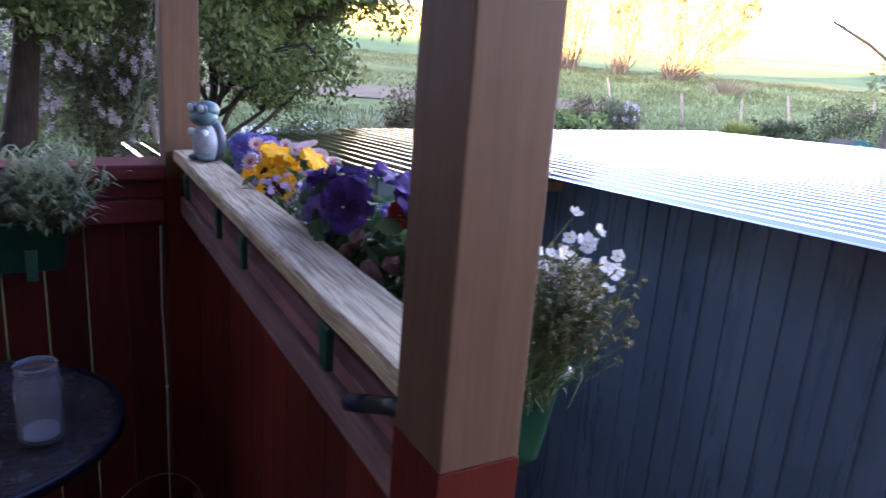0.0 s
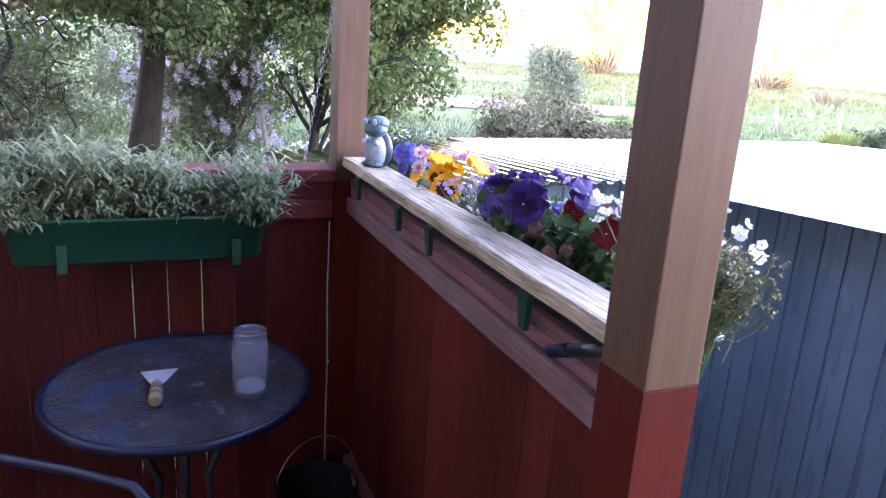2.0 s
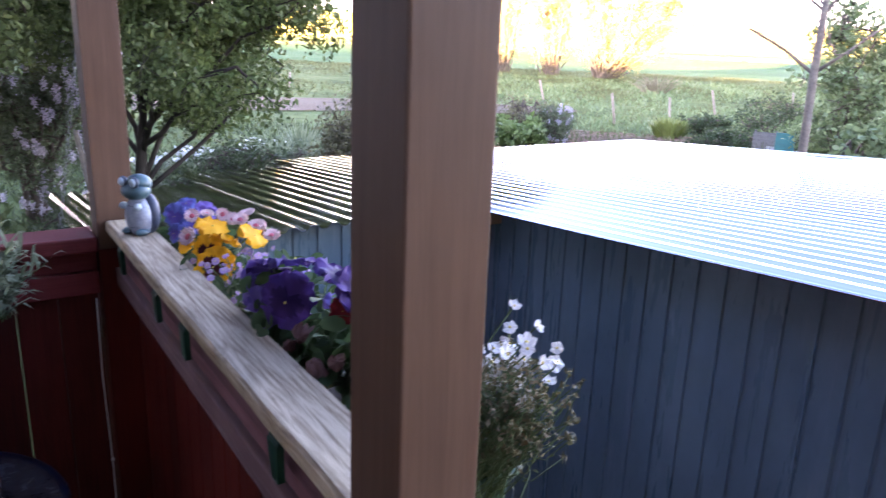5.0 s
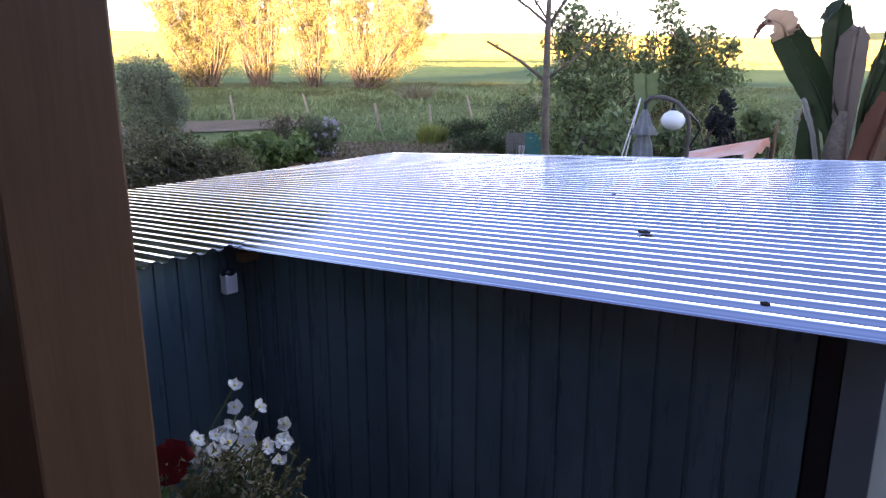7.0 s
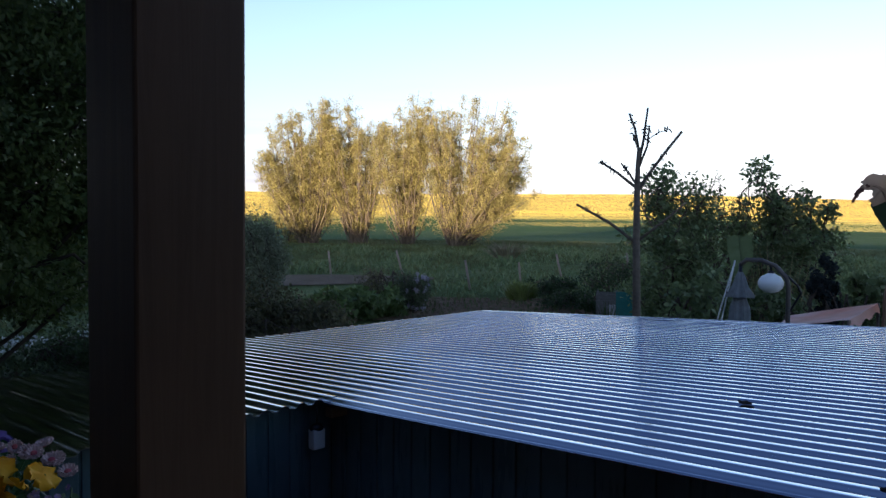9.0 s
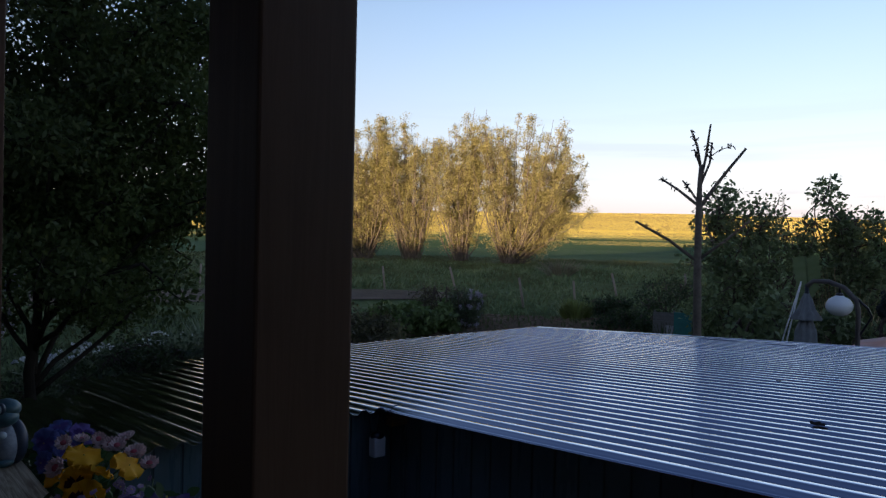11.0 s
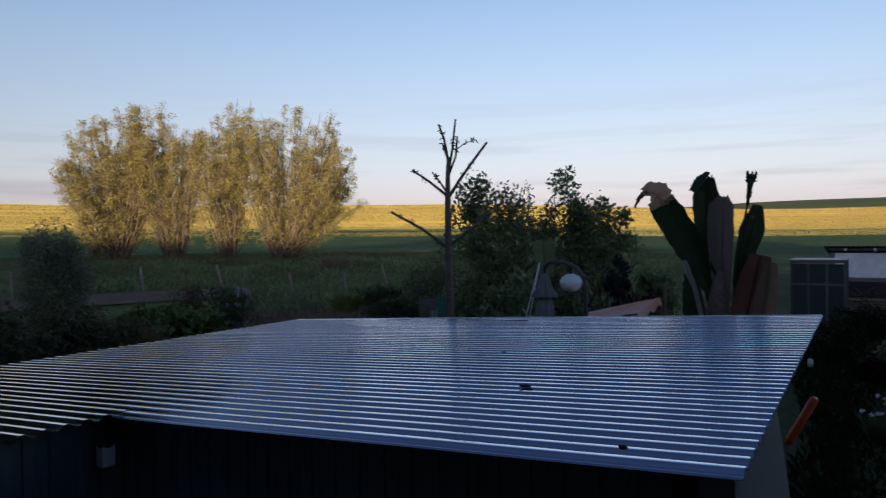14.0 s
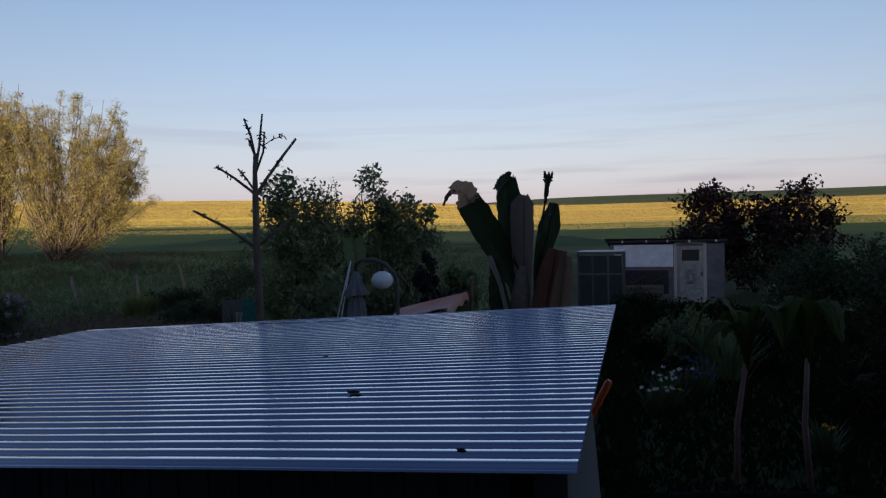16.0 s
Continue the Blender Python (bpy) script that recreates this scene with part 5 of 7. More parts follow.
def pansy_mesh(name, size, mats, seed, blotch=True):
    """A pansy that faces up its own z axis: two petals above, two at the sides, one below."""
    bm = bmesh.new()
    R = size / 2
    bi = 1 if blotch else 0
    petal(bm, radians(65), R, R * 0.62, -0.10, 0, 0, seed, z=-0.004)
    petal(bm, radians(115), R, R * 0.62, -0.10, 0, 0, seed + 1, z=-0.002)
    petal(bm, radians(0), R * 0.92, R * 0.52, 0.02, bi, 0, seed + 2, 0.5, z=0.0)
    petal(bm, radians(180), R * 0.92, R * 0.52, 0.02, bi, 0, seed + 3, 0.5, z=0.001)
    petal(bm, radians(270), R * 1.0, R * 0.70, 0.04, bi, 0, seed + 4, 0.5, z=0.003)
    ball(bm, (0, -0.002, 0.004), (R * 0.04, R * 0.05, R * 0.04), 8, 2)
    me = bpy.data.meshes.new(name)
    bm.to_mesh(me)
    bm.free()
    for m in mats:
        me.materials.append(m)
    return me


def withered_mesh(name, size, mat, seed):
    """A faded bloom: its petals fold back along the stalk and crumple."""
    r = rng(seed)
    bm = bmesh.new()
    for k in range(6):
        petal(bm, 2 * math.pi * k / 6 + r.uniform(-0.3, 0.3), size * r.uniform(0.32, 0.5), size * 0.20, r.uniform(-1.6, -0.7), 0, 0, seed + k, ruffle=0.55)
    ball(bm, (0, 0, -0.004), (size * 0.10, size * 0.10, size * 0.14), 8, 0)
    me = bpy.data.meshes.new(name)
    bm.to_mesh(me)
    bm.free()
    me.materials.append(mat)
    return me


def daisy_mesh(name, size, n, mats, seed, width=0.25, cup=0.1, rows=1, eye=0.10):
    bm = bmesh.new()
    for q in range(rows):
        for k in range(n):
            petal(bm, 2 * math.pi * (k + 0.5 * q) / n, size / 2 * (1 - 0.28 * q), size * width / 2, cup + 0.25 * q, 0, 0, seed + k, z=0.002 * q)
    ball(bm, (0, 0, 0.003), (size * eye, size * eye, size * 0.06 + 0.10 * (eye > 0.1) * size), 8, 1)
    me = bpy.data.meshes.new(name)
    bm.to_mesh(me)
    bm.free()
    for m in mats:
        me.materials.append(m)
    return me


def petals_mat(name, a, b):
    return leafy(name, a, b, rough=0.6, trans=0.25, spec=0.2)


P_YEL = petals_mat("yellow_petal", (0.80, 0.36, 0.006), (0.90, 0.48, 0.012))
P_BLOTCH = petals_mat("maroon_blotch", (0.05, 0.008, 0.010), (0.08, 0.012, 0.012))
P_PUR = petals_mat("deep_violet_petal", (0.048, 0.022, 0.125), (0.080, 0.038, 0.185))
P_PUR_D = petals_mat("dark_violet_petal", (0.026, 0.011, 0.070), (0.042, 0.017, 0.10))
P_VIO = petals_mat("violet_petal", (0.12, 0.080, 0.30), (0.19, 0.13, 0.40))
P_BLUE = petals_mat("blue_petal", (0.10, 0.12, 0.38), (0.17, 0.19, 0.48))
P_RED = petals_mat("dark_red_petal", (0.14, 0.010, 0.014), (0.24, 0.018, 0.022))
P_PINK = petals_mat("pale_pink_petal", (0.82, 0.58, 0.58), (0.90, 0.74, 0.74))
P_ROSE = petals_mat("rose_centre", (0.72, 0.15, 0.20), (0.82, 0.26, 0.30))
P_LILAC = petals_mat("lilac_petal", (0.36, 0.24, 0.50), (0.52, 0.39, 0.62))
P_EYE = plain("yellow_eye", (0.75, 0.60, 0.12), 0.7)
P_DRY = petals_mat("withered_petal", (0.17, 0.080, 0.072), (0.32, 0.18, 0.165))
STEM = plain("green_stem", (0.06, 0.11, 0.03), 0.6)

MESH = {}
for kind, size, mats, blotch in (("yellow", 0.066, (P_YEL, P_BLOTCH, P_EYE), True), ("plain_yellow", 0.064, (P_YEL, P_YEL, P_EYE), False), ("purple", 0.078, (P_PUR, P_PUR_D, P_EYE), True),
                                 ("violet", 0.072, (P_VIO, P_PUR, P_EYE), True), ("blue", 0.064, (P_BLUE, P_VIO, P_EYE), True), ("red", 0.050, (P_RED, P_RED, P_EYE), False)):
    MESH[kind] = [pansy_mesh("bloom", size, mats, len(MESH) * 40 + 7 * q, blotch) for q in range(3)]
MESH["dry"] = [withered_mesh("bloom", 0.060, P_DRY, 900 + 11 * q) for q in range(3)]
MESH["white"] = [daisy_mesh("bloom", 0.029, 5, (LEAF["white_fl"], P_EYE), 570 + 9 * q, 0.44, 0.15 + 0.2 * q) for q in range(3)]
MESH["pink"] = [daisy_mesh("bloom", 0.038, 11, (P_PINK, P_ROSE), 680 + 9 * q, 0.30, 0.45, 2, 0.19) for q in range(2)]
MESH["lilac"] = [daisy_mesh("bloom", 0.0125, 4, (P_LILAC, P_EYE), 790, 0.6)]


def bloom(parent, kind, p, face, roll=0.0, scale=1.0):
    ob = new("bloom", MESH[kind][int(abs(p[0] * 7919 + p[1] * 104729)) % len(MESH[kind])])
    ob.parent = parent
    ob.matrix_parent_inverse = Matrix.Translation(-parent.matrix_basis.translation)
    q = Vector(face).normalized()
    up = (Vector((0, 0, 1)) - q * q.z)
    if up.length < 1e-3:
        up = Vector((0, 1, 0))
    up.normalize()
    side = up.cross(q)
    m = Matrix((side, up, q)).transposed().to_4x4()
    ob.matrix_basis = Matrix.Translation(p) @ m @ Matrix.Rotation(radians(roll), 4, "Z") @ Matrix.Scale(scale, 4)
    return ob


def flowering_plant(name, base, label, blooms, seed, leafmat, n_leaf=140, leaf=0.035, spread=(0.07, 0.07, 0.05), rise=0.05, aspect=0.5, category="flower", stem_r=0.0012):
    """Foliage on short stems, with each bloom on its stalk. blooms: (kind, place, facing, roll, scale)."""
    r = rng(seed)
    t = thing(name, base, label, category, "flowers in the boxes")
    b = np.array(base)
    c = in_clump(b + np.array([0, 0, rise]), spread, n_leaf, r, 0.0)
    if leaf > 0.025:
        mesh_from("foliage", oval_leaves(c, leaf, r, -0.5, aspect + 0.1), 8, leafmat, t)
    else:
        mesh_from("foliage", leaves(c, leaf, r, -0.5, aspect), 4, leafmat, t)
    bm = bmesh.new()
    for kind, p, face, roll, sc in blooms:
        p = Vector(p)
        f = Vector(face).normalized()
        s = Vector(b + r.normal(size=3) * np.array([0.02, 0.02, 0]))
        tube(bm, [s, s * 0.5 + p * 0.5 + Vector((0, 0, 0.015)) - f * 0.01, p - f * 0.008, p - f * 0.001], [stem_r * 1.3, stem_r, stem_r, stem_r], 5, cap=False)
    part("stalk", bm, STEM, t)["kind"] = "stuff"
    for kind, p, face, roll, sc in blooms:
        tilt = Vector(r.normal(size=3) * 0.22)
        bloom(t, kind, p, Vector(face).normalized() + tilt, roll + 25 * r.normal(), sc * r.uniform(0.94, 1.14))
    return t


DK = leafy("pansy_leaves", (0.025, 0.065, 0.022), (0.075, 0.14, 0.055))
flowering_plant("pansy_plant", (0.66, 2.08, 1.13), "blue-violet pansies in the green flower box",
                [("blue", (0.605, 2.03, 1.255), (-0.75, -0.5, 0.3), 0, 0.95), ("blue", (0.635, 2.09, 1.240), (-0.5, -0.6, 0.5), 20, 0.9), ("blue", (0.59, 1.98, 1.225), (-0.9, -0.3, 0.2), -15, 0.8),
                 ("violet", (0.69, 2.06, 1.255), (-0.1, -0.4, 0.9), 10, 0.9), ("blue", (0.66, 2.14, 1.258), (-0.2, -0.5, 0.8), 40, 0.9), ("blue", (0.64, 1.98, 1.245), (0.1, -0.5, 0.8), 60, 0.85)], 101, DK, 190, 0.034, (0.09, 0.12, 0.06))
flowering_plant("daisy_plant", (0.66, 1.90, 1.13), "pale pink double daisies among the pansies",
                [("pink", (0.62, 1.93, 1.272), (-0.4, -0.7, 0.6), 0, 1.0), ("pink", (0.588, 1.84, 1.247), (-0.6, -0.7, 0.4), 30, 1.1), ("pink", (0.63, 1.88, 1.26), (-0.4, -0.6, 0.7), 0, 0.8),
                 ("pink", (0.70, 1.83, 1.275), (-0.1, -0.5, 0.8), 10, 0.9), ("pink", (0.715, 1.77, 1.272), (-0.2, -0.5, 0.8), 10, 1.0), ("pink", (0.73, 1.87, 1.278), (-0.2, -0.4, 0.9), 10, 1.0), ("pink", (0.72, 1.69, 1.268), (-0.3, -0.5, 0.7), 10, 0.9), ("pink", (0.665, 1.97, 1.262), (-0.3, -0.5, 0.8), 10, 0.9), ("pink", (0.69, 1.93, 1.27), (-0.3, -0.5, 0.7), 10, 0.8), ("pink", (0.70, 1.88, 1.268), (-0.2, -0.5, 0.7), 10, 0.9), ("pink", (0.665, 1.85, 1.265), (-0.4, -0.5, 0.7), 10, 0.75), ("pink", (0.735, 1.80, 1.265), (-0.3, -0.5, 0.7), 10, 0.8)],
                102, DK, 130, 0.03, (0.08, 0.12, 0.04))
flowering_plant("pansy_plant", (0.63, 1.74, 1.13), "golden yellow pansies with dark blotches",
                [("yellow", (0.590, 1.662, 1.229), (-0.58, -0.8, 0.1), 0, 1.12), ("yellow", (0.598, 1.735, 1.243), (-0.55, -0.78, 0.3), 6, 1.0), ("plain_yellow", (0.62, 1.775, 1.283), (-0.1, -0.2, 0.95), 20, 1.05),
                 ("plain_yellow", (0.625, 1.695, 1.272), (0.75, -0.2, 0.6), -20, 1.05), ("plain_yellow", (0.665, 1.645, 1.288), (0.5, -0.5, 0.7), 10, 1.0), ("plain_yellow", (0.585, 1.86, 1.226), (-0.75, -0.3, 0.5), 0, 0.72),
                 ("plain_yellow", (0.625, 1.79, 1.262), (-0.5, 0.1, 0.8), 60, 0.8)], 103, DK, 170, 0.034, (0.09, 0.11, 0.05))
rl = rng(77)
flowering_plant("aubretia_plant", (0.635, 1.56, 1.13), "cushion of small lilac blossom",
                [("lilac", (0.635 + rl.normal() * 0.035, 1.56 + rl.normal() * 0.055, 1.222 + rl.uniform(-0.045, 0.055)), (rl.normal() * 0.5 - 0.4, rl.normal() * 0.5 - 0.5, 0.6), 0, rl.uniform(0.8, 1.2)) for _ in range(85)],
                104, LEAF["pinks"], 320, 0.018, (0.065, 0.085, 0.07), 0.04, 0.35)
flowering_plant("pansy_plant", (0.63, 1.36, 1.13), "deep violet pansies with velvet petals",
                [("purple", (0.582, 1.258, 1.284), (-0.55, -0.8, 0.12), 0, 1.08), ("violet", (0.575, 1.352, 1.243), (-0.85, -0.45, 0.0), 25, 0.95), ("violet", (0.59, 1.405, 1.250), (-0.9, -0.2, 0.25), -30, 0.95), ("violet", (0.60, 1.448, 1.272), (-0.6, -0.2, 0.75), -30, 0.75),
                 ("purple", (0.62, 1.322, 1.326), (0.1, 0.1, 0.98), 15, 1.0), ("purple", (0.60, 1.375, 1.300), (0.55, 0.3, 0.75), -25, 0.9), ("violet", (0.66, 1.43, 1.272), (0.2, 0.5, 0.8), 60, 0.85)], 105, DK, 560, 0.031, (0.085, 0.14, 0.095), 0.08)
flowering_plant("pansy_plant", (0.66, 1.16, 1.13), "violet pansies with drooping petals",
                [("purple", (0.635, 1.185, 1.336), (0.6, -0.1, 0.75), 0, 0.95), ("purple", (0.655, 1.165, 1.318), (0.25, -0.75, 0.5), 30, 0.9), ("violet", (0.66, 1.24, 1.275), (-0.2, -0.7, 0.6), 10, 0.6)], 106, DK, 320, 0.034, (0.07, 0.10, 0.09), 0.085)
flowering_plant("viola_plant", (0.66, 1.05, 1.13), "dark red violas among green leaves",
                [("red", (0.640, 1.068, 1.272), (-0.5, -0.75, 0.3), 0, 1.15), ("red", (0.632, 1.165, 1.290), (-0.6, -0.6, 0.4), 0, 0.9), ("red", (0.665, 1.08, 1.305), (0.2, -0.6, 0.7), 30, 1.0), ("red", (0.66, 1.03, 1.262), (-0.3, -0.8, 0.3), 10, 0.95),
                 ("red", (0.69, 0.96, 1.275), (-0.2, -0.8, 0.5), -30, 1.0)], 107, DK, 240, 0.028, (0.07, 0.10, 0.06), 0.05)
flowering_plant("withered_plant", (0.60, 1.20, 1.13), "withered brown pansy heads hanging over the plank",
                [("dry", (0.583, 1.215, 1.236), (-0.7, -0.5, -0.5), 0, 0.62), ("dry", (0.575, 1.235, 1.225), (-0.3, -0.4, 0.8), 50, 0.5), ("dry", (0.575, 1.150, 1.226), (-0.5, -0.4, 0.8), 50, 0.62), ("dry", (0.60, 1.12, 1.232), (-0.5, -0.7, 0.1), 0, 0.6)], 108, DK, 60, 0.04, (0.04, 0.06, 0.03), 0.07)
fw = [("white", (0.615 + 0.06 * rl.random(), 1.0 + 0.12 * rl.random(), 1.285 + 0.058 * rl.random()), (-0.25 + 0.3 * rl.normal(), -0.35, 0.85), 0, 0.9) for _ in range(14)]
fw += [("white", (0.72 + 0.10 * rl.random(), 0.85 + 0.14 * rl.random(), 1.235 + 0.100 * rl.random()), (-0.3 + 0.4 * rl.normal(), -0.5 + 0.3 * rl.normal(), 0.7), 0, rl.uniform(0.6, 0.9)) for _ in range(28)]
flowering_plant("saxifrage_plant", (0.67, 0.97, 1.13), "white saxifrage with wiry stems spilling past the post", fw, 109, LEAF["herb"], 560, 0.014, (0.06, 0.10, 0.06), 0.05, 0.35)


def saxifrage_mound():
    """Wiry stems with small dry heads that hang out beyond the box."""
    r = rng(110)
    t = thing("saxifrage_mound", (0.67, 0.84, 1.13), "mound of fine green leaves and brownish seed heads", "flower", "flowers in the boxes")
    c = in_clump((0.72, 0.895, 1.222), (0.052, 0.070, 0.072), 1000, r, 0.0)
    mesh_from("foliage", leaves(c, 0.013, r, -0.3, 0.3), 4, LEAF["herb"], t)
    mesh_from("dry_foliage", leaves(in_clump((0.722, 0.89, 1.235), (0.056, 0.074, 0.070), 420, r, 0.2), 0.012, r, -0.3, 0.4), 4, leafy("drying_leaves", (0.13, 0.10, 0.05), (0.26, 0.21, 0.12)), t, "drying brownish leaves")
    bm = bmesh.new()
    heads = []
    for _ in range(130):
        e = np.array([0.73, 0.885, 1.24]) + np.clip(r.normal(size=3), -1.4, 1.4) * np.array([0.036, 0.05, 0.034])
        tube(bm, [Vector(p) for p in limb(r, (0.67 + r.normal() * 0.02, 0.88 + r.normal() * 0.02, 1.13), e, 0.06, 4)], 0.0008, 4, cap=False)
        heads.append(e)
    part("stalk", bm, STEM, t)["kind"] = "stuff"
    v = [leaves(in_clump(h, (0.006, 0.006, 0.006), 6, r, 0), 0.009, r, 0, 0.5) for h in heads]
    mesh_from("seed_head", np.concatenate(v), 4, LEAF["box"], t)["kind"] = "stuff"


saxifrage_mound()


def carnation(base, seed, h, droop):
    """A cushion of narrow blue-green blades."""
    r = rng(seed)
    t = thing("carnation_plant", base, "grey-green carnation foliage growing in the flower box", "plant", "carnations in the box")
    shoots = 44
    feet = np.array(base) + np.stack([r.uniform(-0.050, 0.050, shoots), r.uniform(-0.055, 0.045, shoots), np.zeros(shoots)], 1)
    bm = bmesh.new()
    st, out, ln = [], [], []
    for f in feet:
        tall = h * 1.12 * r.uniform(0.30, 1.0)
        fore = (base[1] - f[1]) / 0.05
        lean = np.array([r.normal() * 0.35, r.normal() * 0.25 - 0.25 * droop * fore, 0.0]) * tall
        top = f + lean + np.array([0, 0, tall * 0.88])
        mid = f * 0.5 + top * 0.5 - lean * 0.2
        tube(bm, [Vector(f), Vector(mid), Vector(top)], [0.0017, 0.0014, 0.0009], 4, cap=False)
        pairs = 3 + int(tall / 0.021)
        a = r.uniform(0, math.pi)
        for k in range(pairs):
            g = 0.10 + 0.90 * k / (pairs - 1)
            p = f * (1 - g) ** 2 + 2 * mid * g * (1 - g) + top * g * g
            a += 1.35 + r.normal() * 0.3
            for side in (0, math.pi):
                st.append(p)
                out.append((math.cos(a + side), math.sin(a + side), 0))
                ln.append(r.uniform(0.045, 0.088) * (1.0 - 0.35 * g))
    st, out, ln = np.array(st), np.array(out), np.array(ln)[:, None]
    n = len(st)
    up = np.array([0, 0, 1.0])
    rise = r.uniform(0.45, 1.15, n)[:, None]
    c1 = st + ln * (out * 0.38 + up * rise * 0.5)
    c2 = c1 + ln * (out * 0.36 + up * (rise * 0.45 - 0.15))
    tip = c2 + ln * (out * 0.28 + up * (rise * 0.4 - 0.45))
    w = unit(np.cross(out, up)) * r.uniform(0.0030, 0.0056, n)[:, None]
    v = [np.stack([p - w * i, p + w * i, q + w * j, q - w * j], 1).reshape(-1, 3) for p, q, i, j in ((st, c1, 0.55, 1.0), (c1, c2, 1.0, 0.75), (c2, tip, 0.75, 0.08))]
    mesh_from("foliage", np.concatenate(v), 4, LEAF["pinks"], t)
    part("shoot", bm, STEM, t)["kind"] = "stuff"


for k in range(8):
    carnation((-0.375 + 0.078 * k + (0.012 if k > 5 else 0), 2.095, 1.062), 200 + k, (0.21, 0.21, 0.20, 0.185, 0.18, 0.11, 0.10, 0.17)[k], 0.45 if k % 2 else 0.25)
carnation((-0.38, 2.04, 1.062), 220, 0.13, 0.9)
carnation((0.19, 2.05, 1.062), 221, 0.12, 0.9)


def turtle_figure():
    """A small glazed garden ornament, upright with a shell on its back."""
    bm = bmesh.new()
    o = Matrix.Translation((0.524, 2.03, 1.2195)) @ Matrix.Rotation(radians(-58), 4, "Z") @ Matrix.Diagonal((1.0, 1.02, 1.06, 1))
    P = lambda *p: tuple(o @ Vector(p))
    rot = o.to_3x3().to_4x4()
    ball(bm, P(0, 0, 0.040), (0.034, 0.028, 0.046), 18, 0, rot)          # belly
    ball(bm, P(0.006, 0.020, 0.044), (0.036, 0.020, 0.048), 18, 1, rot)    # shell
    ball(bm, P(0.0, -0.004, 0.098), (0.036, 0.030, 0.021), 18, 2, rot)     # jaw
    ball(bm, P(0.003, 0.004, 0.114), (0.031, 0.027, 0.020), 18, 2, rot)    # head
    for s in (-1, 1):
        ball(bm, P(0.017 * s, -0.022, 0.119), (0.0125, 0.008, 0.0125), 14, 3, rot)
        ball(bm, P(0.017 * s, -0.027, 0.119), (0.0095, 0.005, 0.0095), 14, 4, rot)
        ball(bm, P(0.020 * s, -0.012, 0.008), (0.013, 0.020, 0.008), 12, 2, rot)
        ball(bm, P(0.022 * s, -0.022, 0.066), (0.009, 0.010, 0.008), 12, 4, rot)
    for k in range(5):
        z = 0.018 + 0.012 * k
        w = 0.031 * math.sqrt(max(0.1, 1 - ((z - 0.04) / 0.052) ** 2))
        tube(bm, [P(w * math.sin(a), -0.029 * math.cos(a) * (w / 0.033) + 0.001, z) for a in np.linspace(-1.1, 1.1, 9)], 0.0011, 5, 1)
    G = [plain("glazed_grey_blue", (0.27, 0.30, 0.35), 0.4, vary=0.4, scale=70, bumps=0.1), plain("glazed_shell", (0.06, 0.075, 0.11), 0.4, vary=0.3, scale=60),
         plain("glazed_teal", (0.055, 0.115, 0.13), 0.35, vary=0.4, scale=50, bumps=0.1), plain("glazed_dark", (0.03, 0.05, 0.07), 0.3), plain("glazed_pale", (0.40, 0.50, 0.54), 0.3, vary=0.25)]
    ob = part("turtle_figurine", bm, G)
    tagged(ob, "small glazed blue-green turtle ornament standing on the plank", "ornament")


turtle_figure()


def marker_pen():
    a, b = Vector((0.470, 0.940, 1.130)), Vector((0.483, 0.810, 1.186))
    t = thing("marker_pen", tuple(b), "dark blue marker pen stuck beside the post", "pen")
    d = (b - a).normalized()
    bm = bmesh.new()
    tube(bm, [a, a + d * 0.002, a + d * 0.05], [0.0085, 0.0105, 0.0105], 16)
    part("cap", bm, plain("navy_plastic", (0.006, 0.009, 0.036), 0.55, spec=0.25), t)
    bm = bmesh.new()
    tube(bm, [a + d * 0.0505, b], [0.0098, 0.0098], 16)
    part("barrel", bm, M["dark"], t)
    side = d.cross(Vector((0, 0, 1))).normalized()
    up = side.cross(d)
    for k, (s, ln, hh) in enumerate(((0.078, 0.030, 0.0035), (0.055, 0.012, 0.0015), (0.115, 0.018, 0.002))):
        bm = bmesh.new()
        n_ = (-side * 0.8 + up * 0.6).normalized()
        tq = n_.cross(d)
        c = a + d * s + n_ * 0.0101
        bm.faces.new([bm.verts.new(c + d * x * ln + tq * y * hh) for x, y in ((0, -1), (1, -1), (1, 1), (0, 1))])
        part("print_bar", bm, M["white"], t, "pale printed bar")


marker_pen()


def wire_bucket():
    t = thing("bucket", (0.38, 2.06, 0), "dark plastic bucket with a wire handle in the corner", "bucket")
    bm = bmesh.new()
    lathe(bm, [(0.0, 0.004), (0.10, 0.004), (0.105, 0.01), (0.128, 0.19), (0.133, 0.19), (0.133, 0.2), (0.125, 0.2), (0.10, 0.02), (0, 0.02)], (0.38, 2.06, 0), 28)
    part("pail", bm, M["dark"], t)
    bm = bmesh.new()
    tube(bm, [(0.38 + 0.135 * math.cos(a), 2.06 + 0.03 * math.cos(a), 0.195 + 0.17 * math.sin(a)) for a in np.linspace(0, math.pi, 20)], 0.0018, 6)
    part("handle", bm, M["steel"], t)


wire_bucket()


def hanging_chain():
    t = thing("hanging_chain", (0.43, 2.33, 2.42), "thin steel chain hanging beside the corner post", "chain")
    for k in range(84):
        z = 2.41 - 0.0148 * k
        x = 0.45 - 0.022 * (k / 37) ** 1.3 + 0.054 * max(0.0, (82 - k) / 33)
        bm = bmesh.new()
        pts = []
        for q in range(11):
            a = 2 * math.pi * q / 10
            u, v = 0.0042 * math.cos(a), 0.0092 * math.sin(a)
            pts.append((x + (u if k % 2 else 0), 2.335 + (0 if k % 2 else u), z + v))
        tube(bm, pts, 0.0009, 5)
        part("link", bm, M["chain"], t)


hanging_chain()


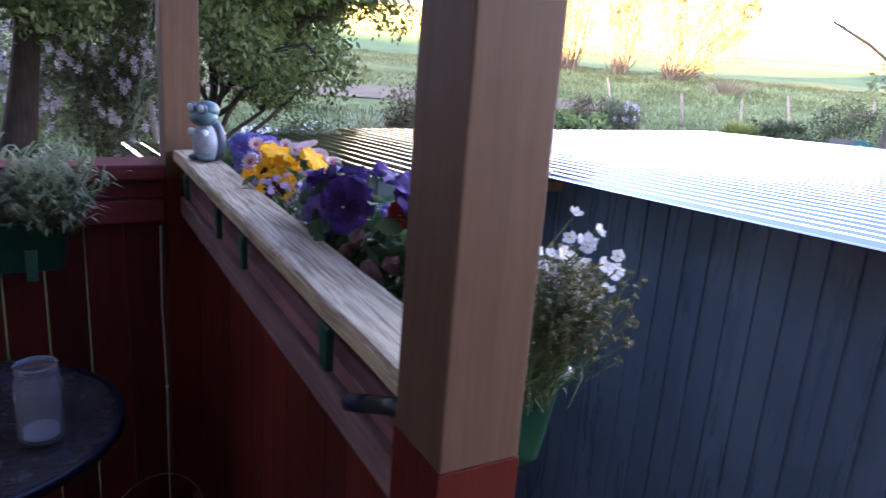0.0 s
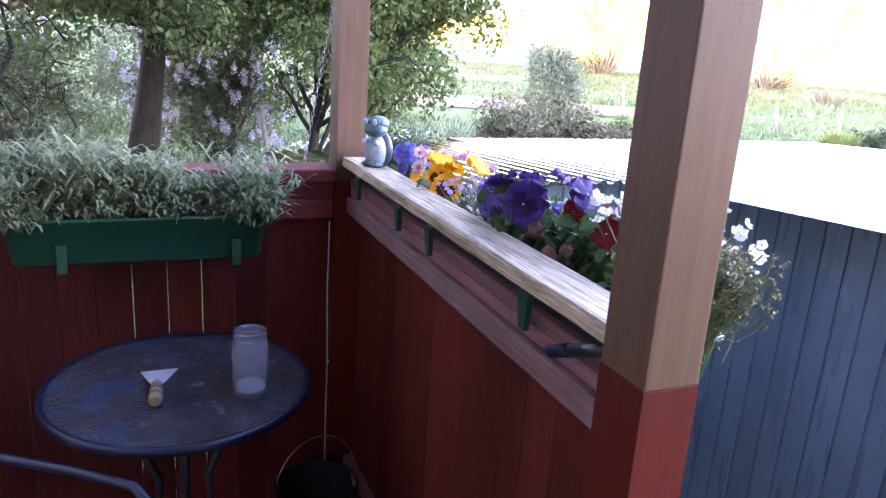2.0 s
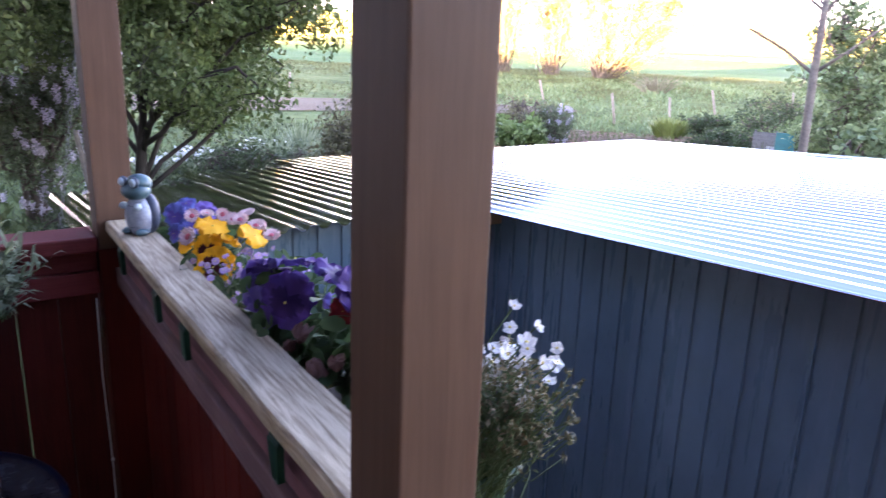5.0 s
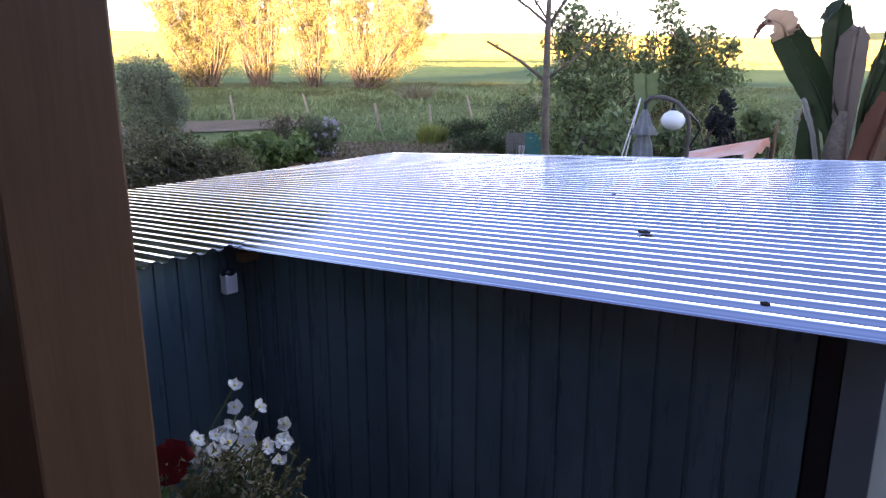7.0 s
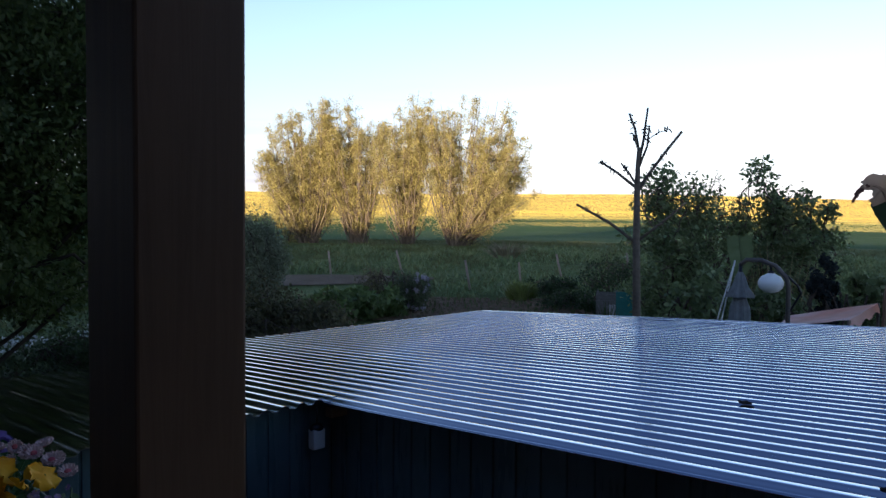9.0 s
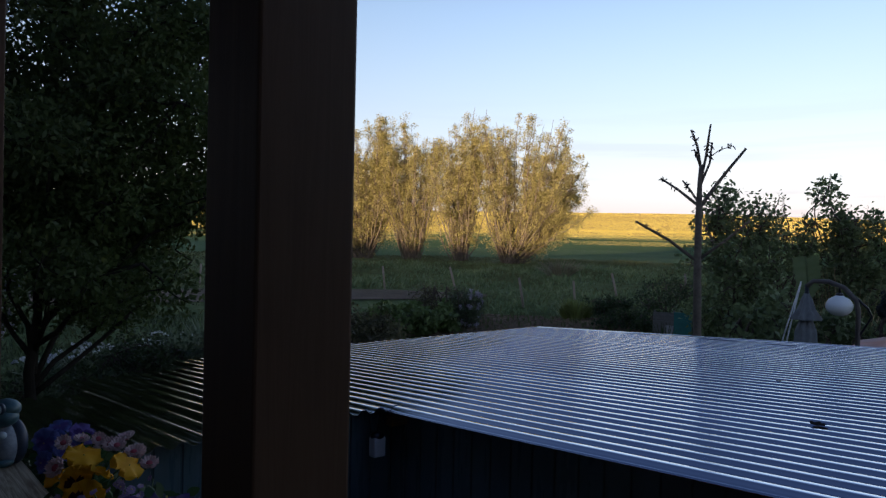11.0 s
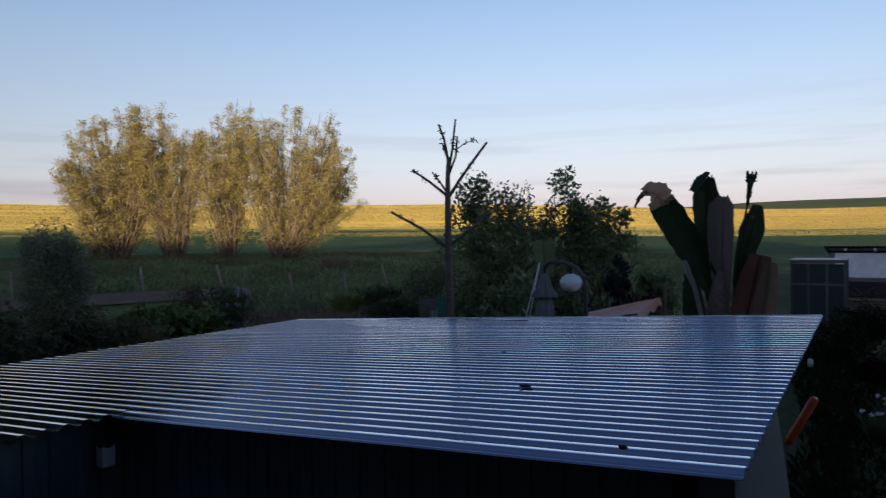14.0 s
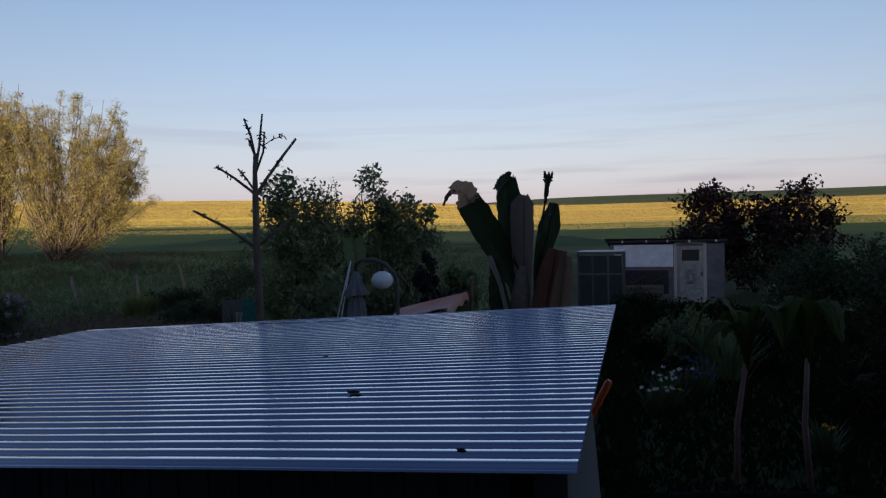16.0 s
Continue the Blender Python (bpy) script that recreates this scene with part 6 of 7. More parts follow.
def knotted_string():
    t = thing("knotted_string", (0.440, 2.196, 1.0), "thin pale string with a knot hanging down the corner post", "string")
    bm = bmesh.new()
    tube(bm, [(0.437, 2.194, 1.02), (0.434, 2.193, 0.80), (0.439, 2.193, 0.55), (0.437, 2.194, 0.30), (0.438, 2.193, 0.05)], 0.0018, 6)
    part("strand", bm, M["white"], t)
    bm = bmesh.new()
    ball(bm, (0.4392, 2.192, 0.555), (0.005, 0.005, 0.006))
    part("knot", bm, M["white"], t)


knotted_string()


# ---------------------------------------------------------------- the garden behind the shed
def dead_tree():
    t = thing("dead_tree", (6.76, 4.06, -1.1), "bare pruned fruit tree with stubby cut branches", "tree")
    bm = bmesh.new()
    tube(bm, [(6.79, 4.01, -1.15), (6.78, 4.03, 0.85), (6.772, 4.04, 1.57), (6.773, 4.04, 2.06), (6.774, 4.037, 2.37), (6.777, 4.032, 2.53)], [0.048, 0.040, 0.036, 0.031, 0.022, 0.016], 10)
    part("trunk", bm, M["bark_grey"], t)
    r = rng(301)
    arms = [([(6.768, 4.046, 2.08), (6.86, 3.95, 2.283), (6.93, 3.82, 2.487), (6.985, 3.68, 2.679)], 0.023, 0.015), ([(6.764, 4.053, 2.13), (6.64, 4.19, 2.276), (6.54, 4.33, 2.392)], 0.019, 0.012),
            ([(6.764, 4.054, 2.17), (6.731, 4.12, 2.285), (6.694, 4.18, 2.373)], 0.014, 0.010), ([(6.777, 4.032, 2.49), (6.756, 4.066, 2.715), (6.726, 4.117, 2.873)], 0.018, 0.012),
            ([(6.773, 4.038, 2.51), (6.754, 4.07, 2.619), (6.745, 4.086, 2.674)], 0.012, 0.009), ([(6.775, 4.033, 2.36), (6.80, 3.993, 2.61), (6.809, 3.977, 2.781), (6.818, 3.962, 2.923)], 0.018, 0.011),
            ([(6.776, 4.030, 2.33), (6.83, 3.97, 2.541), (6.84, 3.955, 2.746)], 0.016, 0.011), ([(6.817, 3.964, 2.60), (6.865, 3.883, 2.669), (6.924, 3.782, 2.705)], 0.007, 0.004),
            ([(6.765, 4.052, 1.58), (6.634, 4.273, 1.778), (6.466, 4.557, 1.962)], 0.021, 0.014), ([(6.782, 4.022, 1.60), (6.92, 3.84, 1.78), (7.04, 3.65, 1.982)], 0.019, 0.011),
            ([(6.918, 3.835, 1.767), (6.847, 3.912, 1.745), (6.795, 4.0, 1.937)], 0.009, 0.007)]
    for pts, a, b in arms:
        bm = bmesh.new()
        tube(bm, pts, list(np.linspace(a * 0.85, b * 0.85, len(pts))), 7)
        for _ in range(9):
            q = np.array(pts[1]) + (np.array(pts[2]) - np.array(pts[1])) * r.random()
            tube(bm, [Vector(q), Vector(q + unit(r.normal(size=3)) * 0.045)], [0.007, 0.005], 5)
        part("branch", bm, M["bark_grey"], t)


def blade_sheet(name, parent, rib, widths, face, mat, seed, torn=0.25, fold=0.25, label=""):
    """A broad leaf along a midrib, V-folded, with torn and curling edges."""
    r = rng(seed)
    rib = np.array(rib, float)
    n, m = 22, 10
    s = np.linspace(0, len(rib) - 1, n)
    k = np.minimum(s.astype(int), len(rib) - 2)
    fr = (s - k)[:, None]
    c = rib[k] * (1 - fr) + rib[k + 1] * fr
    for _ in range(3):
        c[1:-1] = (c[:-2] + c[1:-1] * 2 + c[2:]) / 4
    w = np.interp(np.linspace(0, 1, n), np.linspace(0, 1, len(widths)), widths)
    d = unit(np.gradient(c, axis=0))
    fv = unit(np.array(face, float) - d * (d @ np.array(face, float))[:, None])
    o = np.cross(d, fv)
    pts = np.zeros((n, m + 1, 3))
    for i in range(n):
        for j in range(m + 1):
            q = j / m * 2 - 1
            ww = w[i] * (1 + torn * noise.noise((i * 0.9, np.sign(q) * 3, seed)) * abs(q))
            pts[i, j] = c[i] + o[i] * q * ww / 2 + fv[i] * (fold * abs(q) * ww / 2 + 0.02 * noise.noise((i * 0.7, q * 2, seed + 9)))
    # the end is torn into strips
    for j in range(m + 1):
        cut = torn * 0.45 * w[-4] * r.uniform(-1, 1)
        pts[-1, j] += d[-1] * cut
        pts[-2, j] += d[-2] * cut * 0.5
    grid_mesh(name, pts, mat, parent, label)
    bm = bmesh.new()
    tube(bm, [Vector(p) for p in c[::3]], list(np.linspace(0.018, 0.005, len(c[::3]))), 6)
    part("midrib", bm, mat, parent)


def banana_plant():
    t = thing("banana_plant", (8.22, 1.62, -1.1), "big banana plant with frost-torn green and brown leaves", "plant")
    bm = bmesh.new()
    tube(bm, [(8.22, 1.62, -1.15), (8.22, 1.62, 0.2), (8.22, 1.63, 0.9), (8.22, 1.6, 1.3)], [0.16, 0.14, 0.11, 0.06], 14)
    part("stem", bm, M["bark_grey"], t)
    g, dry = LEAF["banana"], LEAF["banana_dry"]
    grey = leafy("grey_dead_leaf", (0.15, 0.12, 0.105), (0.24, 0.20, 0.17))
    pale = leafy("pale_dead_leaf", (0.35, 0.34, 0.30), (0.5, 0.48, 0.42))
    # bright orange-tan puts low sunlight into the tip's colour
    tip = leafy("sunlit_leaf_tip", (0.46, 0.29, 0.18), (0.62, 0.44, 0.30))
    face = (-0.98, -0.05, 0.1)
    # long leaf that leans out, its dry end curled over and coloured as sunlit
    blade_sheet("leaf", t, [(8.22, 1.60, 0.75), (8.2, 1.70, 1.2), (8.16, 1.90, 1.6), (8.12, 2.08, 1.9), (8.10, 2.17, 2.04)], [0.10, 0.20, 0.34, 0.34, 0.30], (-0.95, 0.1, -0.1), g, 1, 0.15, 0.22)
    blade_sheet("leaf", t, [(8.10, 2.15, 2.00), (8.06, 2.19, 2.11), (8.02, 2.27, 2.15), (7.98, 2.34, 2.13)], [0.26, 0.28, 0.20, 0.10], (-0.9, 0.1, 0.4), tip, 2, 0.3, 0.35, "dry curled end of the leaf with the sunlit-coloured tip")
    blade_sheet("leaf", t, [(8.01, 2.30, 2.15), (7.98, 2.37, 2.08), (7.97, 2.42, 1.98)], [0.10, 0.08, 0.02], (-0.6, 0.1, 0.8), dry, 12, 0.5, 0.2, "dry curled end of the leaf with the sunlit-coloured tip")
    # upright leaf with a torn, folded head
    blade_sheet("leaf", t, [(8.24, 1.62, 0.8), (8.23, 1.68, 1.4), (8.21, 1.73, 1.75), (8.20, 1.73, 2.05), (8.19, 1.71, 2.30)], [0.10, 0.16, 0.22, 0.30, 0.12], face, g, 3, 0.35, 0.2)
    blade_sheet("leaf", t, [(8.17, 1.70, 2.33), (8.12, 1.77, 2.24), (8.10, 1.84, 2.13)], [0.06, 0.14, 0.10], (-0.8, 0.3, 0.5), g, 4, 0.3, 0.3)
    # withered tall sheet
    blade_sheet("leaf", t, [(8.22, 1.56, 0.7), (8.20, 1.57, 1.2), (8.18, 1.57, 1.6), (8.17, 1.56, 1.95), (8.17, 1.55, 2.08)], [0.12, 0.17, 0.24, 0.27, 0.26, 0.10], (-1, 0.1, 0), grey, 5, 0.12, 0.55, "withered grey-brown leaf")
    # dark leaf and a bare rib with scraps of leaf
    blade_sheet("leaf", t, [(8.26, 1.46, 0.9), (8.27, 1.40, 1.35), (8.28, 1.29, 1.75), (8.29, 1.24, 1.98)], [0.05, 0.16, 0.25, 0.10], face, g, 6, 0.12, 0.15)
    blade_sheet("leaf", t, [(8.24, 1.44, 1.2), (8.25, 1.37, 1.8), (8.25, 1.33, 2.03), (8.25, 1.31, 2.12)], [0.014, 0.016, 0.016, 0.05], face, g, 7, 0.1, 0.1)
    blade_sheet("leaf", t, [(8.25, 1.335, 1.98), (8.25, 1.325, 2.08), (8.24, 1.31, 2.17), (8.24, 1.30, 2.24), (8.24, 1.29, 2.31)], [0.015, 0.05, 0.05, 0.10, 0.11], face, g, 13, 0.5, 0.2)
    # broad brown sheets hanging beside the stem
    blade_sheet("leaf", t, [(8.18, 1.20, 1.47), (8.15, 1.26, 1.2), (8.12, 1.36, 0.7), (8.1, 1.38, -0.1)], [0.20, 0.30, 0.34, 0.2], (-1, -0.1, 0.1), dry, 8, 0.15, 0.2, "hanging dry brown leaf")
    blade_sheet("leaf", t, [(8.12, 1.10, 1.40), (8.08, 1.13, 1.15), (8.05, 1.19, 0.7), (8.03, 1.2, 0.1)], [0.12, 0.20, 0.24, 0.14], (-1, -0.3, 0.1), LEAF["banana_tan"], 9, 0.15, 0.25, "hanging dry tan leaf")
    # bleached leaf and a green one drooping on the other side
    blade_sheet("leaf", t, [(8.16, 1.95, 1.41), (8.12, 1.90, 1.30), (8.1, 1.82, 1.1), (8.08, 1.74, 0.75), (8.08, 1.7, 0.4)], [0.05, 0.07, 0.05, 0.06, 0.05], (-0.9, 0.3, 0.2), pale, 11, 0.4, 0.2, "bleached dead leaf")
    blade_sheet("leaf", t, [(8.2, 1.90, 1.35), (8.18, 1.87, 1.1), (8.16, 1.83, 0.8), (8.14, 1.8, 0.2)], [0.10, 0.22, 0.28, 0.2], (-0.8, 0.3, 0.2), g, 10, 0.2, 0.2)


def garden_lamp():
    t = thing("garden_lamp", (8.80, 3.29, -1.1), "arched dark garden lamp with a white glass shade", "lamp")
    bm = bmesh.new()
    arch = [(8.80, 3.29, -1.1), (8.80, 3.29, 1.05), (8.79, 3.31, 1.17), (8.75, 3.42, 1.30), (8.69, 3.56, 1.36), (8.63, 3.70, 1.36), (8.61, 3.76, 1.30)]
    tube(bm, arch, 0.026, 10)
    part("post", bm, plain("worn_grey_metal", (0.085, 0.078, 0.075), 0.5, vary=0.25, scale=20), t)
    bm = bmesh.new()
    tube(bm, [(8.80, 3.29, 0.75), (8.85, 3.17, 1.0), (8.83, 3.20, 1.08), (8.76, 3.38, 1.27)], 0.012, 8)
    part("brace", bm, M["dark"], t)
    bm = bmesh.new()
    lathe(bm, [(0.02, 0.14), (0.035, 0.125), (0.05, 0.115), (0.105, 0.085), (0.138, 0.03), (0.14, 0.0), (0.125, -0.045), (0.085, -0.085), (0.04, -0.10), (0.0, -0.104)], (8.73, 3.46, 1.09), 28)
    part("shade", bm, plain("opal_glass", (0.84, 0.91, 0.94), 0.2, vary=0.05, scale=6), t, "white glass shade")
    bm = bmesh.new()
    tube(bm, [(8.73, 3.46, 1.22), (8.73, 3.46, 1.34)], 0.012, 8)
    lathe(bm, [(0.0, 0.155), (0.03, 0.15), (0.04, 0.13), (0.035, 0.12)], (8.73, 3.46, 1.09), 16)
    part("cap", bm, M["dark"], t)


def folded_umbrella():
    c = (8.61, 3.76)
    t = thing("garden_umbrella", (*c, -1.1), "folded grey-blue garden umbrella with frilled top", "umbrella")
    fab = plain("umbrella_cloth", (0.20, 0.22, 0.23), 0.85, vary=0.25, scale=14, bumps=0.2)
    for name, prof in (("canopy", [(0.04, 0.98), (0.10, 0.80), (0.12, 0.5), (0.145, 0.2), (0.13, -0.2)]), ("top_frill", [(0.025, 1.22), (0.05, 1.16), (0.085, 1.04), (0.145, 0.94), (0.14, 0.925)])):
        bm = bmesh.new()
        rings = []
        for rad, z in prof:
            rings.append([bm.verts.new((c[0] + rad * (1 + 0.22 * math.cos(k * math.pi / 2)) * math.cos(2 * math.pi * k / 32), c[1] + rad * (1 + 0.22 * math.cos(k * math.pi / 2)) * math.sin(2 * math.pi * k / 32), z)) for k in range(32)])
        for a, b in zip(rings, rings[1:]):
            for k in range(32):
                bm.faces.new((a[k], a[(k + 1) % 32], b[(k + 1) % 32], b[k])).smooth = True
        part(name, bm, fab, t)
    bm = bmesh.new()
    tube(bm, [(*c, -1.1), (*c, 1.32)], 0.022, 10)
    part("pole", bm, M["dark"], t)
    for e in ((8.48, 4.08, 0.2), (8.50, 4.02, 0.1)):
        bm = bmesh.new()
        tube(bm, [(8.60, 3.82, 1.35), tuple((np.array((8.60, 3.82, 1.35)) + np.array(e)) / 2 + np.array((0.01, 0.02, -0.03))), e], 0.008, 6)
        part("rope", bm, M["white"], t, "pale rope")
    # a pale broad leaf stands up behind the umbrella
    l = thing("canna_plant", (8.75, 3.85, -1.1), "single broad pale green leaf on a stalk", "plant")
    blade_sheet("leaf", l, [(8.72, 3.80, 1.15), (8.74, 3.80, 1.28), (8.75, 3.82, 1.45), (8.74, 3.84, 1.64)], [0.08, 0.22, 0.28, 0.27], (-0.9, -0.3, 0.1), leafy("pale_leaf", (0.11, 0.16, 0.065), (0.18, 0.23, 0.105)), 31, 0.2, 0.2)
    bm = bmesh.new()
    tube(bm, [(8.75, 3.85, -1.1), (8.72, 3.80, 0.95)], 0.02, 7)
    part("stalk", bm, STEM, l)


def tarp():
    t = thing("red_tarp", (9.2, 2.9, -1.1), "faded orange-red tarpaulin stretched over poles", "tarpaulin")
    cl = plain("faded_red_cloth", (0.66, 0.27, 0.17), 0.8, vary=0.2, scale=5, bumps=0.2, stain=(0.75, 0.50, 0.42))
    a, b, c, d = (np.array(p) for p in ((8.72, 3.37, 0.62), (8.56, 2.59, 0.775), (9.40, 2.54, 0.90), (9.52, 3.52, 0.66)))
    n = 10
    pts = np.zeros((n + 1, n + 1, 3))
    for i in range(n + 1):
        for j in range(n + 1):
            u, v = i / n, j / n
            p = (a * (1 - u) + b * u) * (1 - v) + (d * (1 - u) + c * u) * v
            p[2] -= 0.03 * math.sin(math.pi * u) * math.sin(math.pi * v)
            pts[i, j] = p + 0.012 * noise.noise((u * 4, v * 4, 2))
    grid_mesh("cloth", pts, cl, t)
    low = pts[-1].copy()
    hem = np.stack([low, low + np.array([-0.03, -0.03, -0.09])], 0)
    hem[1, :, 2] += 0.03 * np.sin(np.arange(n + 1) * 1.7)
    grid_mesh("hem", hem, cl, t)
    for p in (a, b, c, d):
        bm = bmesh.new()
        tube(bm, [(p[0], p[1], -1.1), (p[0], p[1], p[2])], 0.018, 8)
        part("pole", bm, M["bark_grey"], t)


def hut():
    t = thing("garden_hut", (27.2, -0.2, -1.0), "old whitewashed garden hut with a corrugated roof", "hut")
    white = plain("peeling_whitewash", (0.15, 0.14, 0.155), 0.9, vary=0.45, scale=3, bumps=0.4, stain=(0.11, 0.10, 0.11))
    part("wall", blk(26.34, 28.6, -2.02, 1.74, -1.1, 1.0), white, t)
    part("patch", blk(26.325, 26.339, -0.38, 1.60, 0.22, 0.985), plain("fresh_whitewash", (0.70, 0.72, 0.80), 0.9, vary=0.2, scale=4), t, "fresh white patch")
    rows = np.zeros((6, 120, 3))
    for i in range(6):
        for j in range(120):
            y = -2.2 + 4.1 * j / 119
            rows[i, j] = (26.05 + 0.56 * i, y, 1.21 - 0.075 * i + 0.022 * math.sin(2 * math.pi * y / 0.13))
    grid_mesh("roof", rows, plain("dark_roof_sheet", (0.06, 0.06, 0.065), 0.8), t)
    part("fascia", blk(26.20, 26.24, -2.1, 1.8, 1.06, 1.15), M["dark"], t)
    for y in (-1.75, -0.9, -0.2, 0.5, 1.3):
        part("rafter_end", blk(26.04, 26.2, y - 0.03, y + 0.03, 1.06, 1.14), M["white"], t)
    door = part("door", blk(26.30, 26.338, -1.36, -0.50, -1.0, 0.93, 0.005), plain("grey_white_door", (0.36, 0.345, 0.315), 0.8, vary=0.3, scale=6, stain=(0.18, 0.17, 0.16)), t, "faded white door with a small window")
    part("pane", blk(26.285, 26.299, -1.22, -0.66, 0.42, 0.80), M["dark"], door, "dark window pane")
    bm = bmesh.new()
    rr = rng(77)
    for q in range(9):
        a = q * 0.7
        x, z = -0.93 + 0.13 * math.cos(a), -0.15 + 0.2 * math.sin(a)
        join_into(bm, blk(26.288, 26.2943, x - 0.05 - 0.05 * rr.random(), x + 0.05 + 0.05 * rr.random(), z - 0.05 - 0.06 * rr.random(), z + 0.05 + 0.05 * rr.random(), 0.003))
    part("faded_ornament", bm, plain("faded_ornament_paint", (0.22, 0.22, 0.22), 0.9, vary=0.4, scale=12), door, "faded grey painted ornament")
    for y0, y1 in ((-0.495, -0.40), (-1.46, -1.365)):
        part("jamb", blk(26.31, 26.339, y0, y1, -1.0, 1.0), plain("jamb_paint", (0.46, 0.44, 0.40), 0.8), t)
    part("lintel", blk(26.31, 26.339, -1.46, -0.40, 1.0005, 1.05), plain("lintel_paint", (0.50, 0.48, 0.44), 0.8), t)
    part("door_panel", blk(26.2945, 26.2985, -1.26, -0.60, -0.86, 0.30, 0.004), plain("weathered_panel", (0.30, 0.30, 0.29), 0.85, vary=0.4, scale=7), door, "weathered grey door panel")
    bm = bmesh.new()
    tube(bm, [(26.24, -1.30, -0.1), (26.24, -1.30, 0.04)], 0.02, 8)
    part("handle", bm, M["dark"], door)
    for z in (-0.55, -0.2, 0.15, 0.5, 0.85):
        part("clapboard", blk(26.322, 26.339, -2.03, -1.47, z - 0.165, z + 0.165, 0.006), white, t)
    part("plinth", blk(26.29, 26.339, -2.05, -0.1 - 1.4, -1.1, -0.9), M["bark_grey"], t)
    # rough opening, its shade drawn as a dark plate, with stacked wood
    part("recess", blk(26.30, 26.338, -0.22, 1.30, -0.72, 0.10), M["dark"], t, "dark plate standing for the shade of an open bay")
    sh = thing("wood_stack", (25.9, 0.6, -1.0), "stack of old boards and sticks beside the hut", "wood")
    r = rng(402)
    for k in range(4):
        part("plank", blk(25.7, 26.25, -0.05, 1.3, -0.72 + 0.09 * k, -0.67 + 0.09 * k, 0.004), M["bark_grey"], sh)
    for k in range(14):
        bm = bmesh.new()
        y = r.uniform(0.05, 1.2)
        tube(bm, [(25.8 + 0.3 * r.random(), y, -0.36 + 0.05 * (k % 4)), (25.8 + 0.3 * r.random(), y + r.normal() * 0.3, -0.30 + 0.06 * (k % 5))], 0.02, 5)
        part("stick", bm, M["bark"], sh)
    for y in (-0.02, 1.28):
        part("leg", blk(25.75, 25.8, y - 0.03, y + 0.03, -1.1, -0.72), M["bark_grey"], sh)


def cold_frame():
    t = thing("greenhouse", (22.3, 1.75, -1.05), "small weathered greenhouse with netted panels", "greenhouse")
    fr = wood("grey_frame", (0.06, 0.055, 0.05), (0.12, 0.11, 0.10), "z", 6, 0.8)
    net = plain("dark_netting", (0.024, 0.034, 0.036), 0.9, vary=0.4, scale=25)
    for y in (1.12, 1.55, 2.0, 2.42):
        part("post", blk(22.2, 22.25, y - 0.025, y + 0.025, -1.1, 0.86), fr, t)
    for z in (0.86, 0.25, -0.9):
        part("rail", blk(22.19, 22.24, 1.10, 2.45, z - 0.03, z + 0.03), fr, t)
    for y0, y1 in ((1.15, 1.52), (1.58, 1.97), (2.03, 2.40)):
        part("panel", blk(22.22, 22.232, y0, y1, -0.9, 0.80), net, t)
    part("side_panel", blk(22.25, 23.6, 1.10, 1.13, -1.1, 0.86), net, t)
    part("roof_panel", blk(22.18, 23.6, 1.08, 2.46, 0.89, 0.92), plain("cloudy_panel", (0.10, 0.11, 0.12), 0.4), t)


def fence_posts():
    rows = ((36.0, 33.0, 1.05, 0.06), (41.6, 33.0, 1.08, 0.14), (46.9, 27.2, 1.10, 0.09), (50.8, 29.5, 0.85, 0.05), (54.0, 32.0, 1.05, 0.12), (27.7, 33.0, 1.0, 0.02), (22.0, 34.0, 1.0, -0.04), (59.0, 34.0, 1.0, 0.05), (64, 35, 1.0, 0.02))
    m = wood("fence_wood", (0.17, 0.13, 0.10), (0.30, 0.245, 0.195), "z", 5, 0.85)
    for az, d, h, lean in rows:
        b = Vector(polar(az, d))
        right = Vector((math.cos(radians(az)), -math.sin(radians(az)), 0))
        bm = bmesh.new()
        tube(bm, [b - Vector((0, 0, 0.2)), b + Vector((0, 0, h)) - right * lean * h * 2.2], [0.05, 0.045], 8)
        ob = part("fence_post", bm, m)
        tagged(ob, "leaning weathered wooden fence post in the meadow", "post", "fence posts along the meadow")


YOUNG = leafy("young_banana_leaf", (0.040, 0.060, 0.012), (0.085, 0.110, 0.026), rough=0.6, trans=0.3, spec=0.15)


def young_banana(base, top, seed, label):
    t = thing("young_banana", base, label, "plant", "young banana plants")
    b, e = np.array(base), np.array(top)
    bm = bmesh.new()
    tube(bm, [Vector(b - np.array([0, 0, 0.05])), Vector(b * 0.5 + e * 0.5 + np.array([0.01, 0.045, 0])), Vector(e)], [0.036, 0.030, 0.022], 10)
    part("stem", bm, wood("banana_stem_%d" % seed, (0.18, 0.095, 0.075), (0.34, 0.205, 0.165), "z", 5, 0.8), t)
    r = rng(seed)
    for k in range(5):
        a = 2 * math.pi * k / 5 + r.uniform(-0.4, 0.4)
        u = np.array([math.cos(a), math.sin(a), 0])
        ln, up = r.uniform(0.25, 0.5), r.uniform(0.35, 0.6)
        blade_sheet("leaf", t, [e - np.array([0, 0, 0.15]), e + u * ln * 0.2 + np.array([0, 0, up * 0.6]), e + u * ln * 0.55 + np.array([0, 0, up]), e + u * ln * 0.95 + np.array([0, 0, up * 0.8]), e + u * ln * 1.15 + np.array([0, 0, up * 0.25])], [0.03, 0.18, 0.26, 0.22, 0.05], (u[0], u[1], 0.6), YOUNG, seed + k, 0.35, -0.15)


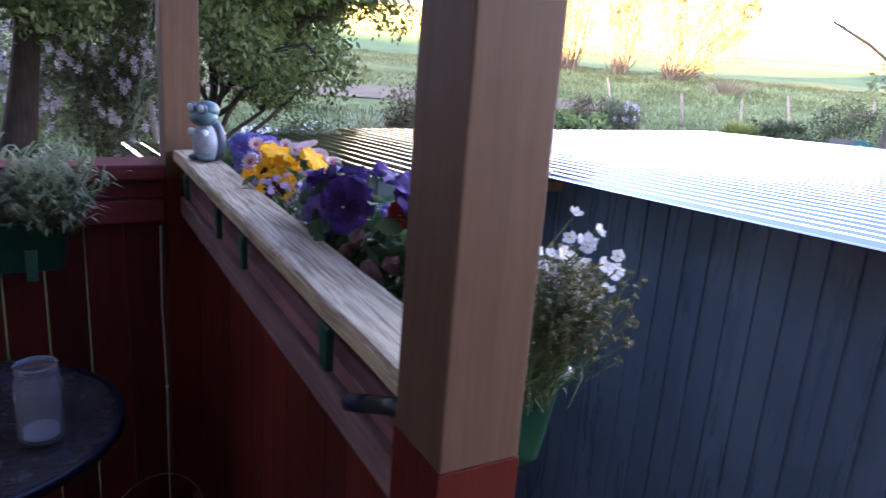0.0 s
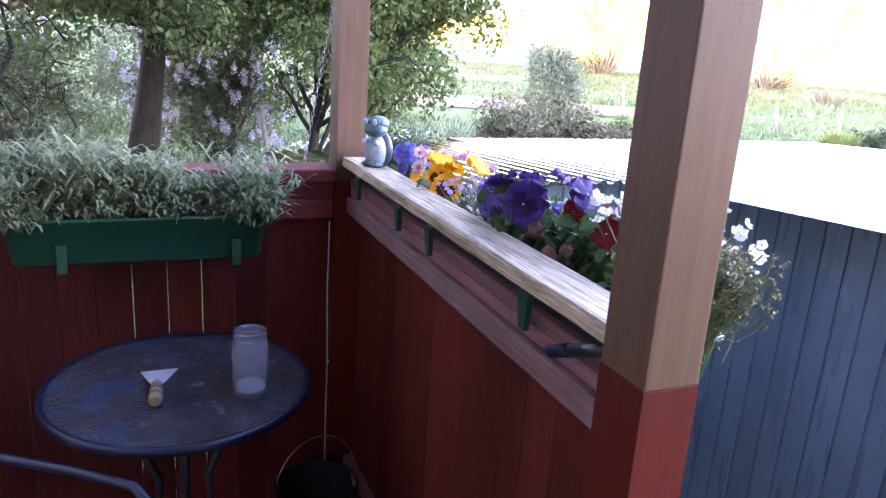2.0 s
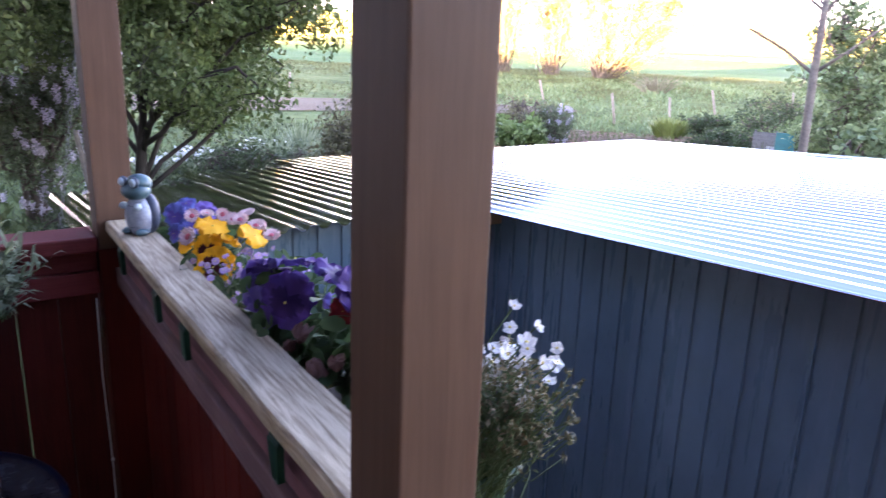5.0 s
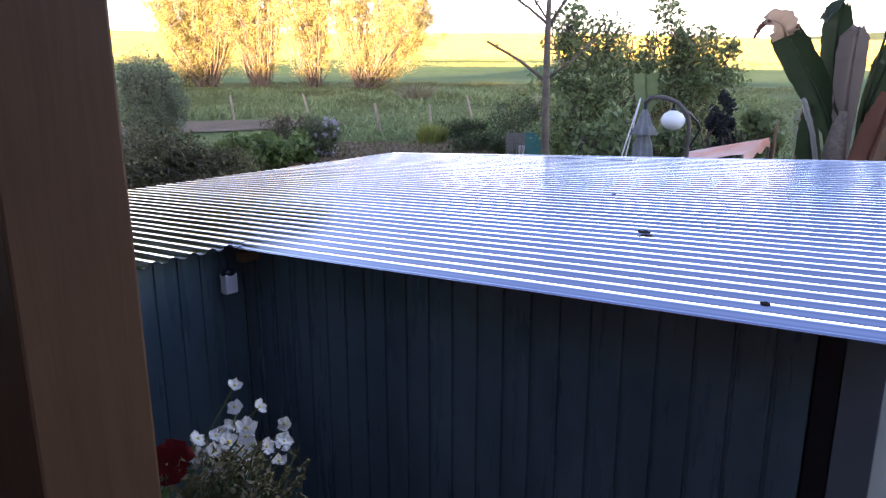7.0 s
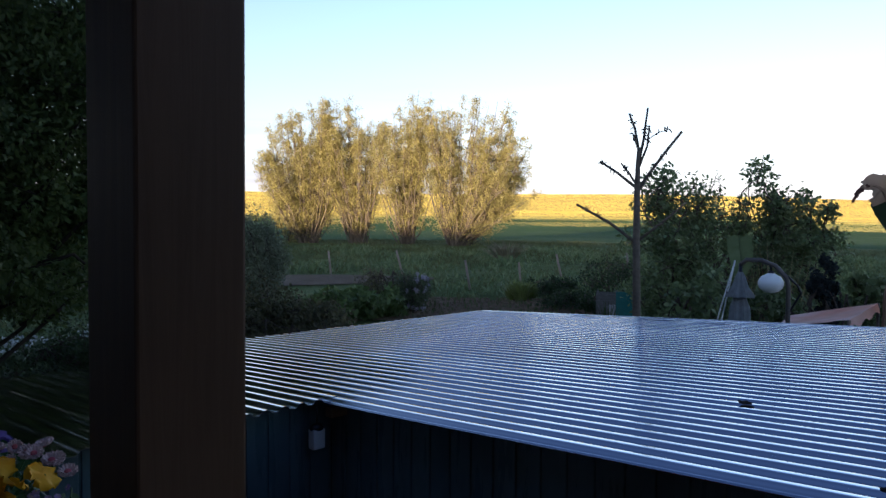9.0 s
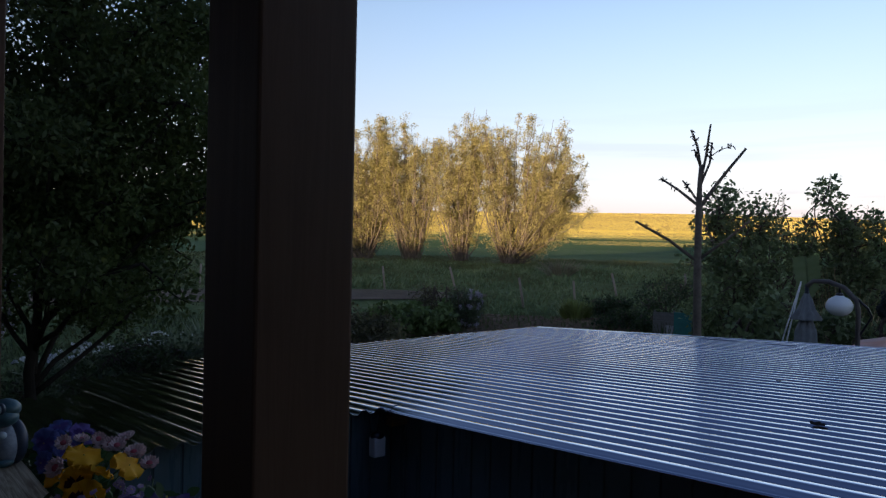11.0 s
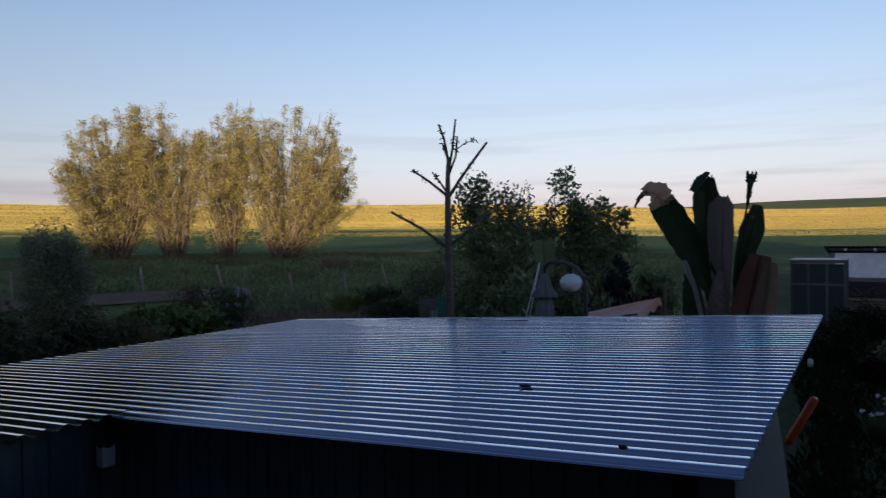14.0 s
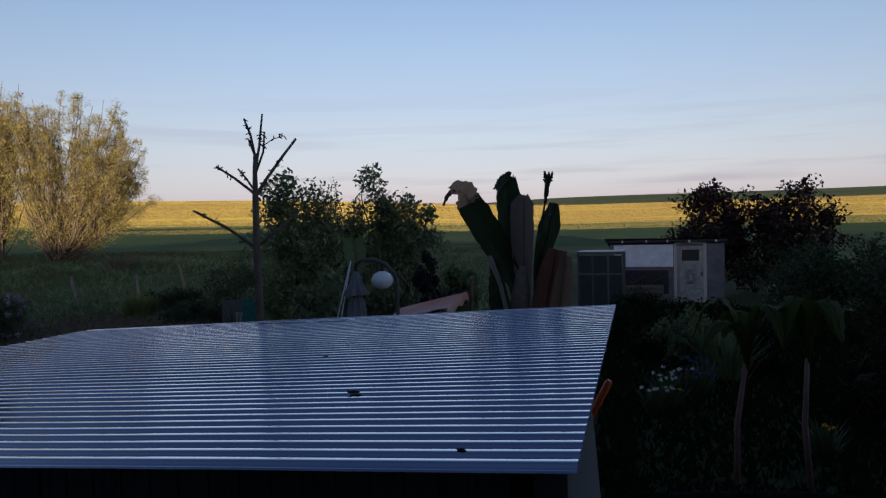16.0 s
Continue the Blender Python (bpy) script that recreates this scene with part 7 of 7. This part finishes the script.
def strewn(name, label, category, az, rad, n, size, seed, mat, rise=0.0, up=1.0, aspect=0.12, kind="stuff"):
    """Blades and leaves over a stretch of ground, too many to count."""
    r = rng(seed)
    a = r.uniform(az[0], az[1], n)
    d = np.sqrt(r.uniform(rad[0] ** 2, rad[1] ** 2, n))
    patch = np.array([noise.noise((q * 0.25, w * 0.12, seed)) for q, w in zip(a, d)])
    keep = (patch > -0.25) & ~((a > 33.5) & (a < 56.5) & (d > 19.6) & (d < 24.8)) & ~((a < 41) & (d > 25.5) & (d < 33.0))
    a, d, patch = a[keep], d[keep], patch[keep]
    x, y = d * np.sin(np.radians(a)), d * np.cos(np.radians(a))
    z = np.array([ground_z(p, q) for p, q in zip(x, y)])
    s = size * (0.7 + 0.8 * np.clip(patch, 0, 1)) * r.uniform(0.6, 1.3, len(x))
    tilt = r.normal(size=(len(x), 3)) * np.array([0.35, 0.35, 0]) + np.array([0, 0, up])
    dr = unit(tilt)
    o = unit(np.cross(dr, r.normal(size=(len(x), 3))))
    b = np.stack([x, y, z - 0.03 + rise], 1)
    S = s[:, None]
    v = np.stack([b - o * S * aspect, b + o * S * aspect, b + dr * S * 0.6 + o * S * aspect * 0.8, b + dr * S + tilt * np.array([1, 1, 0]) * S * 0.4], 1).reshape(-1, 3)
    ob = mesh_from(name, v, 4, mat)
    tagged(ob, label, category, kind=kind)


dead_tree()
banana_plant()
garden_lamp()
folded_umbrella()
tarp()
hut()
cold_frame()
fence_posts()
young_banana((8.3, -0.60, -1.1), (8.3, -0.71, 0.36), 501, "young banana plant with a brown stem")
young_banana((8.3, -1.31, -1.1), (8.3, -1.28, 0.42), 511, "young banana plant with a brown stem")

# undergrowth
def garden_path():
    rows = [[polar(a, d) for d in np.linspace(20.0 + 0.9 * noise.noise((a * 0.2, 1, 0)), 24.6 + 1.2 * noise.noise((a * 0.15, 7, 0)), 8)] for a in np.arange(33.5, 57, 0.8)]
    rows = np.array(rows) + np.array([0, 0, 0.03])
    ob = grid_mesh("garden_path", rows, ground_material("bare_garden_soil", [(0.35, (0.11, 0.076, 0.048)), (0.48, (0.185, 0.130, 0.084)), (0.58, (0.24, 0.175, 0.115)), (0.68, (0.125, 0.115, 0.055))], 0.9, fine=14, bstr=1.0, bdist=0.12))
    tagged(ob, "bare soil path between the beds and the meadow", "path", kind="structure")


garden_path()


def soil_clods():
    """Lumps of earth and small weeds over the bare path."""
    r = rng(615)
    n = 2600
    a, d = r.uniform(33.8, 56.5, n), np.sqrt(r.uniform(20.2 ** 2, 24.6 ** 2, n))
    x, y = d * np.sin(np.radians(a)), d * np.cos(np.radians(a))
    z = np.array([ground_z(p, q) for p, q in zip(x, y)]) + 0.02
    s = r.uniform(0.02, 0.075, n)[:, None]
    c = np.stack([x, y, z], 1)
    th = r.uniform(0, 2 * math.pi, n)
    u, w = np.stack([np.cos(th), np.sin(th), 0 * th], 1) * s, np.stack([-np.sin(th), np.cos(th), 0 * th], 1) * s * 0.8
    up = np.stack([0 * th, 0 * th, r.uniform(0.5, 1.0, n)], 1) * s
    lo, hi = [c - u - w, c + u - w, c + u + w, c - u + w], [c - u * 0.5 - w * 0.4 + up, c + u * 0.4 - w * 0.5 + up * 0.8, c + u * 0.5 + w * 0.4 + up, c - u * 0.4 + w * 0.5 + up * 0.9]
    q = [np.stack([lo[k], lo[(k + 1) % 4], hi[(k + 1) % 4], hi[k]], 1) for k in range(4)] + [np.stack(hi, 1)]
    tagged(mesh_from("soil_clods", np.concatenate(q).reshape(-1, 3), 4, ground_material("clod_earth", [(0.4, (0.10, 0.07, 0.045)), (0.6, (0.22, 0.16, 0.105))], 3.0, fine=20)), "brown clods of earth lying on the bare path", "soil", kind="stuff")
    m = rng(616).random(n) < 0.22
    b, h = c[m], r.uniform(0.05, 0.2, (m.sum(), 1))
    v = np.concatenate([np.stack([b - u[m] * 0.4, b + u[m] * 0.4, b + u[m] * 0.2 + w[m] * k + np.array([0, 0, 1]) * h, b - u[m] * 0.1 + w[m] * k + np.array([0, 0, 1]) * h], 1) for k in (-1.5, 0.3, 1.6)]).reshape(-1, 3)
    tagged(mesh_from("path_weeds", v, 4, LEAF["grass"]), "small green weeds sprouting on the bare path", "weeds", kind="stuff")


soil_clods()
strewn("meadow_grass", "tall meadow grass with pale seed heads", "grass", (10, 80), (24, 75), 46000, 0.27, 601, LEAF["grass"], aspect=0.09)
strewn("meadow_weeds", "dark tufts of dock and nettles in the meadow", "weeds", (28, 76), (21, 55), 12000, 0.30, 607, LEAF["elder"], aspect=0.20)
strewn("rough_grass", "rough grass and weeds round the garden", "grass", (-16, 80), (9, 24), 24000, 0.26, 602, LEAF["herb"], aspect=0.10)
strewn("garden_weeds", "leafy garden plants, leaf colour darkened for shade", "plants", (78, 112), (7, 24), 30000, 0.24, 603, LEAF["bed_shade"], aspect=0.14)
strewn("lawn_grass", "short lawn grass under the fruit trees", "grass", (-18, 20), (9, 30), 16000, 0.12, 604, LEAF["grass"])
# the beds seen over the shed's roof
fresh = leafy("fresh_lily_leaves", (0.095, 0.150, 0.042), (0.20, 0.27, 0.09))
shrub("lily_bed", polar(36.6, 20.0), 1.2, 0.6, 0.80, 611, fresh, 0.20, "bed of fresh green lily leaves", 44, 44, "plants", pointed=True)
shrub("lily_bed", polar(39.6, 20.6), 1.1, 0.6, 0.75, 612, fresh, 0.20, "bed of fresh green lily leaves", 40, 44, "plants", pointed=True)
shrub("rose_bush", polar(40.0, 22.0), 0.75, 0.7, 1.55, 613, LEAF["box"], 0.075, "brownish rose bush beside the path", 34, 60)
lilac_bush(polar(42.4, 21.5), 0.50, 1.15, 23, 26, 16, "small lilac with purple flower heads")
for q, (a_, d_, h_) in enumerate(((50.2, 24.5, 0.60), (51.4, 24.8, 0.55), (50.8, 24.2, 0.65))):
    tuft("grass_tuft", polar(a_, d_), h_, 0.55, 190, 620 + q, leafy("fresh_grass", (0.12, 0.155, 0.035), (0.24, 0.28, 0.08)), "bright green clump of tall grass", group="grass clumps")
tuft("reed_patch", polar(49.6, 44.0), 1.0, 2.4, 220, 625, leafy("dry_reeds", (0.17, 0.145, 0.085), (0.28, 0.24, 0.15)), "patch of pale dry reeds in the meadow", blade=0.018)
tuft("dry_grass_clump", polar(69.0, 14.3), 2.35, 1.1, 60, 626, leafy("straw", (0.34, 0.26, 0.12), (0.5, 0.40, 0.22)), "tall clump of dry yellow grass", blade=0.008)
for q, (a_, d_, w_, h_) in enumerate(((54.5, 23.0, 1.1, 0.6), (56.8, 22.0, 1.0, 0.7), (53.0, 26.0, 1.2, 0.6), (60.5, 20.0, 1.2, 1.2), (57.5, 27, 1.6, 1.4))):
    shrub("low_bush", polar(a_, d_), w_, 0.7, h_, 630 + q, LEAF["dark"], 0.09, "low dark green bush at the meadow's edge", 26, 70, stems=3)
for q, (a_, d_, h_) in enumerate(((23.0, 16.5, 1.0), (21.0, 15.5, 0.9), (25.2, 15.0, 0.95), (18.0, 14.5, 0.8))):
    tuft("iris_clump", polar(a_, d_), h_, 0.7, 170, 640 + q, LEAF["pinks"], "clump of upright grey-green iris leaves", "plant", "iris clumps", blade=0.022)
for q, (a_, d_) in enumerate(((12.3, 15.6), (14.3, 16.2), (16.2, 16.6), (18.8, 17.0), (20.4, 17.6))):
    tuft("candytuft", polar(a_, d_), 0.45, 0.5, 160, 650 + q, LEAF["pinks"], "white-flowering candytuft beyond the shed", "flower", "white flower clumps", flowers=(14, 0.06, LEAF["white_fl"]))
for q, (a_, d_, w_, h_) in enumerate(((14.0, 12.5, 1.0, 0.8), (19.0, 13.0, 1.0, 1.2), (24.5, 12.8, 0.8, 1.1), (8.0, 11.2, 0.7, 0.45), (-6.0, 11.0, 1.1, 1.3), (-9.5, 9.5, 1.0, 1.2), (-3.5, 8.5, 0.6, 0.4), (3.8, 9.4, 0.6, 0.4))):
    shrub("garden_bush", polar(a_, d_), w_, 0.8, h_, 660 + q, LEAF["herb"] if q % 2 else LEAF["lilac"], 0.075, "leafy green garden bush among grass", 40, 90, stems=4)


def gnarled_tree():
    r = rng(700)
    b = polar(-6.6, 9.4)
    cl = []
    for _ in range(34):
        p = np.array([-0.8, 0.4, 2.0]) + unit(r.normal(size=3)) * np.array([1.5, 1.0, 0.8]) * r.uniform(0.3, 1)
        cl.append((tuple(p), (0.4, 0.4, 0.3), 60))
    lim = [([(-0.2, 0, 0.9), (-0.5, 0.1, 1.25), (-0.9, 0.2, 1.5), (-1.5, 0.3, 1.75)], [0.10, 0.09, 0.07, 0.05]), ([(-0.45, 0.1, 1.2), (-0.55, 0.2, 1.8), (-0.3, 0.3, 2.3), (-0.35, 0.2, 2.8)], [0.05, 0.04, 0.03, 0.015]),
           ([(-0.9, 0.2, 1.5), (-1.0, 0.4, 2.0), (-0.8, 0.5, 2.6)], [0.05, 0.035, 0.015]), ([(-0.25, 0, 0.95), (-0.9, -0.1, 1.05), (-1.6, -0.2, 1.2)], [0.07, 0.05, 0.03])]
    make_tree("gnarled_tree", b, "leaning gnarled fruit tree with twisted bare limbs", "tree", ([(0.15, 0, -0.1), (0.05, 0, 0.4), (-0.2, 0, 0.95)], [0.13, 0.12, 0.11]), lim, cl, (0.06, 0.2, 0.55), (M["bark_black"], LEAF["apple"]), 701)


gnarled_tree()
stake_wood = wood("split_stake_wood", (0.16, 0.09, 0.055), (0.32, 0.20, 0.13), "z", 5, 0.85)
for a_, d_, top, rad in ((76.6, 9.4, 1.36, 0.05), (75.0, 9.6, 1.12, 0.022), (77.4, 9.8, 1.22, 0.028)):
    b_ = polar(a_, d_)
    bm = bmesh.new()
    tube(bm, [b_, (b_[0] + 0.02, b_[1] - 0.01, 0.1), (b_[0], b_[1] - 0.04, top - 0.15), (b_[0] + 0.01, b_[1] - 0.05, top)], [rad, rad * 0.95, rad * 0.8, rad * 0.35], 6)
    tagged(part("garden_stake", bm, stake_wood), "rough brown wooden stake beside the banana plant", "stake", "stakes beside the banana")
bm = bmesh.new()
b_ = polar(9.4, 9.3)
tube(bm, [(b_[0] + 0.05, b_[1], b_[2]), (b_[0] - 0.12, b_[1], b_[2] + 0.9), (b_[0] - 0.24, b_[1], b_[2] + 1.75)], [0.035, 0.032, 0.028], 8)
tagged(part("wooden_stake", bm, M["bark_grey"]), "leaning grey wooden stake beside the lilac", "stake")


def far_house():
    b = polar(-8.0, 62)
    t = thing("far_house", b, "distant low house with a red tiled roof", "house")
    part("wall", blk(b[0] - 5, b[0] + 2.2, b[1], b[1] + 5, b[2] - 0.5, b[2] + 2.2), plain("far_render", (0.6, 0.58, 0.54), 0.9), t)
    bm = bmesh.new()
    v = [bm.verts.new((b[0] + x, b[1] + y, b[2] + z)) for x, y, z in ((-5.4, -0.4, 2.1), (2.6, -0.4, 2.1), (2.6, 5.4, 2.1), (-5.4, 5.4, 2.1), (-5.4, 2.5, 4.2), (2.6, 2.5, 4.2))]
    for f in ((0, 1, 5, 4), (2, 3, 4, 5), (3, 0, 4), (1, 2, 5), (3, 2, 1, 0)):
        bm.faces.new([v[i] for i in f])
    part("roof", bm, plain("red_tiles", (0.35, 0.10, 0.06), 0.85, vary=0.25, scale=3), t)
    for x in (-3.4, -1.6, 0.4):
        w = part("window", blk(b[0] + x, b[0] + x + 0.9, b[1] - 0.03, b[1] - 0.003, b[2] + 0.7, b[2] + 1.8), M["white"], t)
        part("pane", blk(b[0] + x + 0.08, b[0] + x + 0.82, b[1] - 0.04, b[1] - 0.031, b[2] + 0.78, b[2] + 1.72), M["dark"], w)


far_house()


def water_butt():
    b = polar(58.4, 12.5)
    t = thing("water_barrel", b, "blue-green plastic water barrel behind the shed", "barrel")
    bm = bmesh.new()
    lathe(bm, [(0.0, 0.0), (0.18, 0.0), (0.21, 0.2), (0.22, 0.5), (0.21, 0.85), (0.19, 0.95), (0.17, 0.95), (0.17, 0.9), (0, 0.9)], b, 24)
    lathe(bm, [(0.222, 0.30), (0.232, 0.32), (0.222, 0.34)], b, 24)
    lathe(bm, [(0.222, 0.60), (0.232, 0.62), (0.222, 0.64)], b, 24)
    part("barrel", bm, plain("teal_plastic", (0.05, 0.20, 0.20), 0.4), t)
    c = polar(57.0, 12.8)
    k = thing("crate", c, "weathered grey box behind the shed", "box")
    part("box", blk(c[0] - 0.2, c[0] + 0.2, c[1] - 0.2, c[1] + 0.2, c[2], c[2] + 0.75, 0.01), M["bark_grey"], k)


water_butt()
# flower bed beside the shed's end
for q, (a_, d_, h_, fm) in enumerate(((89.6, 12.0, 0.5, LEAF["white_fl"]), (90.6, 12.3, 0.5, LEAF["white_fl"]), (88.9, 11.4, 0.4, LEAF["white_fl"]), (92.4, 12.6, 0.6, P_BLUE), (92.0, 12.2, 0.55, P_VIO), (90.2, 11.6, 0.4, P_YEL), (100.0, 9.8, 0.5, P_YEL))):
    tuft("border_flowers", polar(a_, d_), h_, 0.35, 90, 680 + q, LEAF["herb"], "clump of border flowers in the dark bed", "flower", "border flowers", flowers=(2 if fm is P_YEL else 7, 0.036, fm), blade=0.015)
for q, (a_, d_) in enumerate(((93.0, 14.5), (94.2, 14.0), (92.2, 15.5))):
    tuft("daylily_clump", polar(a_, d_), 0.9, 0.9, 150, 690 + q, LEAF["elder"], "arching strap-leaved clump in the border", "plant", "strap-leaved clumps", blade=0.02)


def bed_edging():
    bm = bmesh.new()
    pts = []
    for a in np.linspace(86, 112, 26):
        p = polar(a, 8.15 + 0.25 * math.sin(a * 0.2))
        pts.append((p[0], p[1], p[2] + 0.05))
    tube(bm, pts, 0.05, 6)
    ob = part("bed_edging", bm, M["bark_black"])
    tagged(ob, "low dark edging round the flower bed", "edging", kind="structure")


bed_edging()
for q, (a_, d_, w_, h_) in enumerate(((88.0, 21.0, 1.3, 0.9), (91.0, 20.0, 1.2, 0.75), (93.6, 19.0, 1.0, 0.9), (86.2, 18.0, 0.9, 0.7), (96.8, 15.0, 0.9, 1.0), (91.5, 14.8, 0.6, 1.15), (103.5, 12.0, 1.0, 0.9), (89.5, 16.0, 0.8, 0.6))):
    shrub("bed_plant", polar(a_, d_), w_, 0.6, h_, 710 + q, LEAF["bed_shade"] if q != 5 else LEAF["elder"], 0.09, "leafy plant of the garden bed, mostly in shade-darkened leaf colour", 30, 70, "plant", stems=3)


def orange_tool():
    t = thing("garden_tool", (5.82, 1.15, -1.1), "orange-handled garden tool leaning by the shed", "tool")
    bm = bmesh.new()
    tube(bm, [(5.82, 1.15, -1.1), (5.80, 0.69, 0.24)], 0.015, 8)
    part("shaft", bm, M["bark_grey"], t)
    bm = bmesh.new()
    tube(bm, [(5.80, 0.69, 0.23), (5.80, 0.68, 0.26), (5.80, 0.53, 0.55), (5.80, 0.52, 0.57)], [0.022, 0.031, 0.029, 0.018], 12)
    part("grip", bm, plain("orange_plastic", (0.75, 0.13, 0.03), 0.5), t)
    c = (6.2, 0.585, 0.74)
    g = thing("white_lantern", c, "small white jar lantern hanging at the roof's corner", "lantern")
    bm = bmesh.new()
    lathe(bm, [(0.0, -0.03), (0.016, -0.03), (0.019, 0.0), (0.018, 0.02), (0.011, 0.03), (0.0, 0.03)], c, 14)
    part("jar", bm, M["white"], g)
    bm = bmesh.new()
    tube(bm, [(c[0], c[1], c[2] + 0.03), (c[0] - 0.4, c[1] - 0.05, c[2] + 0.2), (5.26, 0.45, 1.165)], 0.003, 5)
    part("wire", bm, M["dark"], g)


orange_tool()


def compost_bin():
    """A bin of grey slats with a teal plastic sheet on one half, beyond the shed."""
    az = radians(58.2)
    o = Vector((0.27 + 18.0 * math.sin(az), 0.22 + 18.0 * math.cos(az), 0))
    o.z = ground_z(o.x, o.y)
    rot = Matrix.Translation(o) @ Matrix.Rotation(-az, 4, "Z")
    t = thing("compost_bin", tuple(o), "compost bin of grey slats with a teal plastic panel", "compost bin")
    grey = plain("grey_slat_wood", (0.13, 0.125, 0.12), 0.85, vary=0.3, scale=14, bumps=0.3)
    for x in (-0.47, -0.02, 0.36):
        for y in (0.0, 0.6):
            bm = bmesh.new()
            box(bm, x - 0.025, x + 0.025, y - 0.025, y + 0.025, -0.05, 1.10, 0.004, rot)
            part("post", bm, grey, t)
    for k in range(7):
        z = 0.06 + 0.148 * k
        bm = bmesh.new()
        box(bm, -0.50, -0.03, -0.048, -0.026, z, z + 0.10, 0.003, rot)
        part("slat", bm, grey, t)
        bm = bmesh.new()
        box(bm, -0.50, 0.39, 0.626, 0.648, z, z + 0.10, 0.003, rot)
        part("slat", bm, grey, t)
    bm = bmesh.new()
    box(bm, -0.025, 0.375, -0.052, -0.026, 0.02, 1.12, 0.006, rot)
    part("panel", bm, plain("teal_plastic", (0.020, 0.150, 0.145), 0.45, vary=0.2, scale=6), t, "teal plastic panel")
    bm = bmesh.new()
    box(bm, -0.21, -0.03, -0.078, -0.053, 0.40, 0.80, 0.006, rot)
    part("board", bm, plain("pale_grey_board", (0.30, 0.30, 0.31), 0.7, vary=0.2, scale=8), t, "pale grey board")


compost_bin()
_o = polar(57.3, 17.3)
tuft("sword_lily", _o, 0.95, 0.4, 46, 691, LEAF["dark"], "spiky clump of dark upright sword-shaped leaves", "plant", blade=0.02)
